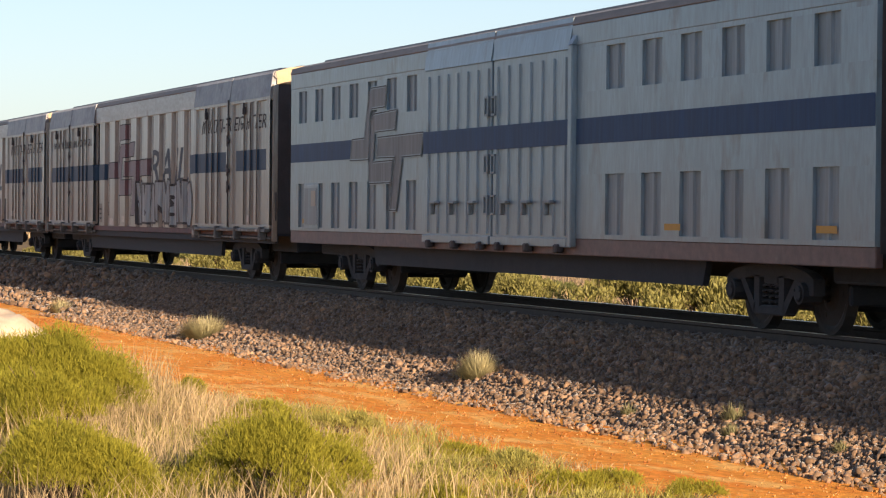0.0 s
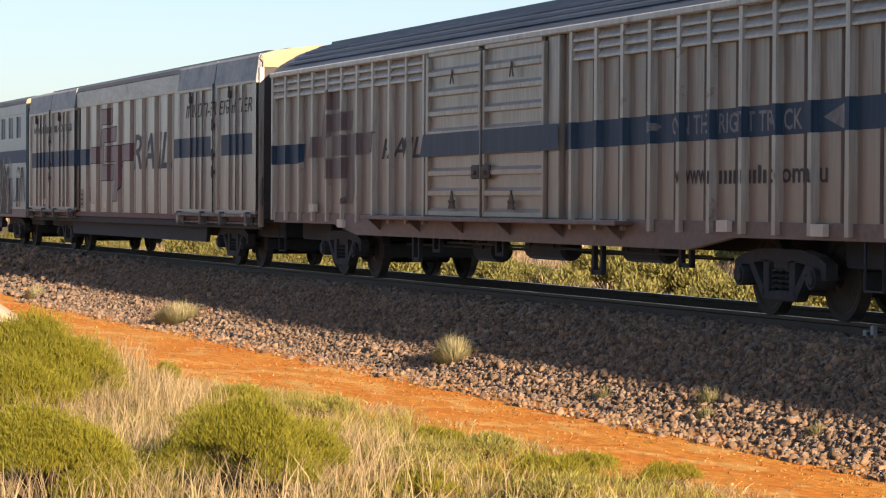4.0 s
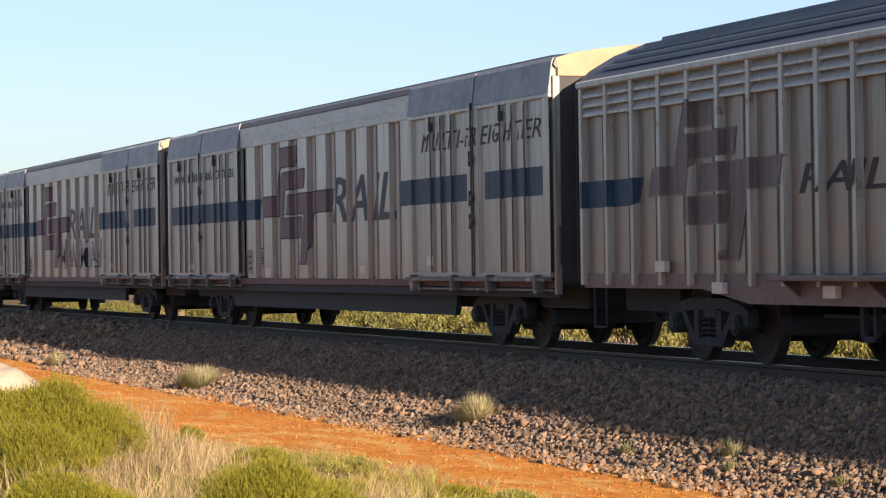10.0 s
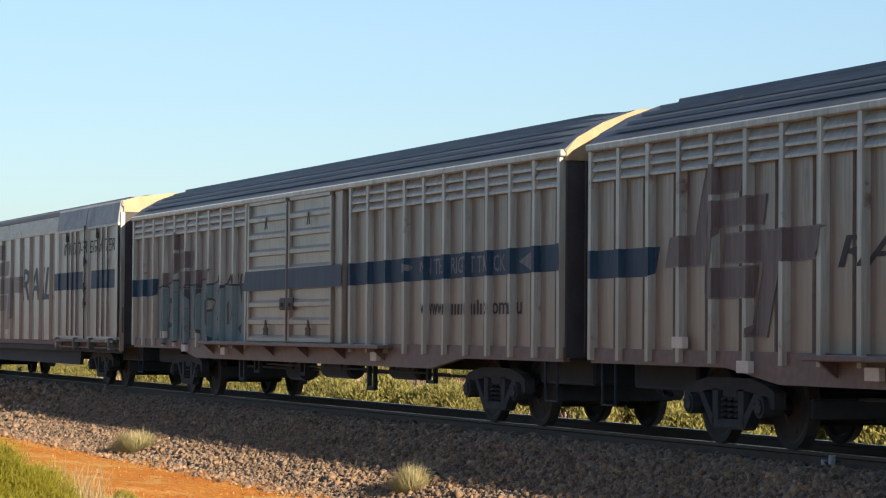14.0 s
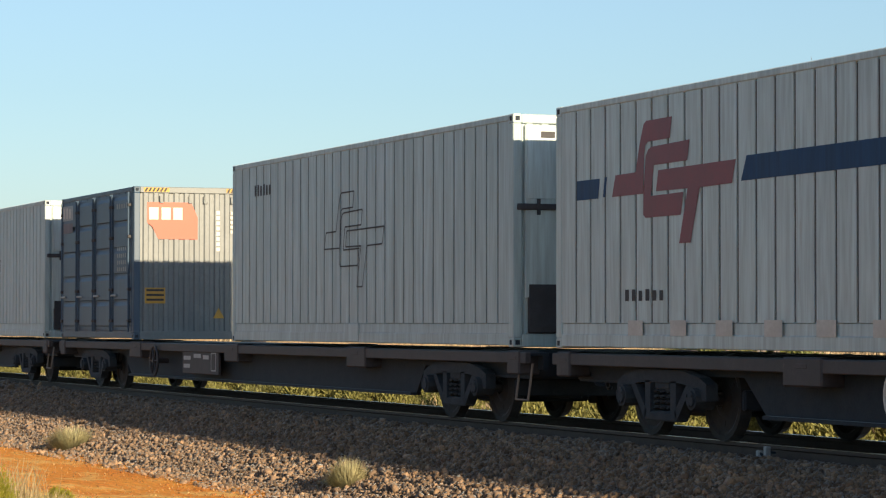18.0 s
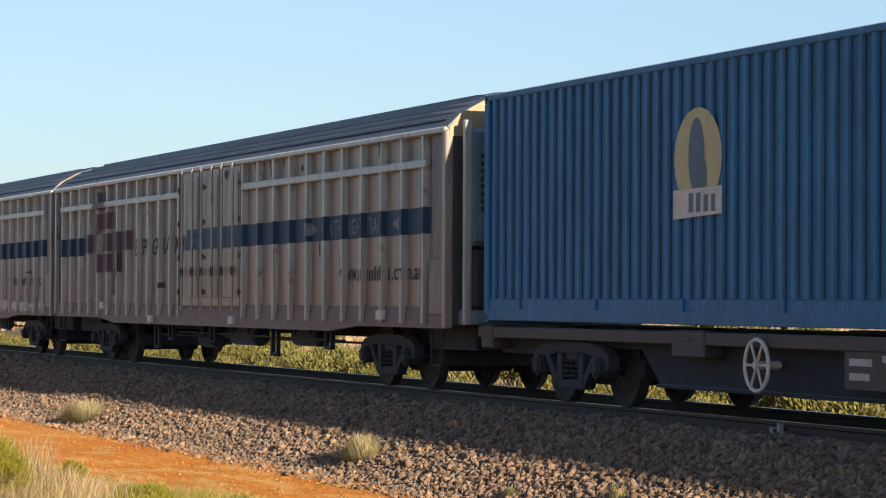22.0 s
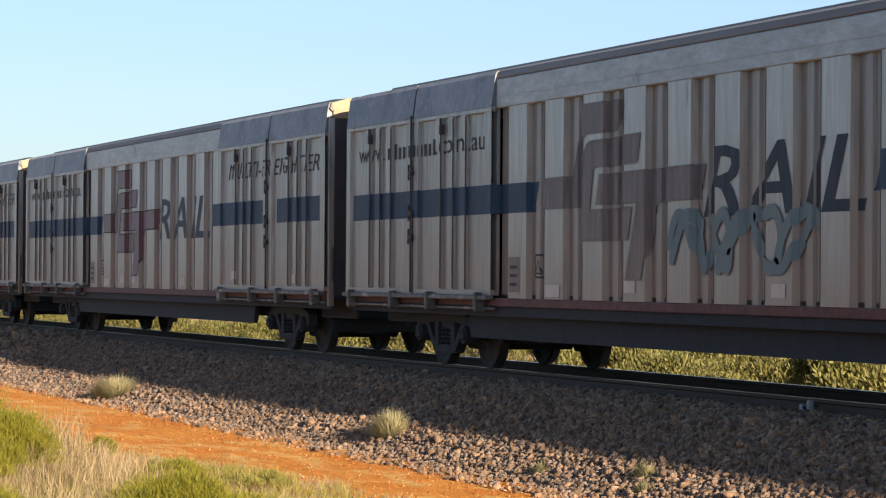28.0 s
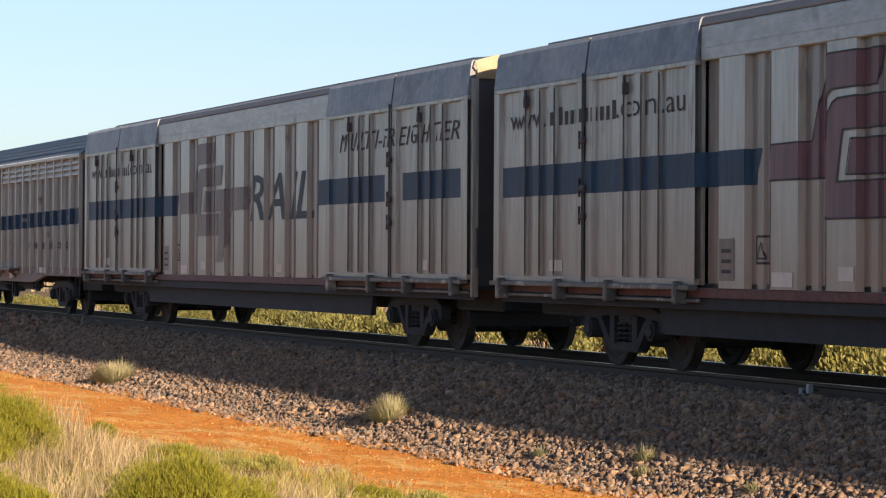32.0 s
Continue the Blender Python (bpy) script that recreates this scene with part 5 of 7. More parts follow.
def container(x, label, length, material, style, height=2.896, seed=0, end=None, pitch=0.52):
    """A freight container; x is its trailing end. Styles: ribs, fine, panel."""
    c = thing("freight_container", label, "container", "containers on the wagons", x, 0, DECK)
    k = (style, round(length, 2), material.name, pitch)
    H, Y = height, 1.219
    frame_m = material
    for i, (xx, yy) in enumerate(((0, -Y), (length, -Y), (0, Y), (length, Y))):
        xs = sorted((xx, xx + (0.16 if xx == 0 else -0.16)))
        ys = sorted((yy, yy + (0.12 if yy < 0 else -0.12)))
        part("corner_post", c, (k, "post", i), lambda b: b.box(*xs, *ys, 0.118, H - 0.118, 0.012), frame_m)
        for j, z in enumerate((0.0, H - 0.118)):
            part("corner_casting", c, (k, "casting", i, j), lambda b: (b.box(*xs, *ys, z, z + 0.118, 0.012)) and None, frame_m)
            # thin black plates paint the shade of the openings; nothing is cut
            part("casting_hole", c, (k, "hole", i, j), lambda b: (b.box((xs[0] + xs[1]) / 2 - 0.035, (xs[0] + xs[1]) / 2 + 0.035, yy - 0.003 if yy < 0 else yy - 0.002, yy + 0.002 if yy < 0 else yy + 0.003, z + 0.03, z + 0.09), b.box(xx - 0.003, xx + 0.003, (ys[0] + ys[1]) / 2 - 0.03, (ys[0] + ys[1]) / 2 + 0.03, z + 0.03, z + 0.09)) and None, GRIME)
    for s in (-1, 1):
        part("top_rail", c, (k, "top", s), lambda b: b.box(0.16, length - 0.16, *sorted((s * Y, s * (Y - 0.07))), H - 0.085, H - 0.005, 0.01), frame_m)
        base = 0.30 if style in ("fine", "panel", "ribs") else 0.16
        part("bottom_rail", c, (k, "bottom", s), lambda b: (b.box(0.16, length - 0.16, *sorted((s * (Y - 0.005), s * (Y - 0.06))), 0.02, 0.17, 0.01), b.box(0.16, length - 0.16, *sorted((s * (Y - 0.02), s * (Y - 0.07))), 0.16, base, 0.01)) and None, frame_m)

        def side(b):
            if style == "fine":
                n = round((length - 0.32) / 0.278)
                cr, p = [(0.16, -Y + 0.048)], (length - 0.32) / n
                for i in range(n):
                    a = 0.16 + i * p
                    cr += [(a + 0.09, -Y + 0.048), (a + 0.115, -Y + 0.012), (a + 0.205, -Y + 0.012), (a + 0.23, -Y + 0.048)]
                cr.append((length - 0.16, -Y + 0.048))
            else:
                p = pitch
                n = round((length - 0.32) / p)
                p = (length - 0.32) / n
                cr = [(0.16, -Y + 0.012)]
                for i in range(1, n):
                    a = 0.16 + i * p
                    cr += [(a - 0.026, -Y + 0.012), (a - 0.02, -Y + 0.055), (a + 0.02, -Y + 0.055), (a + 0.026, -Y + 0.012)]
                cr.append((length - 0.16, -Y + 0.012))
            for (xa, ya), (xb, yb) in zip(cr, cr[1:]):
                b.add([(xa, -s * ya, base), (xb, -s * yb, base), (xb, -s * yb, H - 0.085), (xa, -s * ya, H - 0.085)], [(0, 1, 2, 3)])
        part("side_sheet", c, (k, "side", s), side, material)
        if s < 0 and style in ("ribs", "panel"):
            n = round((length - 0.32) / pitch)
            for i in range(1, n):
                a = 0.16 + i * (length - 0.32) / n
                # dark sealant joint; its tone also paints in the groove's shade
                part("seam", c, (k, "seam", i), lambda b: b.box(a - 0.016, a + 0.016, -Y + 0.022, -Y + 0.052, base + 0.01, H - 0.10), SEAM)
        if s < 0 and style == "fine":
            n = round((length - 0.32) / 0.278)
            for i in range(n):
                a = 0.16 + i * (length - 0.32) / n
                # dark strip paints the shade of the corrugation's steep flank
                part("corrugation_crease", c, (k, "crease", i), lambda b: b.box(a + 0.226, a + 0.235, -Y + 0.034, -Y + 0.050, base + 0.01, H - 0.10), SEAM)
    part("roof", c, (k, "roof"), lambda b: (b.box(0.05, length - 0.05, -Y + 0.04, Y - 0.04, H - 0.05, H - 0.02), [b.box(0.4 + i * 0.5, 0.6 + i * 0.5, -Y + 0.1, Y - 0.1, H - 0.02, H - 0.004) for i in range(int(length / 0.5) - 1)]) and None, material)
    part("floor", c, (k, "floor"), lambda b: b.box(0.05, length - 0.05, -Y + 0.04, Y - 0.04, 0.05, 0.16), GRIME)
    em = end or material
    for xx, s in ((0.0, -1), (length, 1)):
        def wall(b):
            p, ys = 0.2, []
            n = 11
            for i in range(n):
                a = -Y + 0.12 + i * (2 * Y - 0.24) / n
                w2 = (2 * Y - 0.24) / n
                ys += [(a, 0.05), (a + w2 * 0.28, 0.05), (a + w2 * 0.4, 0.02), (a + w2 * 0.78, 0.02), (a + w2 * 0.9, 0.05)]
            ys.append((Y - 0.12, 0.05))
            for (ya, da), (yb, db) in zip(ys, ys[1:]):
                b.add([(xx - s * da, ya, 0.16), (xx - s * db, yb, 0.16), (xx - s * db, yb, H - 0.12), (xx - s * da, ya, H - 0.12)], [(0, 1, 2, 3)])
        part("end_wall", c, (k, "end", s, em.name), wall, em)
        for z0, z1 in ((H - 0.12, H - 0.005), (0.0, 0.16)):
            part("end_rail", c, (k, "end rail", s, em.name, z0), lambda b: b.box(*sorted((xx, xx - s * 0.08)), -Y + 0.12, Y - 0.12, z0, z1, 0.01), em)
    if style in ("panel", "ribs"):
        m = part("machinery_unit", c, (k, "machine"), lambda b: (b.box(length - 0.03, length + 0.005, -Y + 0.16, Y - 0.16, 0.62, H - 0.14, 0.01), b.box(length + 0.004, length + 0.018, -Y + 0.18, Y - 0.18, 1.86, H - 0.16, 0.008)) and None, CONT_WHITE, "white refrigeration machinery end")
        part("machinery_recess", m, (k, "machine low"), lambda b: b.box(length - 0.02, length + 0.012, -Y + 0.2, Y - 0.2, 0.17, 0.80, 0.02), DARKEND, "dark lower machinery bay")
        part("cross_rail", m, (k, "machine rail"), lambda b: (b.box(length - 0.01, length + 0.03, -Y + 0.05, Y - 0.05, 1.72, 1.80, 0.01), [b.box(length, length + 0.034, -0.9 + q * 0.3, -0.86 + q * 0.3, 1.66, 1.86) for q in range(7)]) and None, DARKEND)
        for j in range(6):
            part("machine_vent", m, (k, "machine vent", j), lambda b: b.box(length + 0.01, length + 0.024, -0.85 + j * 0.30, -0.66 + j * 0.30, H - 0.30, H - 0.22), DARKEND)
    return c


# dark tone for sealed joints and for shade painted into grooves and creases
SEAM = surface("dark seam and crease line", (0.042, 0.045, 0.048), (0.085, 0.082, 0.08), 3.0, 0.8, bump=0.05, stretch=STREAK)
CONT_GREY = surface("pale grey container paint", (0.448, 0.550, 0.570), (0.358, 0.435, 0.451), 1.5, 0.5, streak=0.2, bump=0.03, stretch=STREAK, stain=(0.28, 0.24, 0.20), stain_at=0.68, stain_scale=1.8, stain_stretch=(2, 2, 0.3))
CONT_WHITE = surface("dull white container paint", (0.525, 0.622, 0.628), (0.439, 0.512, 0.518), 1.5, 0.5, streak=0.2, bump=0.03, stretch=STREAK, stain=(0.30, 0.25, 0.2), stain_at=0.70, stain_scale=1.8, stain_stretch=(2, 2, 0.3))
CONT_TAN = surface("beige container paint", (0.552, 0.606, 0.600), (0.432, 0.468, 0.462), 1.5, 0.5, streak=0.32, bump=0.03, stretch=STREAK, stain=(0.18, 0.11, 0.08), stain_at=0.67, stain_scale=2.2, stain_stretch=(2, 2, 0.4))
CONT_BLUE = surface("bright blue container paint", (0.028, 0.165, 0.36), (0.023, 0.13, 0.30), 1.5, 0.55, gloss=0.3, streak=0.25, bump=0.03, stretch=STREAK, stain=(0.03, 0.07, 0.15), stain_at=0.66, stain_scale=2.0)
CONT_NAVY = surface("slate blue container paint", (0.061, 0.105, 0.171), (0.050, 0.083, 0.132), 1.5, 0.5, bump=0.03, stretch=STREAK)
CONT_CREAM = surface("grey container end paint", (0.180, 0.198, 0.208), (0.150, 0.166, 0.176), 2.0, 0.5, bump=0.03)
CONT_PALE = surface("pale yellow decal", (0.50, 0.44, 0.20), (0.42, 0.37, 0.18), 3.0, 0.5, bump=0.01)
ORANGE = surface("orange decal", (0.40, 0.060, 0.022), (0.35, 0.055, 0.02), 3.0, 0.45, bump=0.01)
PALE_PATCH = surface("grey patch", (0.33, 0.34, 0.35), (0.28, 0.29, 0.30), 3.0, 0.5, bump=0.02)


def decal(name, parent, key, polys, y, material, label=""):
    return part(name, parent, ("decal", key), lambda b: b.take(lay(flat(polys), y)), material, label)


def lay(bm, y):
    for v in bm.verts:
        v.co.y += y
    return bm


def bar_row(parent, key, x0, x1, z0, z1, seed, pitch, fill, y, material, label):
    """Bars in a row, each a part of its own."""
    n = max(2, round((x1 - x0) / pitch))
    rnd = random.Random(seed)
    for i in range(n):
        a = x0 + (x1 - x0) * i / n
        hi = z1 - (z1 - z0) * rnd.choice((0, 0, 0.12))
        e = a + (x1 - x0) / n * fill * rnd.uniform(0.8, 1.1)
        decal("lettering_bar", parent, (key, i), [[(a, z0), (e, z0), (e, hi), (a, hi)]], y, material, label)


def end_decal(name, parent, key, polys, x, material, label=""):
    """A flat mark on the leading end: polys in (y, z)."""
    def go(b):
        for p in polys:
            b.add([(x, y, z) for y, z in p], [tuple(range(len(p)))])
    return part(name, parent, ("end decal", key), go, material, label)


# ---- the train: trailing ends at the start ----
TRAIN = []


def place(ob):
    TRAIN.append((ob, ob.location.copy()))
    return ob


GREYBOX = "pale grey box wagon with blue stripe"
CREAMBOX = "weathered cream box wagon with ribbed sides"
LOUVRE = "dusty taupe louvred van with double doors"
REEFER = "dusty taupe refrigerated van"
place(multi_freighter(-24.6, CREAMBOX, seed=1))
w0 = place(grey_van(-48.76, GREYBOX, seed=2))
w1 = place(multi_freighter(-73.36, CREAMBOX + ", tagged with white graffiti", tone="red", seed=3))
w2 = place(multi_freighter(-97.45, CREAMBOX + ", dark tag under the lettering", seed=4))
w3 = place(louvre_van(-121.85, LOUVRE, seed=5))
wb = place(multi_freighter(-146.0, CREAMBOX + ", bright red emblem", tone="red", seed=6))
wc = place(grey_van(-169.93, GREYBOX + ", covered in graffiti", seed=7, bright=True))
wd = place(multi_freighter(-194.51, CREAMBOX, seed=8))
we = place(louvre_van(-219.05, LOUVRE, seed=9))
wf = place(multi_freighter(-243.30, CREAMBOX + ", faded purple emblem", seed=10))
wg = place(multi_freighter(-267.60, CREAMBOX + ", pale outlined tag", seed=11))
wh = place(louvre_van(-292.20, LOUVRE, seed=12))
wi = place(louvre_van(-316.69, LOUVRE + ", large pale graffiti", seed=13))
wj = place(multi_freighter(-341.10, CREAMBOX + ", ghosted emblem", tone="ghost", seed=14))
CONTW = "low container wagon with black fish-bellied beams and brown brackets"
for left, hw, pl, tone in ((-368.2, 8.5, 9.6, None), (-394.75, 8.05, 9.75, BROWNSTEEL), (-421.4, 8.0, 9.85, PALE_PATCH), (-448.2, 8.25, 10.0, None)):
    place(flat_wagon(left, CONTW, hw, pl, tone))
ck = place(container(-355.10, "white refrigerated container with grooved sides and yellow emblem", 12.45, CONT_WHITE, "panel", 2.97, pitch=0.47))
cl = place(container(-367.98, "dull white grooved container with red emblem and blue stripe", 12.63, CONT_WHITE, "panel", 2.90, pitch=0.43))
cm = place(container(-381.81, "pale grey ribbed container with embossed emblem", 12.46, CONT_GREY, "ribs", 2.93, pitch=0.39))
cs = place(container(-394.48, "slate blue side-door container with sunlit grey end and orange decal", 6.07, CONT_NAVY, "door", 2.896, end=CONT_CREAM))
cn = place(container(-408.58, "pale grey ribbed container with embossed emblem", 12.49, CONT_GREY, "ribs", 2.95, pitch=0.343))
co_ = place(container(-421.13, "white refrigerated container with grey patches", 12.48, CONT_WHITE, "panel", 2.93, pitch=0.485))
cp = place(container(-434.98, "beige corrugated container with rusty edges", 12.49, CONT_TAN, "fine", 2.83))
cq = place(container(-447.90, "bright blue corrugated container with a yellow oval badge", 12.50, CONT_BLUE, "fine", 2.95))
wr = place(reefer_van(-472.40, REEFER + ", grey machine bay at the end", seed=15, cab=True))
wt = place(reefer_van(-496.45, REEFER + ", pale flaked paint along the sill", seed=16, flaking=True, tone="ghost"))
wu = place(reefer_van(-521.2, REEFER + ", grey machine bay at the end", seed=17, cab=True))
wv = place(reefer_van(-545.3, REEFER, seed=18, tone="ghost"))
ww = place(multi_freighter(-570.1, CREAMBOX + ", small blue tag", tone="ghost", seed=19))
wy = place(multi_freighter(-594.5, CREAMBOX + ", dark red emblem", tone="red", seed=20))
wz = place(multi_freighter(-618.93, CREAMBOX + ", covered in white graffiti", tone="red", seed=21))
wa = place(multi_freighter(-643.2, CREAMBOX + ", faint tag", tone="red", seed=22))
wbb = place(multi_freighter(-667.5, CREAMBOX + ", ghosted emblem", tone="ghost", seed=23))
wcc = place(louvre_van(-691.9, LOUVRE, seed=24))


# ---- marks on the containers ----
OUT = -1.219
ock = OUT + 0.012 - 0.005
decal("badge_panel", ck, "k hex a", [[(0.87, 1.55), (1.44, 1.20), (1.44, 2.05), (1.15, 2.0)]], ock, YELLOW, "ochre facet")
decal("badge_panel", ck, "k hex b", [[(1.47, 1.20), (2.04, 1.70), (1.75, 1.98), (1.47, 2.04)]], ock, CONT_TAN, "tan facet")
decal("badge_panel", ck, "k hex c", [[(1.15, 1.30), (1.40, 1.20), (1.30, 1.5)], [(1.75, 1.98), (2.05, 1.72), (1.98, 2.0)]], ock - 0.002, MAROON, "maroon facet")
bar_row(ck, "k bars", 2.2, 4.6, 1.33, 1.66, 21, 0.36, 0.7, ock, PALE_PATCH, "grey bar")
decal("marking_stripe", cl, "l s1", [[(0.62, 1.75), (1.24, 1.75), (1.29, 1.98), (0.62, 1.98)], [(1.38, 1.76), (1.44, 1.76), (1.50, 1.99), (1.43, 1.99)]], ock, NAVY2, "dark blue bar")
decal("emblem", cl, "l emb", emblem(1.60, 4.80, 1.17, 2.57), ock, DEEP_RED := surface("container red", (0.21, 0.028, 0.045), (0.17, 0.03, 0.045), 2.0, 0.5, bump=0.02), "red stepped emblem")
decal("marking_stripe", cl, "l s2", [[(4.92, 1.78), (12.36, 1.81), (12.36, 2.07), (5.05, 2.04)]], ock, NAVY2, "blue stripe")
bar_row(cl, "l url", 9.2, 11.4, 0.60, 0.78, 5, 0.19, 0.62, ock, LETTER, "dark bar")
bar_row(cl, "l num", 2.0, 3.1, 0.55, 0.68, 8, 0.17, 0.62, ock, LETTER, "dark bar")
for i in range(9):
    decal("patch", cl, ("l patch", i), [[(2.1 + i * 1.12, 0.16), (2.5 + i * 1.12, 0.16), (2.5 + i * 1.12, 0.33), (2.1 + i * 1.12, 0.33)]], OUT - 0.004, OFFWHITE, "pale patch on the bottom rail")


decal("embossed_emblem", cm, "m emb", outline(emblem(4.85, 7.6, 0.83, 2.23), 0.022), ock, DARKEND, "thin dark emblem outline")
decal("embossed_emblem", cn, "n emb", outline(emblem(5.0, 7.9, 0.88, 2.31), 0.022), ock, DARKEND, "thin dark emblem outline")
bar_row(cn, "n num", 1.25, 2.2, 2.36, 2.54, 8, 0.17, 0.62, ock, LETTER, "dark bar")
bar_row(cm, "m num", 1.25, 2.2, 2.36, 2.54, 8, 0.17, 0.62, ock, LETTER, "dark bar")
for j, c in enumerate((cm, cn)):
    part("access_plate", c, ("plate", j), lambda b: b.box(5.9, 6.5, OUT - 0.012, OUT + 0.03, 0.03, 0.30, 0.01), CONT_GREY)
decal("badge_panel", co_, "o dia", [[(1.70, 1.62), (1.89, 1.45), (2.05, 1.62), (1.89, 1.78)]], ock, MAROON, "dull red diamond")
decal("warning_triangle", co_, "o tri", [[(1.08, 1.16), (1.34, 1.16), (1.21, 1.36)]], ock, GHOST, "dull grey warning triangle")
decal("marking_panel", co_, "o panel", [[(11.7, 0.66), (12.0, 0.66), (12.0, 1.10), (11.7, 1.10)]], ock, surface("sun-bleached ochre decal", (0.36, 0.285, 0.12), (0.29, 0.235, 0.11), 3.0, 0.5, bump=0.01), "bleached ochre data panel")
decal("badge_panel", co_, "o yel", [[(0.98, 1.36), (1.30, 1.30), (1.42, 1.85), (1.05, 1.90)]], ock, surface("bleached yellow decal", (0.50, 0.49, 0.30), (0.44, 0.44, 0.29), 3.0, 0.5, bump=0.01), "pale yellow facet")
for i, (a, z) in enumerate(((11.75, 1.72), (11.4, 1.66), (5.95, 0.90))):
    decal("marking_panel", co_, ("o mark", i), [[(a, z), (a + 0.14, z), (a + 0.14, z + 0.14), (a, z + 0.14)]], ock, GHOST, "small dull mark")
bar_row(co_, "o bars", 2.12, 4.55, 1.26, 1.62, 21, 0.36, 0.52, ock, INK, "dark bar")
for i, (a, c) in enumerate(((5.05, 5.78), (6.83, 7.5))):
    part("patch_panel", co_, ("o patch", i), lambda b: (b.box(a, c, OUT - 0.012, OUT + 0.02, 0.30, 1.66, 0.008), b.box(a, c, OUT - 0.02, OUT + 0.02, 1.68, 2.78, 0.008)) and None, CONT_GREY, "grey riveted patch panel")
    part("patch_edge", co_, ("o edge", i), lambda b: (b.box(a - 0.03, a, OUT - 0.004, OUT + 0.02, 0.30, 2.78), b.box(c, c + 0.04, OUT - 0.004, OUT + 0.02, 0.30, 2.78), b.box(a, c, OUT - 0.014, OUT + 0.02, 1.66, 1.68)) and None, SEAM, "dark seam round a patch panel")
for i in range(9):
    part("rivet_plate", co_, ("o rivet", i), lambda b: b.box(0.42, 0.52, OUT - 0.012, OUT + 0.03, 0.75 + i * 0.21, 0.83 + i * 0.21, 0.01), PALE_PATCH)
bar_row(co_, "o num", 0.3, 1.3, 0.45, 0.62, 8, 0.2, 0.62, ock, LETTER, "dark bar")


def oval(cx, cz, rx, rz, n=22):
    return [(cx + rx * math.cos(2 * math.pi * i / n), cz + rz * math.sin(2 * math.pi * i / n)) for i in range(n)]


decal("oval_badge", cq, "q oval", [oval(6.41, 1.84, 0.60, 0.55)], OUT + 0.004, CONT_PALE, "pale yellow oval")
decal("badge_shape", cq, "q dark", [oval(6.38, 1.86, 0.20, 0.42), oval(6.5, 1.62, 0.14, 0.25)], OUT + 0.001, CONT_NAVY, "dark blue shape")
decal("badge_base", cq, "q base", [[(5.80, 1.18), (7.02, 1.22), (7.02, 1.52), (5.80, 1.50)]], OUT - 0.001, OFFWHITE, "white badge base")
bar_row(cq, "q bars", 6.2, 6.95, 1.25, 1.46, 3, 0.2, 0.62, OUT - 0.004, CONT_NAVY, "dark bar")
decal("marking_panel", cq, "q tag", [[(11.4, 0.48), (11.7, 0.48), (11.7, 0.78), (11.4, 0.78)]], OUT + 0.004, CONT_TAN, "tan panel")
decal("marking_shape", cp, "p tri", [[(11.95, 1.38), (12.28, 1.38), (12.12, 1.62)], [(12.02, 1.70), (12.2, 1.70), (12.2, 1.95), (12.02, 1.95)]], OUT + 0.004, LETTER, "dark marks")
bar_row(cp, "p bars", 0.4, 0.9, 1.75, 2.35, 3, 0.14, 0.62, OUT + 0.004, LETTER, "dark bar")
for j, c in enumerate((cp, cq)):
    for i in range(5):
        part("fork_plate", c, ("fork", j, i), lambda b: b.box(1.2 + i * 2.4, 1.26 + i * 2.4, OUT - 0.006, OUT + 0.03, 0.16, 0.30, 0.005), CONT_TAN if c is cp else CONT_BLUE)

# side doors of the short container
for k in range(4):
    a, e = 0.20 + k * 1.435, 0.20 + (k + 1) * 1.435 - 0.05

    def leaf(b):
        b.box(a, e, OUT - 0.002, OUT + 0.05, 0.16, 2.78, 0.012)
    d = part("door", cs, ("s door", k), leaf, CONT_NAVY, "slate blue door leaf")
    for i in range(5):
        z = 0.24 + i * 0.505
        part("door_pressing", d, ("s press", k, i), lambda b: b.prism([(OUT - 0.002, z), (OUT - 0.035, z + 0.02), (OUT - 0.035, z + 0.40), (OUT - 0.002, z + 0.47)], "x", a + 0.14, e - 0.14), CONT_NAVY)
    for i, xx in enumerate((a + 0.05, e - 0.05)):
        part("locking_bar", d, ("s bar", k, i), lambda b: b.tube((xx, OUT - 0.05, 0.14), (xx, OUT - 0.05, 2.80), 0.018, 8), CONT_NAVY)
        for j, z in enumerate((0.35, 0.95, 1.95, 2.55)):
            part("bar_bracket", d, ("s bracket", k, i, j), lambda b: b.box(xx - 0.05, xx + 0.05, OUT - 0.07, OUT, z - 0.03, z + 0.03, 0.01), DARKEND)
    part("door_handle", d, ("s handle", k), lambda b: b.box(a + 0.02, a + 0.42, OUT - 0.075, OUT - 0.045, 0.82, 0.86, 0.008), PALE_PATCH)
decal("decal_panel", cs, "s decal a", [[(0.25, 2.42), (1.2, 2.42), (1.2, 2.72), (0.25, 2.72)]], OUT - 0.04, PALE_PATCH, "grey decal")
decal("decal_panel", cs, "s decal b", [[(0.35, 2.16), (1.2, 2.16), (1.2, 2.36), (0.35, 2.36)]], OUT - 0.04, MAROON, "dull red decal")
bar_row(cs, "s bars", 0.35, 1.1, 2.46, 2.68, 3, 0.3, 0.7, OUT - 0.044, OFFWHITE, "white bar")
bar_row(cs, "s bars b", 4.9, 5.8, 2.50, 2.60, 3, 0.17, 0.62, OUT - 0.044, PALE_PATCH, "pale bar")
for i in range(4):
    bar_row(cs, ("s bars c", i), 4.95, 5.7, 1.30 + i * 0.13, 1.38 + i * 0.13, i, 0.15, 0.62, OUT - 0.044, PALE_PATCH, "pale bar")
ex = 6.07 - 0.016
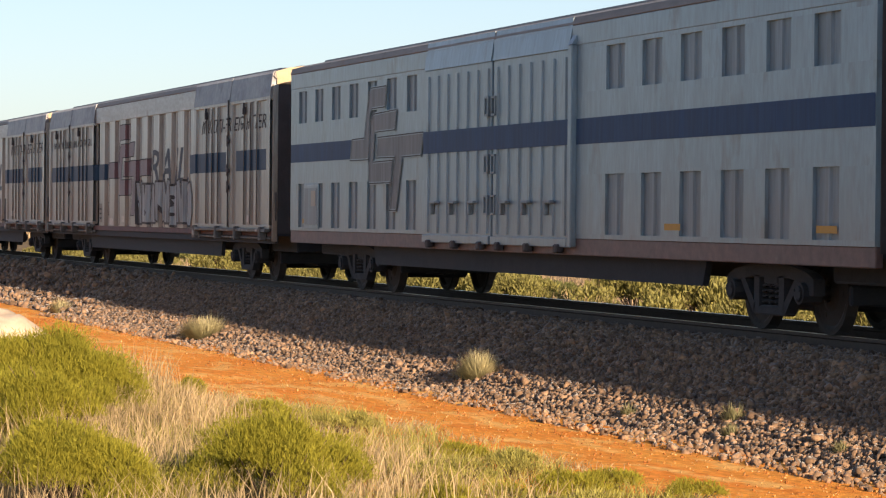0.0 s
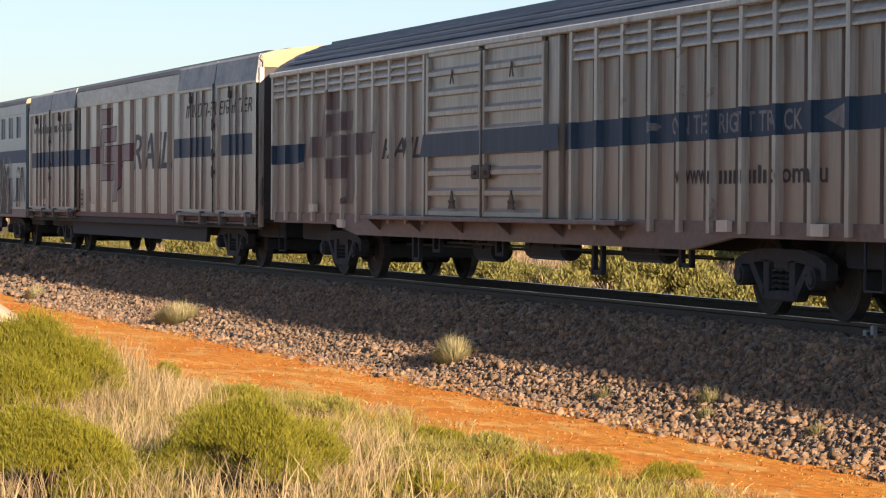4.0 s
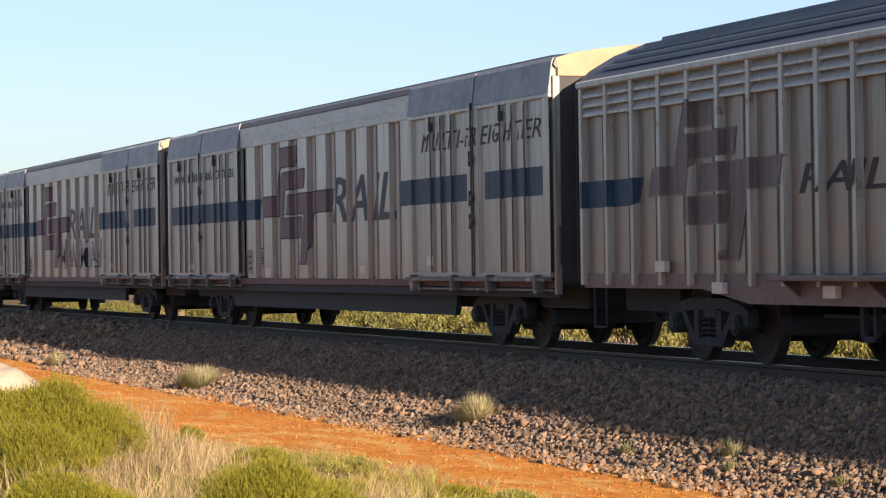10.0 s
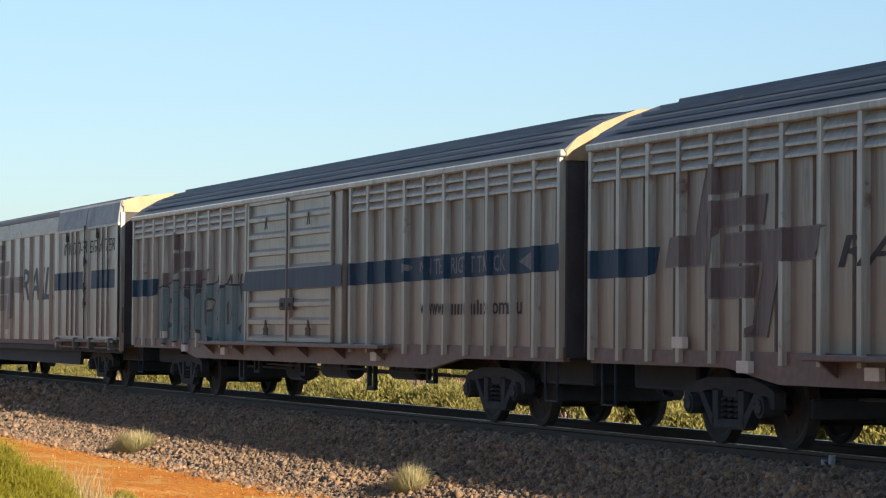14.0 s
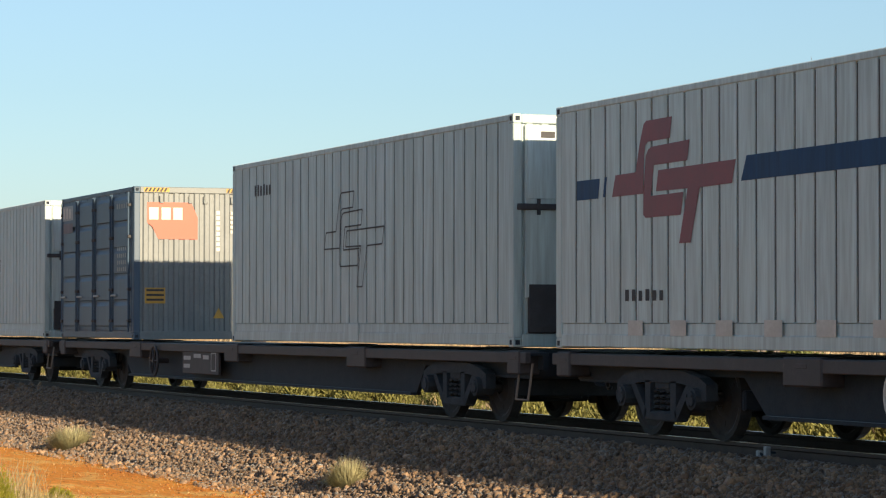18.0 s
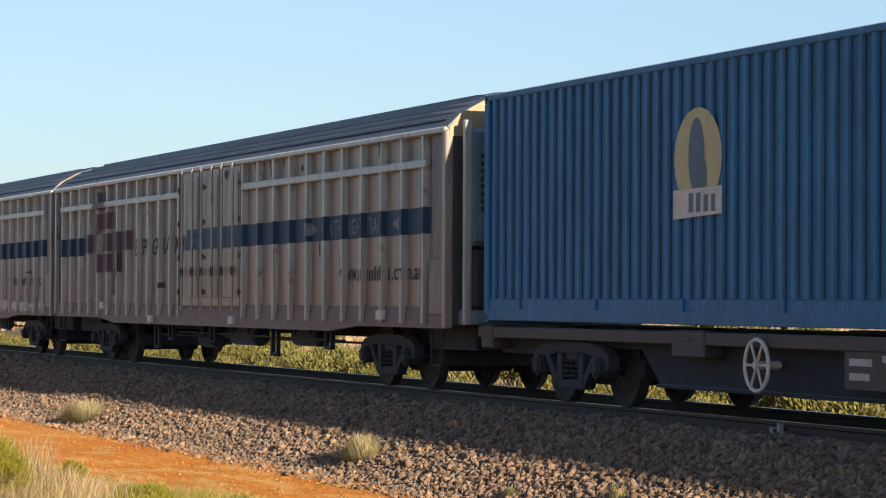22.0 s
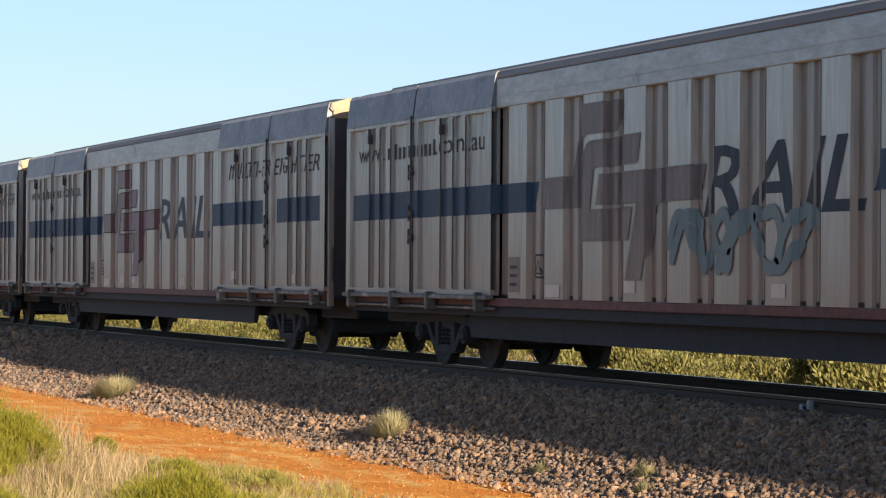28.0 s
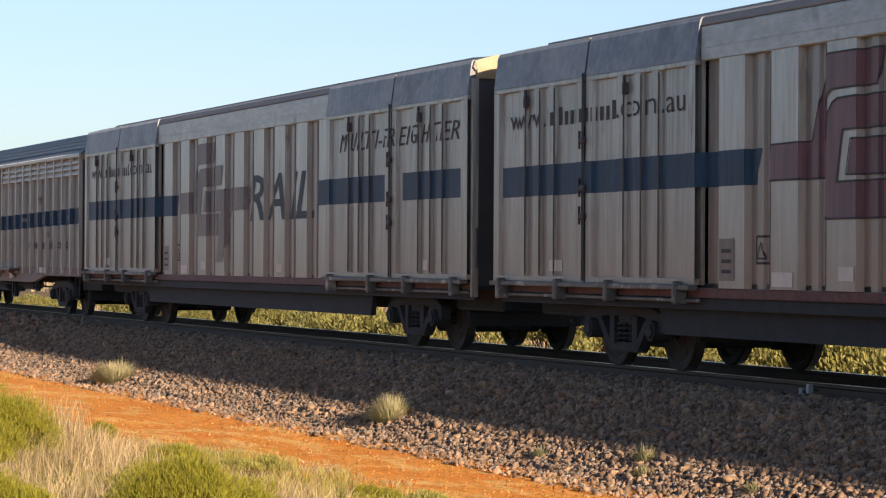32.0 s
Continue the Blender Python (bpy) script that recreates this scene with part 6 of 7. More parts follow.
end_decal("decal_panel", cs, "s orange", [[(-0.96, 2.60), (-0.10, 2.60), (0.03, 2.32), (0.03, 1.90), (-0.74, 1.90), (-0.86, 2.14), (-0.96, 2.21)]], ex, ORANGE, "bright orange decal")
for i, y in enumerate((-0.92, -0.68, -0.45)):
    end_decal("decal_bar", cs, ("s white", i), [[(y, 2.27), (y + 0.18, 2.27), (y + 0.18, 2.50), (y, 2.50)]], ex + 0.004, OFFWHITE, "white block in place of a name")
for i in range(8):
    end_decal("code_bar", cs, ("s code", i), [[(0.40, 1.68 + i * 0.1), (0.47, 1.68 + i * 0.1), (0.47, 1.75 + i * 0.1), (0.40, 1.75 + i * 0.1)]], ex, OFFWHITE, "white bar")
    if i < 5:
        end_decal("code_bar", cs, ("s code b", i), [[(0.68, 2.02 + i * 0.09), (0.75, 2.02 + i * 0.09), (0.75, 2.08 + i * 0.09), (0.68, 2.08 + i * 0.09)]], ex, OFFWHITE, "white bar")
end_decal("warning_panel", cs, "s warn", [[(-1.0, 0.68), (-0.60, 0.68), (-0.60, 0.98), (-1.0, 0.98)]], ex, YELLOW, "orange-yellow warning panel")
for i in range(3):
    end_decal("warning_bar", cs, ("s warn bar", i), [[(-0.97, 0.73 + i * 0.09), (-0.63, 0.73 + i * 0.09), (-0.63, 0.77 + i * 0.09), (-0.97, 0.77 + i * 0.09)]], ex + 0.003, LETTER, "dark bar")
end_decal("warning_triangle", cs, "s tri", [[(0.34, 0.40), (0.56, 0.40), (0.45, 0.60)]], ex, YELLOW, "yellow warning triangle")
for i in range(6):
    for j, y in enumerate((-1.02, 0.60)):
        end_decal("hazard_stripe", cs, ("s haz", i, j), [[(y + i * 0.075, 2.80), (y + 0.04 + i * 0.075, 2.80), (y + 0.08 + i * 0.075, 2.87), (y + 0.04 + i * 0.075, 2.87)]], 6.074, LETTER, "black hazard stripe")
    if i < 2:
        end_decal("hazard_band", cs, ("s band", i), [[((-1.03, 0.59)[i], 2.795), ((-1.03, 0.59)[i] + 0.5, 2.795), ((-1.03, 0.59)[i] + 0.5, 2.875), ((-1.03, 0.59)[i], 2.875)]], 6.0725, YELLOW, "yellow hazard band")
for i, y in enumerate((-0.68, -0.12, 0.18, 0.72)):
    part("lashing_ring", cs, ("s ring", i), lambda b: (b.box(6.045, 6.085, y - 0.04, y + 0.04, 2.58, 2.62, 0.008), b.box(6.045, 6.085, y - 0.04, y - 0.02, 2.58, 2.72, 0.006)) and None, CONT_CREAM)

# ---- graffiti ----
SPRAY_WHITE = surface("dull white spray paint", (0.45, 0.515, 0.545), (0.31, 0.36, 0.38), 2.0, 0.7, bump=0.02, streak=0.25, stretch=STREAK, gloss=0.2, sheen=0.0)
SPRAY_BLACK = surface("black spray paint", (0.03, 0.03, 0.034), (0.045, 0.045, 0.05), 3.0, 0.6, bump=0.02)
SPRAY_BLUE = surface("washed blue spray paint", (0.135, 0.205, 0.225), (0.17, 0.235, 0.25), 1.6, 0.7, bump=0.02)
SPRAY_SLATE = surface("dark slate spray paint", (0.045, 0.065, 0.08), (0.07, 0.095, 0.105), 1.4, 0.7, bump=0.02, gloss=0.2)
SPRAY_RED = surface("thin red spray paint", (0.22, 0.12, 0.12), (0.19, 0.13, 0.135), 2.0, 0.7, bump=0.02)


def thick(path, w):
    """A bent line with body: quads, and round joints."""
    out = []
    for (xa, za), (xb, zb) in zip(path, path[1:]):
        n = math.hypot(xb - xa, zb - za) or 1e-6
        ux, uz = -(zb - za) / n * w / 2, (xb - xa) / n * w / 2
        out.append([(xa + ux, za + uz), (xb + ux, zb + uz), (xb - ux, zb - uz), (xa - ux, za - uz)])
    return out + [oval(x, z, w / 2, w / 2, 8) for x, z in path]


def letters(x0, x1, z0, z1, n, seed, steps=22):
    """Unreadable loops, one bent path each."""
    rnd, paths = random.Random(seed), []
    for i in range(n):
        a, e = x0 + (x1 - x0) * i / n, x0 + (x1 - x0) * (i + 1.2) / n
        p1, p2, m = rnd.uniform(0, 6.28), rnd.uniform(0, 6.28), rnd.choice((1, 2, 2, 3))
        turns, k = rnd.uniform(4.2, 6.0), rnd.uniform(-0.15, 0.15)
        paths.append([((a + e) / 2 + (e - a) / 2 * math.cos(p1 + u * turns) + k * math.sin(3 * u), (z0 + z1) / 2 + (z1 - z0) / 2 * math.sin(p2 + m * u * turns / 1.5)) for u in (j / steps for j in range(steps + 1))])
    return paths


def graffiti(w, side, x0, x1, z0, z1, n, seed, width, fill, edge=None, label="graffiti", steps=22):
    paths = letters(x0 + width, x1 - width, z0 + width / 2, z1 - width / 2, n, seed, steps)
    if edge:
        for i, p in enumerate(paths):
            paint("graffiti_outline", w, ("graf edge", seed, i), lambda: flat(thick(p, width * 1.75), 0.00003), side, edge, "sprayed letter outline", 0.010)
    for i, p in enumerate(paths):
        paint("graffiti_letter", w, ("graf", seed, i), lambda: flat(thick(p, width), 0.00003), side, fill, label, 0.012 if width > 0.5 else 0.016)


# block shapes of sprayed letters: outline, then the slits left open in it
BLOCKS = {
    "a": ([(0, 0), (0.22, 1), (0.78, 0.96), (1, 0)], [[(0.38, 0), (0.5, 0.36), (0.6, 0)], [(0.43, 0.52), (0.5, 0.80), (0.57, 0.52)]]),
    "m": ([(0, 0), (0.04, 1), (0.32, 0.96), (0.5, 0.66), (0.7, 1), (1, 0.97), (0.96, 0)], [[(0.26, 0), (0.31, 0.62), (0.37, 0)], [(0.62, 0), (0.69, 0.62), (0.75, 0)]]),
    "n": ([(0, 0), (0, 0.94), (0.4, 1), (0.62, 0.55), (0.62, 0.98), (1, 0.94), (1, 0), (0.62, 0)], [[(0.3, 0), (0.3, 0.56), (0.48, 0)]]),
    "e": ([(0, 0), (0.05, 1), (1, 0.95), (0.9, 0.74), (0.8, 0.5), (1, 0.36), (0.97, 0)], [[(0.42, 0.26), (0.98, 0.34), (0.98, 0.22)], [(0.42, 0.66), (0.92, 0.74), (0.86, 0.62)]]),
    "r": ([(0, 0), (0.02, 0.98), (0.82, 1), (1, 0.74), (0.74, 0.5), (1, 0.02), (0.66, 0)], [[(0.3, 0), (0.38, 0.34), (0.54, 0)], [(0.36, 0.64), (0.44, 0.82), (0.66, 0.72)]]),
    "o": ([(0.2, 0), (0, 0.28), (0.02, 0.72), (0.25, 1), (0.76, 0.98), (1, 0.7), (0.96, 0.25), (0.76, 0)], [[(0.42, 0.3), (0.4, 0.66), (0.56, 0.72), (0.6, 0.32)]]),
    "w": ([(0.1, 0.02), (0, 0.9), (0.28, 1), (0.36, 0.5), (0.52, 0.88), (0.66, 0.46), (0.82, 1), (1, 0.9), (0.84, 0), (0.6, 0.1), (0.5, 0.36), (0.36, 0)], []),
    "s": ([(0, 0.05), (0.1, 0.3), (0.46, 0.36), (0.02, 0.58), (0.2, 1), (1, 0.92), (0.92, 0.7), (0.56, 0.66), (1, 0.42), (0.84, 0)], []),
}


def block_tag(w, side, key, shapes, x0, x1, z0, z1, fill, edge, line=0.06, label="sprayed block letter", lean=0.0):
    """Filled letters side by side, each with its edge and its slits."""
    rnd, n = random.Random(key), len(shapes)
    for i, kind in enumerate(shapes):
        body, slits = BLOCKS[kind]
        a = x0 + (x1 - x0) * (i - 0.06) / n
        e = x0 + (x1 - x0) * (i + 1.06) / n
        lo, hi = z0 + rnd.uniform(0, 0.08) * (z1 - z0), z1 - rnd.uniform(0, 0.16) * (z1 - z0)

        mirror, upset = rnd.random() < 0.5, rnd.random() < 0.5

        def at(poly):
            return [(a + (e - a) * (1 - u if mirror else u) + lean * v, lo + (hi - lo) * (1 - v if upset else v)) for u, v in poly]
        letter = paint("graffiti_letter", w, (key, "fill", i), lambda: flat([at(body)]), side, fill, label, 0.011 + 0.0012 * (i % 2))
        paint("graffiti_edge", letter, (key, "edge", i), lambda: flat(outline([at(body)], line), 0.00002), side, edge, "sprayed edge line", 0.0145 + 0.0012 * (i % 2))
        for j, q in enumerate(slits):
            paint("graffiti_slit", letter, (key, "slit", i, j), lambda: flat([at(q)]), side, edge, "sprayed inner slit", 0.0148 + 0.0012 * (i % 2))


def shape_tag(w, side, key, polys, material, label, lift):
    for i, p in enumerate(polys):
        paint("graffiti_shape", w, (key, i), lambda: flat([p]), side, material, label, lift + 0.0006 * i)


def written_tag(w, side, key, marks, fill, edge, label):
    """Separate upright characters: (character, from, to, bottom, top)."""
    for i, (c, a, e, lo, hi) in enumerate(marks):
        if edge and c != "*":
            paint("graffiti_edge", w, (key, "edge", i), lambda: words(c, a - 0.035, e + 0.035, lo - 0.04, hi + 0.04, 0, 0.012), side, edge, "black sprayed edge", 0.010)
        paint("graffiti_letter", w, (key, "letter", i), lambda: words(c, a, e, lo, hi, 0, 0.0), side, edge if edge and c == "*" else fill, label, 0.014)


block_tag(w1, M_SIDE, 41, "mranmeno", 11.0, 16.7, 0.93, 1.98, SPRAY_WHITE, SPRAY_BLACK, 0.05, "white sprayed block letter")
written_tag(w2, M_SIDE, 42, (("M", 12.5, 13.4, 0.98, 1.64), ("A", 13.55, 14.65, 0.98, 1.60), ("M", 14.8, 15.7, 0.96, 1.60), ("/", 15.88, 16.35, 0.96, 1.60), ("I", 16.45, 16.8, 0.96, 1.60)), LETTER, None, "dark sprayed letter")
shape_tag(wc, G_SIDE, 57, [[(15.0, 0.78), (15.1, 1.9), (16.2, 2.25), (17.6, 2.1), (18.6, 2.42), (19.9, 2.1), (20.6, 1.5), (20.9, 0.78)]], SPRAY_SLATE, "dark slate spray cloud", 0.010)
graffiti(wc, G_SIDE, 15.1, 20.7, 0.82, 2.2, 7, 43, 0.20, SPRAY_BLACK, None, "black sprayed stroke", 7)
graffiti(wc, G_SIDE, 14.9, 20.9, 0.80, 2.35, 11, 63, 0.075, SPRAY_WHITE, None, "pale jagged sprayed line", 6)
graffiti(wc, G_SIDE, 21.3, 23.0, 1.1, 2.05, 4, 44, 0.05, SPRAY_BLACK, None, "thin black tag")
shape_tag(wc, G_SIDE, 58, [[(14.45, 0.93), (14.75, 1.72), (15.4, 1.75), (15.05, 0.93)]], SPRAY_RED, "thin red spray patch", 0.012)
block_tag(wc, G_SIDE, 45, "snwrase", 2.1, 6.7, 0.92, 1.84, SPRAY_SLATE, SPRAY_BLUE, 0.07, "washed slate letter with blue edge", 0.12)
graffiti(wc, G_SIDE, 8.5, 9.3, 1.25, 2.05, 1, 46, 0.045, SPRAY_BLACK, None, "thin black tag")
graffiti(wc, G_SIDE, 9.6, 10.4, 1.25, 2.05, 1, 62, 0.045, SPRAY_BLACK, None, "thin black tag")
graffiti(wc, G_SIDE, 12.6, 14.3, 1.6, 2.12, 3, 47, 0.045, SPRAY_BLACK, None, "thin black tag")
written_tag(wg, M_SIDE, 48, (("M", 11.32, 12.15, 1.15, 1.82), ("*", 12.38, 12.72, 1.36, 1.58), ("A", 12.86, 13.42, 1.20, 1.72), ("*", 13.58, 13.92, 1.34, 1.56), ("M", 14.05, 14.82, 1.16, 1.78), ("*", 14.92, 15.22, 1.34, 1.56), ("A", 15.32, 15.95, 1.18, 1.74), ("*", 16.06, 16.36, 1.34, 1.56), ("/", 16.45, 16.8, 1.15, 1.80), ("I", 16.86, 17.02, 1.15, 1.80)), SPRAY_WHITE, SPRAY_BLACK, "pale sprayed letter")
block_tag(wi, L_SIDE, 49, "nemaosor", 2.1, 8.6, 0.88, 2.12, SPRAY_BLUE, SPRAY_SLATE, 0.035, "washed blue-grey letter")
shape_tag(wz, M_SIDE, 54, [[(0.2, 1.0), (0.2, 1.55), (0.5, 1.62), (1.2, 1.9), (2.1, 2.22), (3.2, 2.1), (4.3, 2.12), (5.2, 2.32), (6.2, 2.2), (7.0, 2.0), (8.2, 2.12), (9.0, 1.95), (9.3, 1.0)]], SPRAY_SLATE, "dark slate spray behind the letters", 0.009)
shape_tag(wz, M_SIDE, 50, [
    [(0.45, 1.0), (0.5, 1.45), (0.62, 1.5), (0.75, 1.0)],
    [(0.9, 1.0), (0.86, 1.4), (1.3, 1.36), (1.72, 1.02)],
    [(1.78, 1.0), (1.76, 1.62), (2.02, 1.98), (2.4, 2.1), (2.85, 2.06), (3.12, 1.9), (3.2, 1.0), (2.42, 1.0), (2.36, 1.55), (2.24, 1.58), (2.3, 1.0)],
    [(3.36, 1.92), (3.62, 1.98), (3.66, 1.5), (3.95, 1.88), (4.5, 1.95), (5.05, 2.2), (5.4, 2.02), (5.24, 1.4), (4.86, 1.32), (4.82, 1.62), (4.62, 1.3), (4.5, 1.0), (3.72, 1.0)],
    [(4.62, 1.0), (4.9, 1.26), (5.3, 1.3), (5.62, 1.0)],
    [(5.5, 1.5), (5.75, 1.9), (6.2, 2.08), (6.75, 1.96), (6.92, 1.4), (6.84, 1.0), (6.05, 1.0), (6.0, 1.4), (5.78, 1.28)],
    [(7.0, 1.9), (7.3, 1.86), (7.3, 1.3), (7.55, 1.26), (7.72, 1.95), (8.0, 2.0), (8.1, 1.5), (7.95, 1.0), (7.05, 1.0)],
    [(8.25, 1.35), (8.3, 1.9), (8.62, 2.05), (8.9, 1.85), (8.75, 1.55), (9.15, 1.4), (9.2, 1.0), (8.7, 1.0), (8.72, 1.3), (8.5, 1.4)],
], SPRAY_WHITE, "big dull white sprayed letter", 0.012)
shape_tag(wz, M_SIDE, 55, [[(12.6, 1.75), (13.6, 1.9), (15.5, 2.15), (17.4, 2.25), (19.6, 2.15), (19.7, 0.98), (14.2, 0.98)]], SPRAY_SLATE, "dark slate spray behind the letters", 0.009)
block_tag(wz, M_SIDE, 51, "wsnasrw", 12.9, 19.5, 1.0, 2.12, SPRAY_WHITE, SPRAY_SLATE, 0.05, "big dull white letter", 0.2)
graffiti(wa, M_SIDE, 15.4, 19.7, 0.95, 1.95, 5, 52, 0.08, CREAM_DARK, None, "faint sprayed letter")
graffiti(ww, M_SIDE, 11.5, 15.2, 1.2, 1.95, 5, 53, 0.15, SPRAY_BLUE, None, "washed blue letter")


# ---- ground ----
def bank(y):
    """Height of the made ground across the track."""
    pts = [(-400, -0.75), (-30, -0.75), (-15, -0.75), (-11, -0.88), (-8, -0.93), (-6, -0.98), (-3.65, -1.0), (-3.5, -1.04), (-1.9, -0.42), (-1.4, -0.35), (1.4, -0.35), (1.9, -0.42), (3.75, -1.05), (5, -1.0), (30, -0.8), (400, -0.7)]
    for (a, za), (b, zb) in zip(pts, pts[1:]):
        if a <= y <= b:
            return za + (zb - za) * (y - a) / (b - a)
    return -0.6


def ground_z(x, y):
    z = bank(y)
    if abs(y) > 3.9:
        k = min(1.0, (abs(y) - 3.9) / 2.0)
        z += k * (0.05 * noise.noise((x * 0.35, y * 0.5, 3.1)) + 0.02 * noise.noise((x * 1.7, y * 1.9, 7.7)))
    return z


LITTER = surface("dry grass litter on brown soil", (0.26, 0.20, 0.115), (0.17, 0.135, 0.075), 1.4, 0.95, bump=0.6, gloss=0.05, fine=12, stain=(0.32, 0.20, 0.10), stain_at=0.58, stain_scale=0.6, bump_scale=9)
SOIL = surface("orange red dirt", (0.93, 0.43, 0.075), (0.82, 0.29, 0.042), 1.3, 0.9, streak=0.22, gloss=0.1, bump=1.0, stretch=(0.5, 1.3, 1), fine=9, stain=(0.95, 0.55, 0.16), stain_at=0.52, stain_scale=1.7, stain_stretch=(0.5, 1.2, 1), bump_scale=11, sheen=0.0)


def make_ground():
    ys = sorted(set([-4000, -900, -300, -120, -60, -40, -30, -24, -20, -17] + list(np.arange(-15, -3.9, 0.25)) + [-3.9, -3.65, -3.5, -3.3, -2.8, -2.3, -1.9, -1.65, -1.4, 0, 1.4, 1.9, 3, 3.75, 4.2] + list(np.arange(4.6, 15, 0.6)) + [18, 24, 34, 60, 120, 300, 900, 4000]))
    xs = [-4000, -1500, -700, -350, -200, -140, -110] + list(np.arange(-95, -8, 0.5)) + [-6, -3, 0, 4, 10, 25, 60, 150, 400, 1500, 4000]
    vs = [(x, y, ground_z(x, max(-399, min(399, y)))) for x in xs for y in ys]
    n = len(ys)
    fs = [(i * n + j, (i + 1) * n + j, (i + 1) * n + j + 1, i * n + j + 1) for i in range(len(xs) - 1) for j in range(n - 1)]
    me = bpy.data.meshes.new("ground")
    me.from_pydata([tuple(map(float, v)) for v in vs], [], fs)
    me.materials.append(SOIL)
    me.materials.append(LITTER)
    me.polygons.foreach_set("material_index", [0 if -8.7 < vs[f[0]][1] < 3.9 else 1 for f in fs])
    me.polygons.foreach_set("use_smooth", [True] * len(me.polygons))
    return tagged(new("ground", me), "orange-red dirt ground with wheel tracks", "ground", kind="structure")


make_ground()
STONE = surface("brown-grey ballast stone", (0.335, 0.224, 0.136), (0.150, 0.105, 0.074), 5.0, 0.9, bump=0.3, gloss=0.15, sheen=0.24)


def island_tone(m, lo, hi):
    """Vary joined pieces one by one."""
    n, l = m.node_tree.nodes, m.node_tree.links
    b = n["Principled BSDF"]
    src = b.inputs["Base Color"].links[0].from_socket
    g = n.new("ShaderNodeNewGeometry")
    r = n.new("ShaderNodeMapRange")
    r.inputs["To Min"].default_value, r.inputs["To Max"].default_value = lo, hi
    h = n.new("ShaderNodeHueSaturation")
    l.new(g.outputs["Random Per Island"], r.inputs["Value"])
    l.new(r.outputs[0], h.inputs["Value"])
    l.new(src, h.inputs["Color"])
    l.new(h.outputs[0], b.inputs["Base Color"])
    return m


island_tone(STONE, 0.5, 1.3)
# bed colour darkened to paint the shade between the loose stones
GAP_SHADE = surface("ballast bed darkened as gap shade", (0.085, 0.066, 0.056), (0.06, 0.048, 0.042), 9.0, 0.95, bump=0.6, gloss=0.1, sheen=0.2)


def bed():
    """The ballast bed under the loose stones."""
    sec = [(-3.7, -1.06), (-3.5, -0.985), (-1.9, -0.31), (-1.35, -0.24), (1.35, -0.24), (1.9, -0.31), (3.75, -0.985), (3.95, -1.06)]
    b = Build().sweep(sec, [-600, -200, -95] + list(np.arange(-90, 6, 3.0)) + [30, 120, 600])
    me = b.mesh("ballast_bed", GAP_SHADE)
    return tagged(new("ballast_bed", me), "bed of crushed brown-grey ballast stone", "ballast", kind="structure")


bed()


def stones(name, count, x0, x1, y0, y1, size, height, seed, density=None, material=None, label="loose crushed ballast stones heaped along the track"):
    rng = np.random.default_rng(seed)
    x = x1 - (x1 - x0) * rng.random(count) ** (density or 1.0)
    y = rng.uniform(y0, y1, count)
    z = np.array([height(float(q)) for q in y])
    r = size * rng.lognormal(0, 0.28, count)
    cube = np.array([(a, b, c) for c in (-1, 1) for b in (-1, 1) for a in (-1, 1)], float)
    v = cube[None] * rng.uniform(0.45, 1.0, (count, 8, 3)) * r[:, None, None] * rng.uniform(0.5, 1.4, (count, 1, 3)) * 0.62
    q = rng.normal(size=(count, 4))
    q /= np.linalg.norm(q, axis=1)[:, None]
    w, a, b, c = q.T
    rot = np.array([[1 - 2 * (b * b + c * c), 2 * (a * b - c * w), 2 * (a * c + b * w)], [2 * (a * b + c * w), 1 - 2 * (a * a + c * c), 2 * (b * c - a * w)], [2 * (a * c - b * w), 2 * (b * c + a * w), 1 - 2 * (a * a + b * b)]]).transpose(2, 0, 1)
    v = np.einsum("nij,nkj->nki", rot, v) + np.stack([x, y, z + rng.uniform(-0.25, 0.8, count) * r], 1)[:, None, :]
    quads = np.array([(0, 2, 3, 1), (4, 5, 7, 6), (0, 1, 5, 4), (2, 6, 7, 3), (0, 4, 6, 2), (1, 3, 7, 5)])
    f = (quads[None] + 8 * np.arange(count)[:, None, None]).reshape(-1)
    me = bpy.data.meshes.new(name)
    me.vertices.add(count * 8)
    me.vertices.foreach_set("co", v.reshape(-1).astype(np.float32))
    me.loops.add(len(f))
    me.loops.foreach_set("vertex_index", f.astype(np.int32))
    me.polygons.add(count * 6)
    me.polygons.foreach_set("loop_start", np.arange(0, len(f), 4, dtype=np.int32))
    me.update(calc_edges=True)
    me.materials.append(material or STONE)
    return tagged(new(name, me), label, "gravel", kind="stuff")


def bed_z(y):
    a = abs(y)
    return -0.24 if a < 1.35 else -0.24 - 0.07 * (a - 1.35) / 0.55 if a < 1.9 else -0.31 - 0.422 * (a - 1.9)


stones("ballast_stones", 112000, -62, -18.5, -3.66, -0.95, 0.034, bed_z, 5, 1.35)
stones("ballast_stones", 16000, -120, -58, -3.66, -0.95, 0.07, bed_z, 8, 0.8)
stones("ballast_spill", 2600, -60, -18, -4.2, -3.45, 0.040, lambda y: -1.0, 6, 1.4)
CLOD = island_tone(surface("dry orange clod", (0.36, 0.155, 0.045), (0.28, 0.11, 0.03), 6.0, 0.95, bump=0.3, gloss=0.1), 0.6, 1.35)
for lo, hi, count in ((-7.6, -5.9, 2600), (-5.9, -4.7, 600), (-4.7, -3.9, 1500)):
    stones("dirt_clods", count, -60, -18, lo, hi, 0.013, lambda y: bank(y) + 0.002, int(-lo * 10), 1.3, CLOD, "scattered clods of dry orange dirt")


PEBBLE = island_tone(surface("pale orange pebble", (0.50, 0.32, 0.13), (0.40, 0.22, 0.08), 6.0, 0.95, bump=0.2, gloss=0.1), 0.7, 1.2)
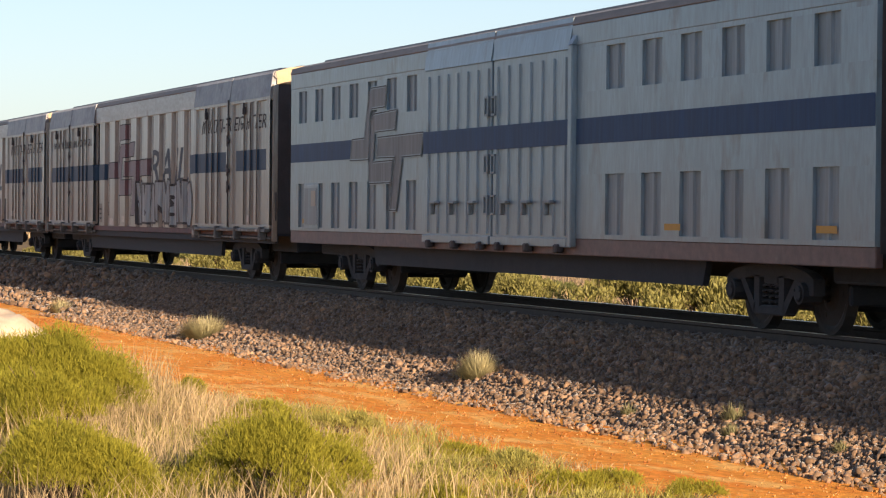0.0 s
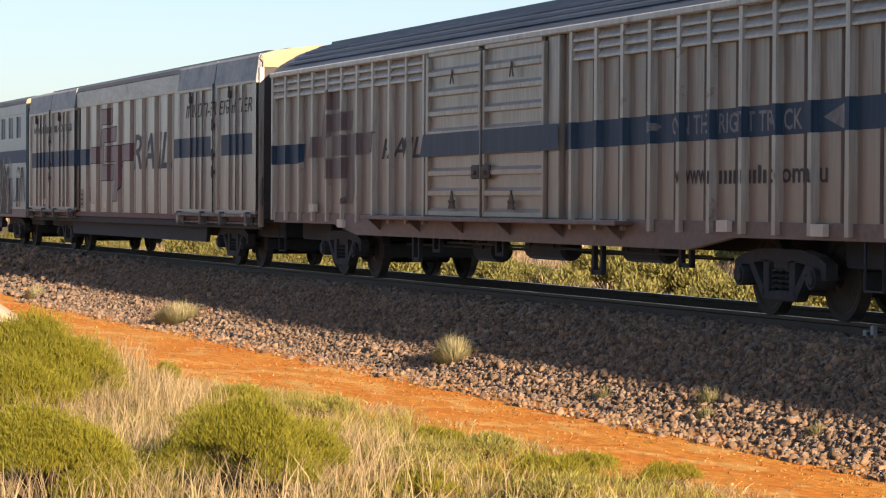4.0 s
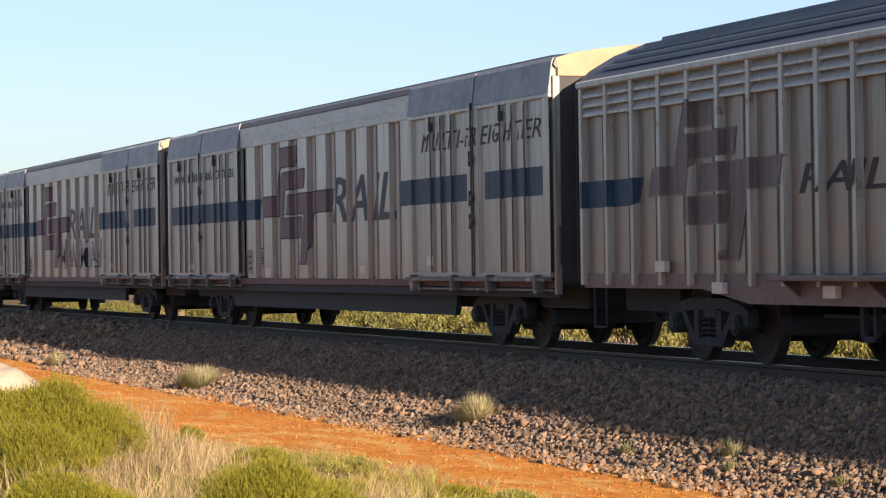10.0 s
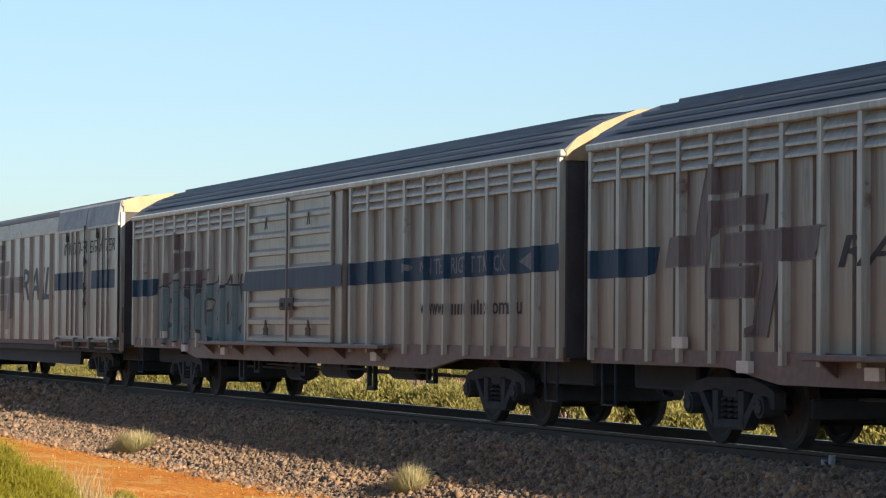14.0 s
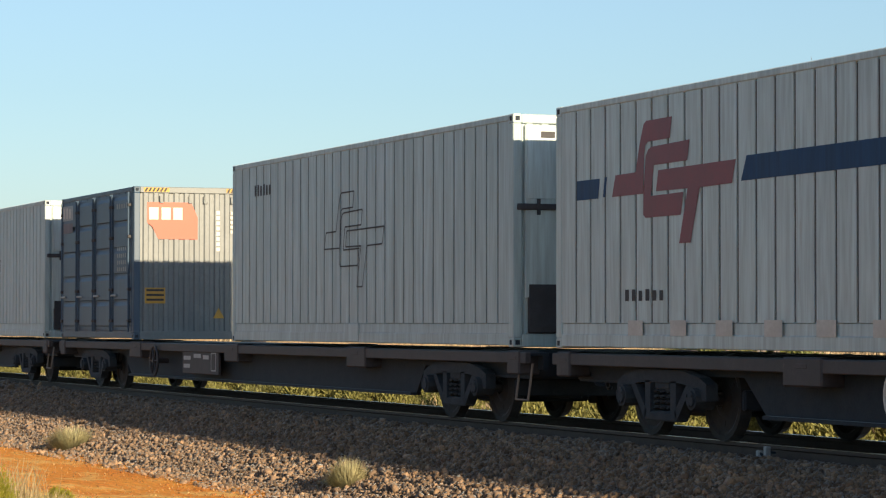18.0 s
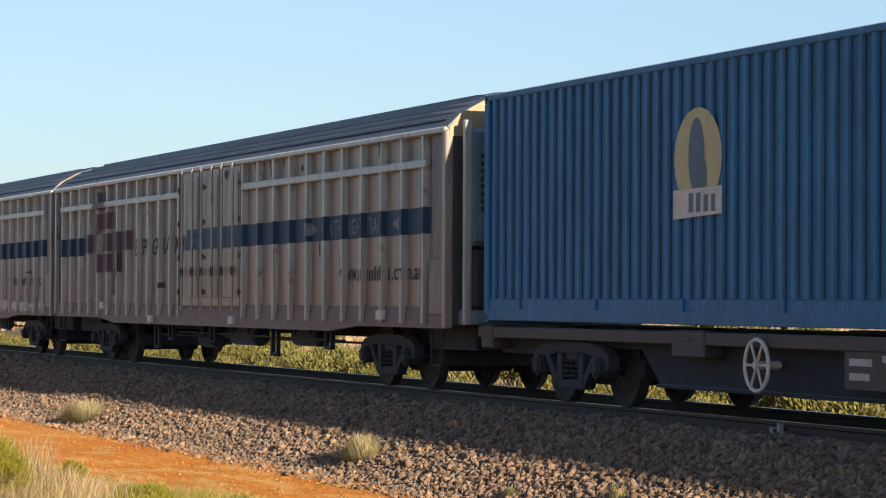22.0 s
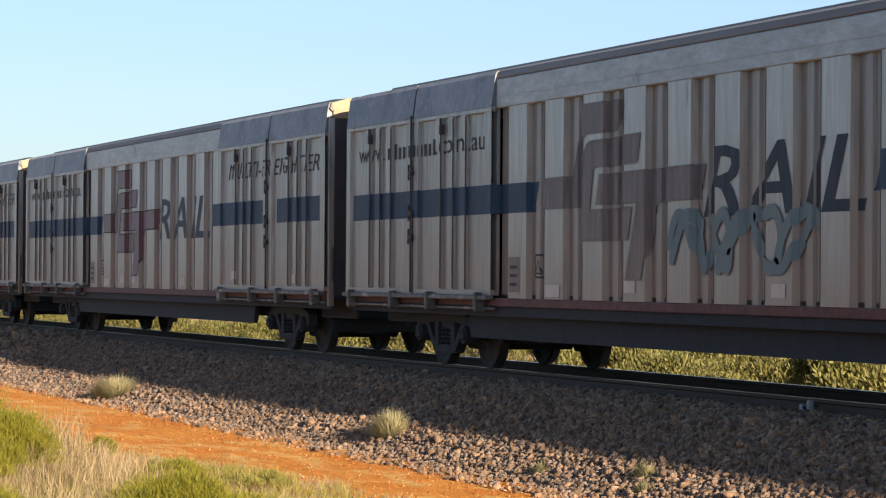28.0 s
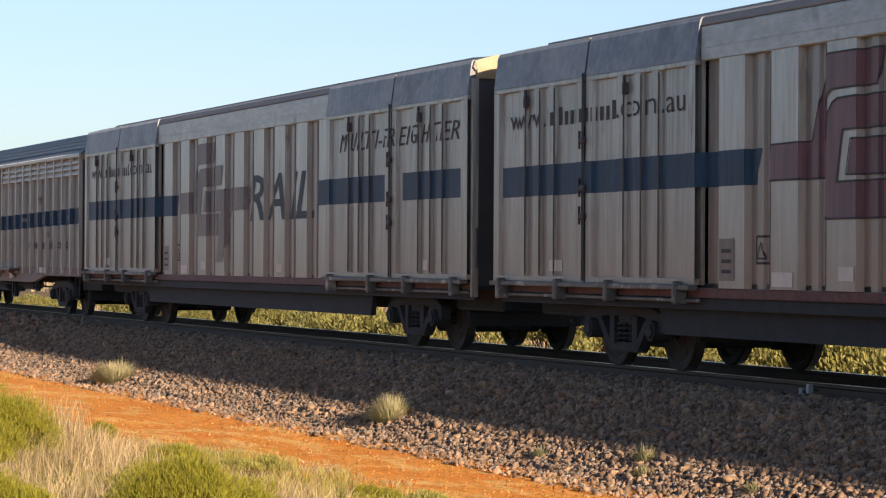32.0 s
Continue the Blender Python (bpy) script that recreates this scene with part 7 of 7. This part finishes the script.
stones("road_pebbles", 3500, -62, -18, -8.2, -3.8, 0.011, lambda y: bank(y) + 0.004, 77, 1.2, PEBBLE, "small pale pebbles strewn over the dirt road")


def track():
    rail = [(-0.036, 0.0), (-0.030, -0.006 + 0.006), (0.036, 0.0), (0.036, -0.035), (0.010, -0.05), (0.010, -0.13), (0.07, -0.15), (0.07, -0.165), (-0.07, -0.165), (-0.07, -0.15), (-0.010, -0.13), (-0.010, -0.05), (-0.036, -0.035)]
    for s in (-1, 1):
        y = s * 0.7525
        b = Build().sweep([(y + a, z) for a, z in rail] + [(y + rail[0][0], rail[0][1])], [-900, -100, 0, 200, 900])
        r = tagged(new("rail", b.mesh("rail", RAILSTEEL)), "rusty steel running rail", "rail", "rails", kind="structure")
        r.location.z = -DROP
        part("running_surface", r, ("tread", s), lambda q: q.box(-900, 900, y - 0.03, y + 0.03, 0.0, 0.003), BRIGHT, "polished running surface")
    sleeper = Build()
    sleeper.prism([(-1.25, -0.40), (1.25, -0.40), (1.25, -0.20), (0.9, -0.165), (-0.9, -0.165), (-1.25, -0.20)], "x", -0.12, 0.12)
    me = sleeper.mesh("sleeper", CONCRETE)
    clip = Build().box(-0.05, 0.05, -0.02, 0.02, -0.165, -0.12, 0.01).mesh("rail_clip", RAILSTEEL)
    for i in range(120):
        ob = new("sleeper", me)
        ob.location = (-74 + i * 0.67, 0, -DROP)
        tagged(ob, "grey concrete sleeper bedded in ballast", "sleeper", "sleepers")
        for s in (-1, 1):
            for q in (-0.09, 0.09):
                c = new("rail_clip", clip)
                c.parent, c.location = ob, (0, s * 0.7525 + q, 0)


CONCRETE = surface("dusty concrete", (0.16, 0.145, 0.13), (0.11, 0.10, 0.09), 3.0, 0.9, bump=0.2)
track()


# ---- plants ----
def raw_mesh(name, verts, faces_n, count, material):
    """A mesh of count pieces with the same small face pattern."""
    me = bpy.data.meshes.new(name)
    verts = np.asarray(verts, np.float32)
    per = verts.shape[1]
    idx = (np.concatenate([np.array(f) for f in faces_n])[None] + per * np.arange(count)[:, None]).reshape(-1)
    sizes = np.tile([len(f) for f in faces_n], count)
    me.vertices.add(count * per)
    me.vertices.foreach_set("co", verts.reshape(-1))
    me.loops.add(len(idx))
    me.loops.foreach_set("vertex_index", idx.astype(np.int32))
    me.polygons.add(len(sizes))
    me.polygons.foreach_set("loop_start", (np.cumsum(sizes) - sizes).astype(np.int32))
    me.update(calc_edges=True)
    me.materials.append(material)
    return me


def unit(v):
    return v / (np.linalg.norm(v, axis=-1, keepdims=True) + 1e-9)


def blades(name, base, height, lean, width, rng, material):
    """Grass blades: a bent tapering strip each."""
    n = len(base)
    a = rng.uniform(0, 2 * np.pi, n)
    side = np.stack([np.cos(a), np.sin(a), np.zeros(n)], 1) * width[:, None] / 2
    b = rng.uniform(0, 2 * np.pi, n)
    bend = np.stack([np.cos(b), np.sin(b), np.zeros(n)], 1) * (height * lean)[:, None]
    up = np.array([0, 0, 1.0])
    mid = base + up * (height * 0.6)[:, None] + bend * 0.35
    tip = base + up * height[:, None] + bend
    v = np.stack([base - side, base + side, mid + side * 0.8, mid - side * 0.8, tip], 1)
    return raw_mesh(name, v, [(0, 1, 2, 3), (3, 2, 4)], n, material)


def leafage(name, centres, outward, length, width, rng, material):
    """Small narrow leaves."""
    n = len(centres)
    d = unit(outward + rng.normal(0, 0.45, (n, 3)))
    s = unit(np.cross(d, rng.normal(size=(n, 3)))) * (width * rng.uniform(0.7, 1.3, n))[:, None]
    d = d * (length * rng.uniform(0.6, 1.4, n))[:, None]
    v = np.stack([centres, centres + d * 0.5 + s, centres + d, centres + d * 0.5 - s], 1)
    return raw_mesh(name, v, [(0, 1, 2, 3)], n, material)


def green(name, c1, c2):
    return island_tone(surface(name, c1, c2, 1.2, 0.7, bump=0, translucent=0.35), 0.5, 1.5)


LEAF_LIME = island_tone(surface("lime green fine leaf", (0.36, 0.34, 0.042), (0.27, 0.268, 0.034), 1.2, 0.8, bump=0, translucent=0.5, gloss=0.1), 0.8, 1.2)
LEAF_DARK = green("dull green leaf", (0.17, 0.18, 0.05), (0.11, 0.13, 0.04))
LEAF_OLIVE = green("olive leaf", (0.36, 0.34, 0.075), (0.24, 0.235, 0.055))
STRAW = green("dry straw", (0.47, 0.38, 0.22), (0.35, 0.275, 0.145))
STRAW_FAR = green("sunlit dry grass", (0.52, 0.405, 0.25), (0.38, 0.285, 0.165))
TWIG = surface("brown twig", (0.13, 0.09, 0.06), (0.09, 0.065, 0.045), 6.0, 0.9, bump=0.1)
DEADWOOD = surface("grey dead wood", (0.19, 0.165, 0.15), (0.12, 0.10, 0.09), 5.0, 0.9, bump=0.2)


def shrub_meshes(rx, ry, h, count, seed, material, leaf=0.048, wide=0.0042, lumps=13):
    rng = np.random.default_rng(seed)
    c = rng.normal(0, 1, (lumps, 3)) * (0.45 * rx, 0.45 * ry, 0.10 * h)
    c[:, 2] = h * rng.uniform(0.35, 0.68, lumps) - 0.25 * h * (c[:, 0] ** 2 / rx ** 2 + c[:, 1] ** 2 / ry ** 2)
    size = rng.uniform(0.28, 0.45, lumps)
    pick = rng.integers(0, lumps, count)
    d = unit(rng.normal(size=(count, 3)))
    d[:, 2] = np.abs(d[:, 2]) * 0.9 - 0.25
    r = rng.uniform(0.25, 1.0, count) ** 0.45 * (1 + 0.25 * rng.normal(size=count) * 0.5)
    p = c[pick] + d * (r * size[pick])[:, None] * np.array([rx * 1.25, ry * 1.25, h * 0.85])
    p[:, 2] = np.maximum(p[:, 2], 0.03 + 0.1 * rng.random(count))
    out = unit(d * (0.55, 0.55, 0.35) + np.array([0, 0, 1.35]))
    fol = leafage("foliage", p, out, leaf, wide, rng, material)
    b = Build()
    rnd = random.Random(seed)
    for i in range(lumps * 3):
        q = c[i % lumps]
        end = (q[0] + rnd.uniform(-0.2, 0.2) * rx, q[1] + rnd.uniform(-0.2, 0.2) * ry, q[2] + rnd.uniform(0, 0.3) * h)
        root = (rnd.uniform(-0.06, 0.06), rnd.uniform(-0.06, 0.06), -0.06)
        mid = tuple((u + w) / 2 + rnd.uniform(-0.05, 0.05) for u, w in zip(root, end))
        b.tube(root, mid, 0.012, 5, 0.008, False).tube(mid, end, 0.008, 5, 0.003, False)
    return fol, b.mesh("stems", TWIG)


def shrub(meshes, x, y, label, turn=0.0, group="shrubs", scale=1.0, z=None):
    t = thing("shrub", label, "shrub", group, x, y, ground_z(x, y) if z is None else z)
    t.rotation_euler.z = turn
    t.scale = (scale, scale, scale)
    for name, me in zip(("foliage", "stem_cluster"), meshes):
        o = new(name, me)
        o.parent = t
    return t


LIME = "lime-green fine-leaved shrub in dry grass"
shrub(shrub_meshes(0.95, 0.78, 1.16, 84000, 61, LEAF_LIME, 0.052, 0.0032, 20), -26.6, -9.62, LIME, group="shrubs by the dirt road")
shrub(shrub_meshes(0.76, 0.64, 1.04, 58000, 62, LEAF_LIME, 0.052, 0.0032, 20), -27.3, -10.15, LIME, group="shrubs by the dirt road")
shrub(shrub_meshes(0.60, 0.52, 0.82, 60000, 63, LEAF_LIME, 0.044, 0.0028, 20), -18.9, -10.93, LIME, group="shrubs by the dirt road")
shrub(shrub_meshes(0.62, 0.52, 0.84, 62000, 64, LEAF_LIME, 0.044, 0.0028, 20), -18.6, -9.50, LIME, group="shrubs by the dirt road")
shrub(shrub_meshes(0.17, 0.16, 0.34, 4000, 65, LEAF_LIME, 0.04), -31.4, -7.25, "small lime-green shrub beside dry grass", group="shrubs by the dirt road")
shrub(shrub_meshes(0.26, 0.24, 0.40, 7000, 66, LEAF_OLIVE, 0.04), -19.3, -10.25, "low olive shrub in dry grass", group="shrubs by the dirt road")
shrub(shrub_meshes(0.6, 0.5, 0.85, 40000, 67, LEAF_LIME, 0.05, 0.0032, 18), -25.0, -9.95, LIME, group="shrubs by the dirt road")
for i, (x, y, s) in enumerate(((-20.5, -6.35, 0.7), (-21.6, -6.75, 0.75), (-23.0, -6.7, 0.6), (-26.2, -6.9, 0.8), (-27.0, -7.4, 0.9), (-28.2, -7.3, 0.7), (-19.4, -6.1, 0.6), (-24.2, -8.55, 0.75), (-22.6, -8.0, 0.9), (-20.6, -7.6, 0.8), (-19.6, -7.05, 0.9), (-21.8, -8.9, 1.0), (-18.6, -8.3, 0.8), (-17.8, -7.6, 0.9))):
    shrub(shrub_meshes(0.42, 0.40, 0.34, 3600, 70 + i, LEAF_OLIVE if i % 2 else LEAF_LIME, 0.06, 0.004, 9), x, y, "low straggling green scrub by the dirt", i, "low scrub", s)

def tussock(x, y, z, r, h, n, seed, label, tone=None):
    rng = np.random.default_rng(seed)
    a, q = rng.uniform(0, 2 * np.pi, n), np.sqrt(rng.random(n)) * r * 0.5
    base = np.stack([q * np.cos(a), q * np.sin(a), np.full(n, -0.03)], 1)
    d = np.stack([np.cos(a), np.sin(a), np.zeros(n)], 1)
    out = rng.uniform(0.0, 1.0, n) ** 0.8
    hh = h * rng.uniform(0.55, 1.1, n) * (1 - 0.75 * out ** 2)
    tip = base + d * (r * out)[:, None] + rng.normal(0, 0.03, (n, 3)) + np.array([0, 0, 1.0]) * hh[:, None]
    side = np.stack([-np.sin(a), np.cos(a), np.zeros(n)], 1) * 0.0035
    mid = (base + tip) / 2 + np.array([0, 0, 0.12]) * hh[:, None]
    me = raw_mesh("blades", np.stack([base - side, base + side, mid + side, mid - side, tip], 1), [(0, 1, 2, 3), (3, 2, 4)], n, tone or TUFT)
    t = thing("grass_tussock", label, "grass tuft", "tussocks along the ballast", x, y, z)
    o = new("tuft", me)
    o.parent = t


WISP = green("grey-green wisp", (0.27, 0.26, 0.13), (0.20, 0.20, 0.10))
TUFT = green("pale green-yellow tussock", (0.46, 0.42, 0.24), (0.35, 0.33, 0.18))
tussock(-33.2, -3.13, -0.83, 0.30, 0.36, 2200, 91, "pale yellow-green grass tussock at the ballast foot")
tussock(-47.2, -3.40, -0.93, 0.50, 0.40, 2600, 92, "pale yellow-green grass tussock at the ballast foot")
for x, y, z, r, h, k in ((-24.9, -3.35, -0.90, 0.12, 0.14, 93), (-25.4, -3.1, -0.80, 0.16, 0.20, 80), (-27.6, -3.35, -0.88, 0.10, 0.12, 95), (-22.6, -3.3, -0.87, 0.10, 0.12, 96)):
    tussock(x, y, z, r, h, 260, k, "small grey-green wisp of grass on the ballast", WISP)
tussock(-60.5, -3.5, -0.97, 0.3, 0.35, 800, 94, "pale grass tussock at the ballast foot")


def scatter(n, x0, x1, y0, y1, seed, keep, patch=0.4, power=1.0):
    """Random ground places, thicker in patches."""
    rng = np.random.default_rng(seed)
    x = x1 - (x1 - x0) * rng.random(n * 3) ** power
    y = rng.uniform(y0, y1, n * 3)
    ok = [i for i in range(n * 3) if keep(x[i], y[i]) and noise.noise((x[i] * patch, y[i] * patch, seed)) + rng.uniform(-0.5, 0.35) > -0.1][:n]
    return np.array([(x[i], y[i], ground_z(float(x[i]), float(y[i])) - 0.02) for i in ok]), rng


def meadow_edge(x, y):
    """The dry grass ends along the dirt road."""
    return y < -6.2 - 0.2 * math.sin(x * 0.5) - 0.11 * max(0.0, -26 - x) + 0.5 * noise.noise((x * 0.7, y * 0.3, 2.0))


base, rng = scatter(15000, -34, -16.5, -12.6, -6.3, 101, lambda x, y: meadow_edge(x, y) and y < -7.3, 0.6, 1.0)
n = len(base)
tagged(new("dry_grass", blades("dry_grass", base, rng.uniform(0.12, 0.52, n) * (0.55 + 0.45 * np.clip((-7.0 - base[:, 1]) / 1.5, 0, 1)), rng.uniform(0.1, 0.7, n), rng.uniform(0.005, 0.010, n), rng, STRAW)), "tall bleached dry grass", "grass", kind="stuff")
base, rng = scatter(30000, -40, -15.5, -10.5, -5.6, 102, meadow_edge, 0.9)
n = len(base)
tagged(new("short_grass", blades("short_grass", base, rng.uniform(0.05, 0.24, n), rng.uniform(0.2, 0.8, n), rng.uniform(0.005, 0.010, n), rng, LEAF_OLIVE)), "short green and straw grass on the dirt", "grass", kind="stuff")
base, rng = scatter(20000, -42, -16.5, -8.6, -5.3, 106, lambda x, y: meadow_edge(x, y - 0.55), 1.1)
n = len(base)
tagged(new("dry_stubble", blades("dry_stubble", base, rng.uniform(0.03, 0.12, n), rng.uniform(0.4, 1.4, n), rng.uniform(0.005, 0.010, n), rng, STRAW)), "short bleached stubble along the dirt road", "grass", kind="stuff")
base, rng = scatter(2600, -32, -26.0, -9.6, -7.6, 103, lambda x, y: True, 0.2)
n = len(base)
tagged(new("tall_straw", blades("tall_straw", base, rng.uniform(0.35, 0.72, n), rng.uniform(0.05, 0.4, n), rng.uniform(0.006, 0.011, n), rng, STRAW)), "tall pale straw stalks between the shrubs", "grass", kind="stuff")
base, rng = scatter(24000, -125, -26, 4.6, 26, 104, lambda x, y: noise.noise((x * 0.35, y * 0.5, 9.0)) > -0.12, 0.5, 1.3)
n = len(base)
tagged(new("field_grass", blades("field_grass", base, rng.uniform(0.15, 0.6, n), rng.uniform(0.1, 0.7, n), rng.uniform(0.010, 0.022, n), rng, STRAW_FAR)), "sunlit dry grass beyond the railway", "grass", kind="stuff")
base, rng = scatter(16000, -320, -60, 20, 70, 105, lambda x, y: True, 0.1, 1.2)
n = len(base)
tagged(new("field_grass", blades("field_grass", base, rng.uniform(0.4, 1.0, n), rng.uniform(0.1, 0.6, n), rng.uniform(0.06, 0.12, n), rng, STRAW_FAR)), "distant dry grass plain", "grass", kind="stuff")

LEAF_FIELD = green("field shrub leaf", (0.25, 0.24, 0.065), (0.165, 0.165, 0.05))
FIELD = [shrub_meshes(0.75, 0.7, 0.95, 5200, 110, LEAF_FIELD, 0.10, 0.016), shrub_meshes(0.9, 0.8, 1.15, 5600, 111, LEAF_FIELD, 0.11, 0.017), shrub_meshes(0.65, 0.65, 0.8, 4200, 112, LEAF_DARK, 0.09, 0.015), shrub_meshes(0.8, 0.75, 0.9, 4800, 113, LEAF_FIELD, 0.10, 0.016)]
rnd = random.Random(12)
TONE = ("lime-green rounded shrub in a dry field", "olive shrub in a dry field", "dull green shrub in a dry field", "yellow-green shrub in a dry field")
for i in range(120):
    x = -28 - 95 * rnd.random() ** 1.5
    y = rnd.uniform(5.6, 10.0) if i % 3 else rnd.uniform(9, 24)
    k = rnd.choice((0, 0, 1, 1, 2, 3))
    shrub(FIELD[k], x, y, TONE[k], rnd.uniform(0, 6), "shrubs in the field", rnd.uniform(0.6, 1.25))


def branchy(b, p, d, length, r, level, rnd, leaves, spread=0.55):
    """A limb with side limbs; its ends are kept for leaves."""
    p, d = Vector(p), Vector(d).normalized()
    steps = 4
    for i in range(steps):
        q = p + d * (length / steps)
        b.tube(p, q, r * (1 - i / steps * 0.45), 6, r * (1 - (i + 1) / steps * 0.45), False)
        p = q
        d = (d + Vector([rnd.uniform(-0.22, 0.22) for _ in range(3)]) + Vector((0, 0, 0.06))).normalized()
        if level > 0 and i >= 1:
            side = (d + Vector([rnd.uniform(-1, 1) for _ in range(3)]) * spread * 1.4 + Vector((0, 0, 0.15))).normalized()
            branchy(b, p, side, length * rnd.uniform(0.45, 0.7), r * 0.5, level - 1, rnd, leaves, spread)
    if level <= 1:
        leaves.append(p)


def tree(x, y, h, seed, dead=False, label="", material=None):
    rnd = random.Random(seed)
    b, tips = Build(), []
    for i in range(4 if dead else 3):
        a = rnd.uniform(0, 6.28)
        branchy(b, (0, 0, -0.1), (math.cos(a) * 0.5, math.sin(a) * 0.5, 1), h * rnd.uniform(0.5, 0.72), 0.05 if dead else 0.09, 3, rnd, tips)
    t = thing("bare_tree" if dead else "tree", label, "tree", "trees beyond the railway", x, y, ground_z(x, y))
    tr = new("trunk", b.mesh("trunk", DEADWOOD if dead else TWIG))
    tr.parent = t
    if not dead:
        rng = np.random.default_rng(seed)
        pts = np.array([p[:] for p in tips])
        n = 20000
        pick = rng.integers(0, len(pts), n)
        c = pts[pick] + rng.normal(0, 0.26, (n, 3)) * h / 4
        c[:, 2] = np.maximum(c[:, 2], 0.15)
        o = new("crown", leafage("crown", c, np.tile([0, 0, 0.3], (n, 1)) + rng.normal(0, 0.6, (n, 3)), 0.11, 0.02, rng, material or LEAF_DARK))
        o.parent = t
    return t


tree(-60.6, 16.3, 7.2, 131, True, "leafless dark grey tree with spreading limbs")
tree(-57.8, 15.2, 6.6, 135, True, "leafless dark grey tree with spreading limbs")
for i, (x, y, h, m) in enumerate(((-66.5, 20.5, 2.6, LEAF_DARK), (-70.5, 21.0, 2.4, LEAF_OLIVE))):
    tree(x, y, h, 140 + i, False, "small dull green tree with a loose crown", m)

THICKET = [shrub_meshes(1.9, 1.5, 2.5, 15000, 150, LEAF_DARK, 0.15, 0.035, 14), shrub_meshes(1.7, 1.5, 2.1, 13000, 151, LEAF_OLIVE, 0.15, 0.032, 14)]
for i, (x, y) in enumerate(((-58.5, 15.2), (-60.8, 15.6), (-63.2, 16.6), (-59.5, 17.4), (-62.0, 18.2), (-65.5, 18.0), (-57.0, 16.2))):
    shrub(THICKET[i % 2], x, y, "large dense green bush under the trees", i * 1.3, "bushes under the trees", 0.62 + 0.1 * (i % 3))

# ---- odds and ends by the line ----
MARL = surface("pale marl", (0.62, 0.54, 0.42), (0.52, 0.44, 0.33), 4.0, 0.95, bump=0.4)


def mound(b):
    n, m = 26, 12
    for i in range(n):
        for j in range(m):
            a, r = 2 * math.pi * i / n, j / (m - 1)
            k = 1 + 0.18 * noise.noise((math.cos(a) * 2, math.sin(a) * 2, 5))
            b.v.append((1.5 * r * k * math.cos(a), 1.2 * r * k * math.sin(a), 0.62 * (1 - r * r) * (1 + 0.35 * noise.noise((r * math.cos(a) * 3, r * math.sin(a) * 3, 1))) - 0.06))
    b.f += [(i * m + j, ((i + 1) % n) * m + j, ((i + 1) % n) * m + j + 1, i * m + j + 1) for i in range(n) for j in range(m - 1)]


heap = new("marl_heap", (lambda q: (mound(q), q.mesh("marl_heap", MARL, True))[1])(Build()))
heap.location = (-47.5, -7.15, ground_z(-47.5, -7.15))
tagged(heap, "low heap of pale marl beside the dirt road", "heap")

post = thing("marker_post", "short white marker post beyond the track", "post", x=-104.4, y=6.0, z=-0.95)
part("shaft", post, "post shaft", lambda b: b.box(-0.07, 0.07, -0.07, 0.07, -0.1, 1.05, 0.015), OFFWHITE)
part("cap", post, "post cap", lambda b: b.box(-0.085, 0.085, -0.085, 0.085, 1.05, 1.10, 0.02), OFFWHITE)

bond = thing("rail_bond", "pale cable bond clamped beside the rail", "rail fitting", x=-26.07, y=-0.95, z=-0.20)
part("clamp", bond, "bond clamp", lambda b: (b.box(-0.03, 0.03, -0.03, 0.03, -0.03, 0.12, 0.008), b.box(-0.20, -0.14, -0.03, 0.03, -0.03, 0.07, 0.008)) and None, PALE_PATCH, "two pale clamp studs")
part("cable", bond, "bond cable", lambda b: b.pipe([(-0.17, 0, 0.05), (-0.08, 0.0, 0.01), (0, 0, 0.06), (0.02, 0.09, 0.05)], 0.014, 6), GRIME)


# ---- what moves: the train gathers speed; its wheels turn ----
LAG = [(0, 0.0), (25.0, 0.0), (25.5, -0.73), (26.0, -0.77), (26.5, -2.1), (28.5, -0.67), (40, -0.67)]


def run(t):
    lag = 0.0
    for (ta, a), (tb, b) in zip(LAG, LAG[1:]):
        if ta <= t <= tb:
            lag = a + (b - a) * (t - ta) / (tb - ta)
    return 18.2736 * t + 0.024685 * t * t + lag


def motions():
    times = [0.0, 1.0, 2.0] + [float(t) for t in range(4, 24, 2)] + [24.0, 24.5, 25.0, 25.5, 26.0, 26.5, 27.0, 27.5, 28.0, 28.5, 29.0, 30.0, 31.0, 32.0]
    for ob, at in TRAIN:
        walk(ob, [(t, pose(at.x + run(t), at.y, at.z)) for t in times])
    for wheel in SPINNERS:
        home = wheel.location.copy()
        x0 = wheel.parent.parent.location.x
        for ob, at in TRAIN:
            if ob is wheel.parent.parent:
                x0 = at.x
        x0 += wheel.parent.location.x + home.x

        def turned(t):
            return Matrix.Translation(home) @ Matrix.Rotation((run(t)) / AXLE_R, 4, "Y")
        shown = [k for k in range(0, 961) if -62 < x0 + run(k / 30) < -8]
        if not shown:
            continue
        rows = [(k / 30, turned(k / 30)) for k in shown]
        if shown[0] > 0:
            rows.insert(0, (0.0, rows[0][1]))
        if shown[-1] < 960:
            rows.append((32.0, rows[-1][1]))
        walk(wheel, rows)


motions()
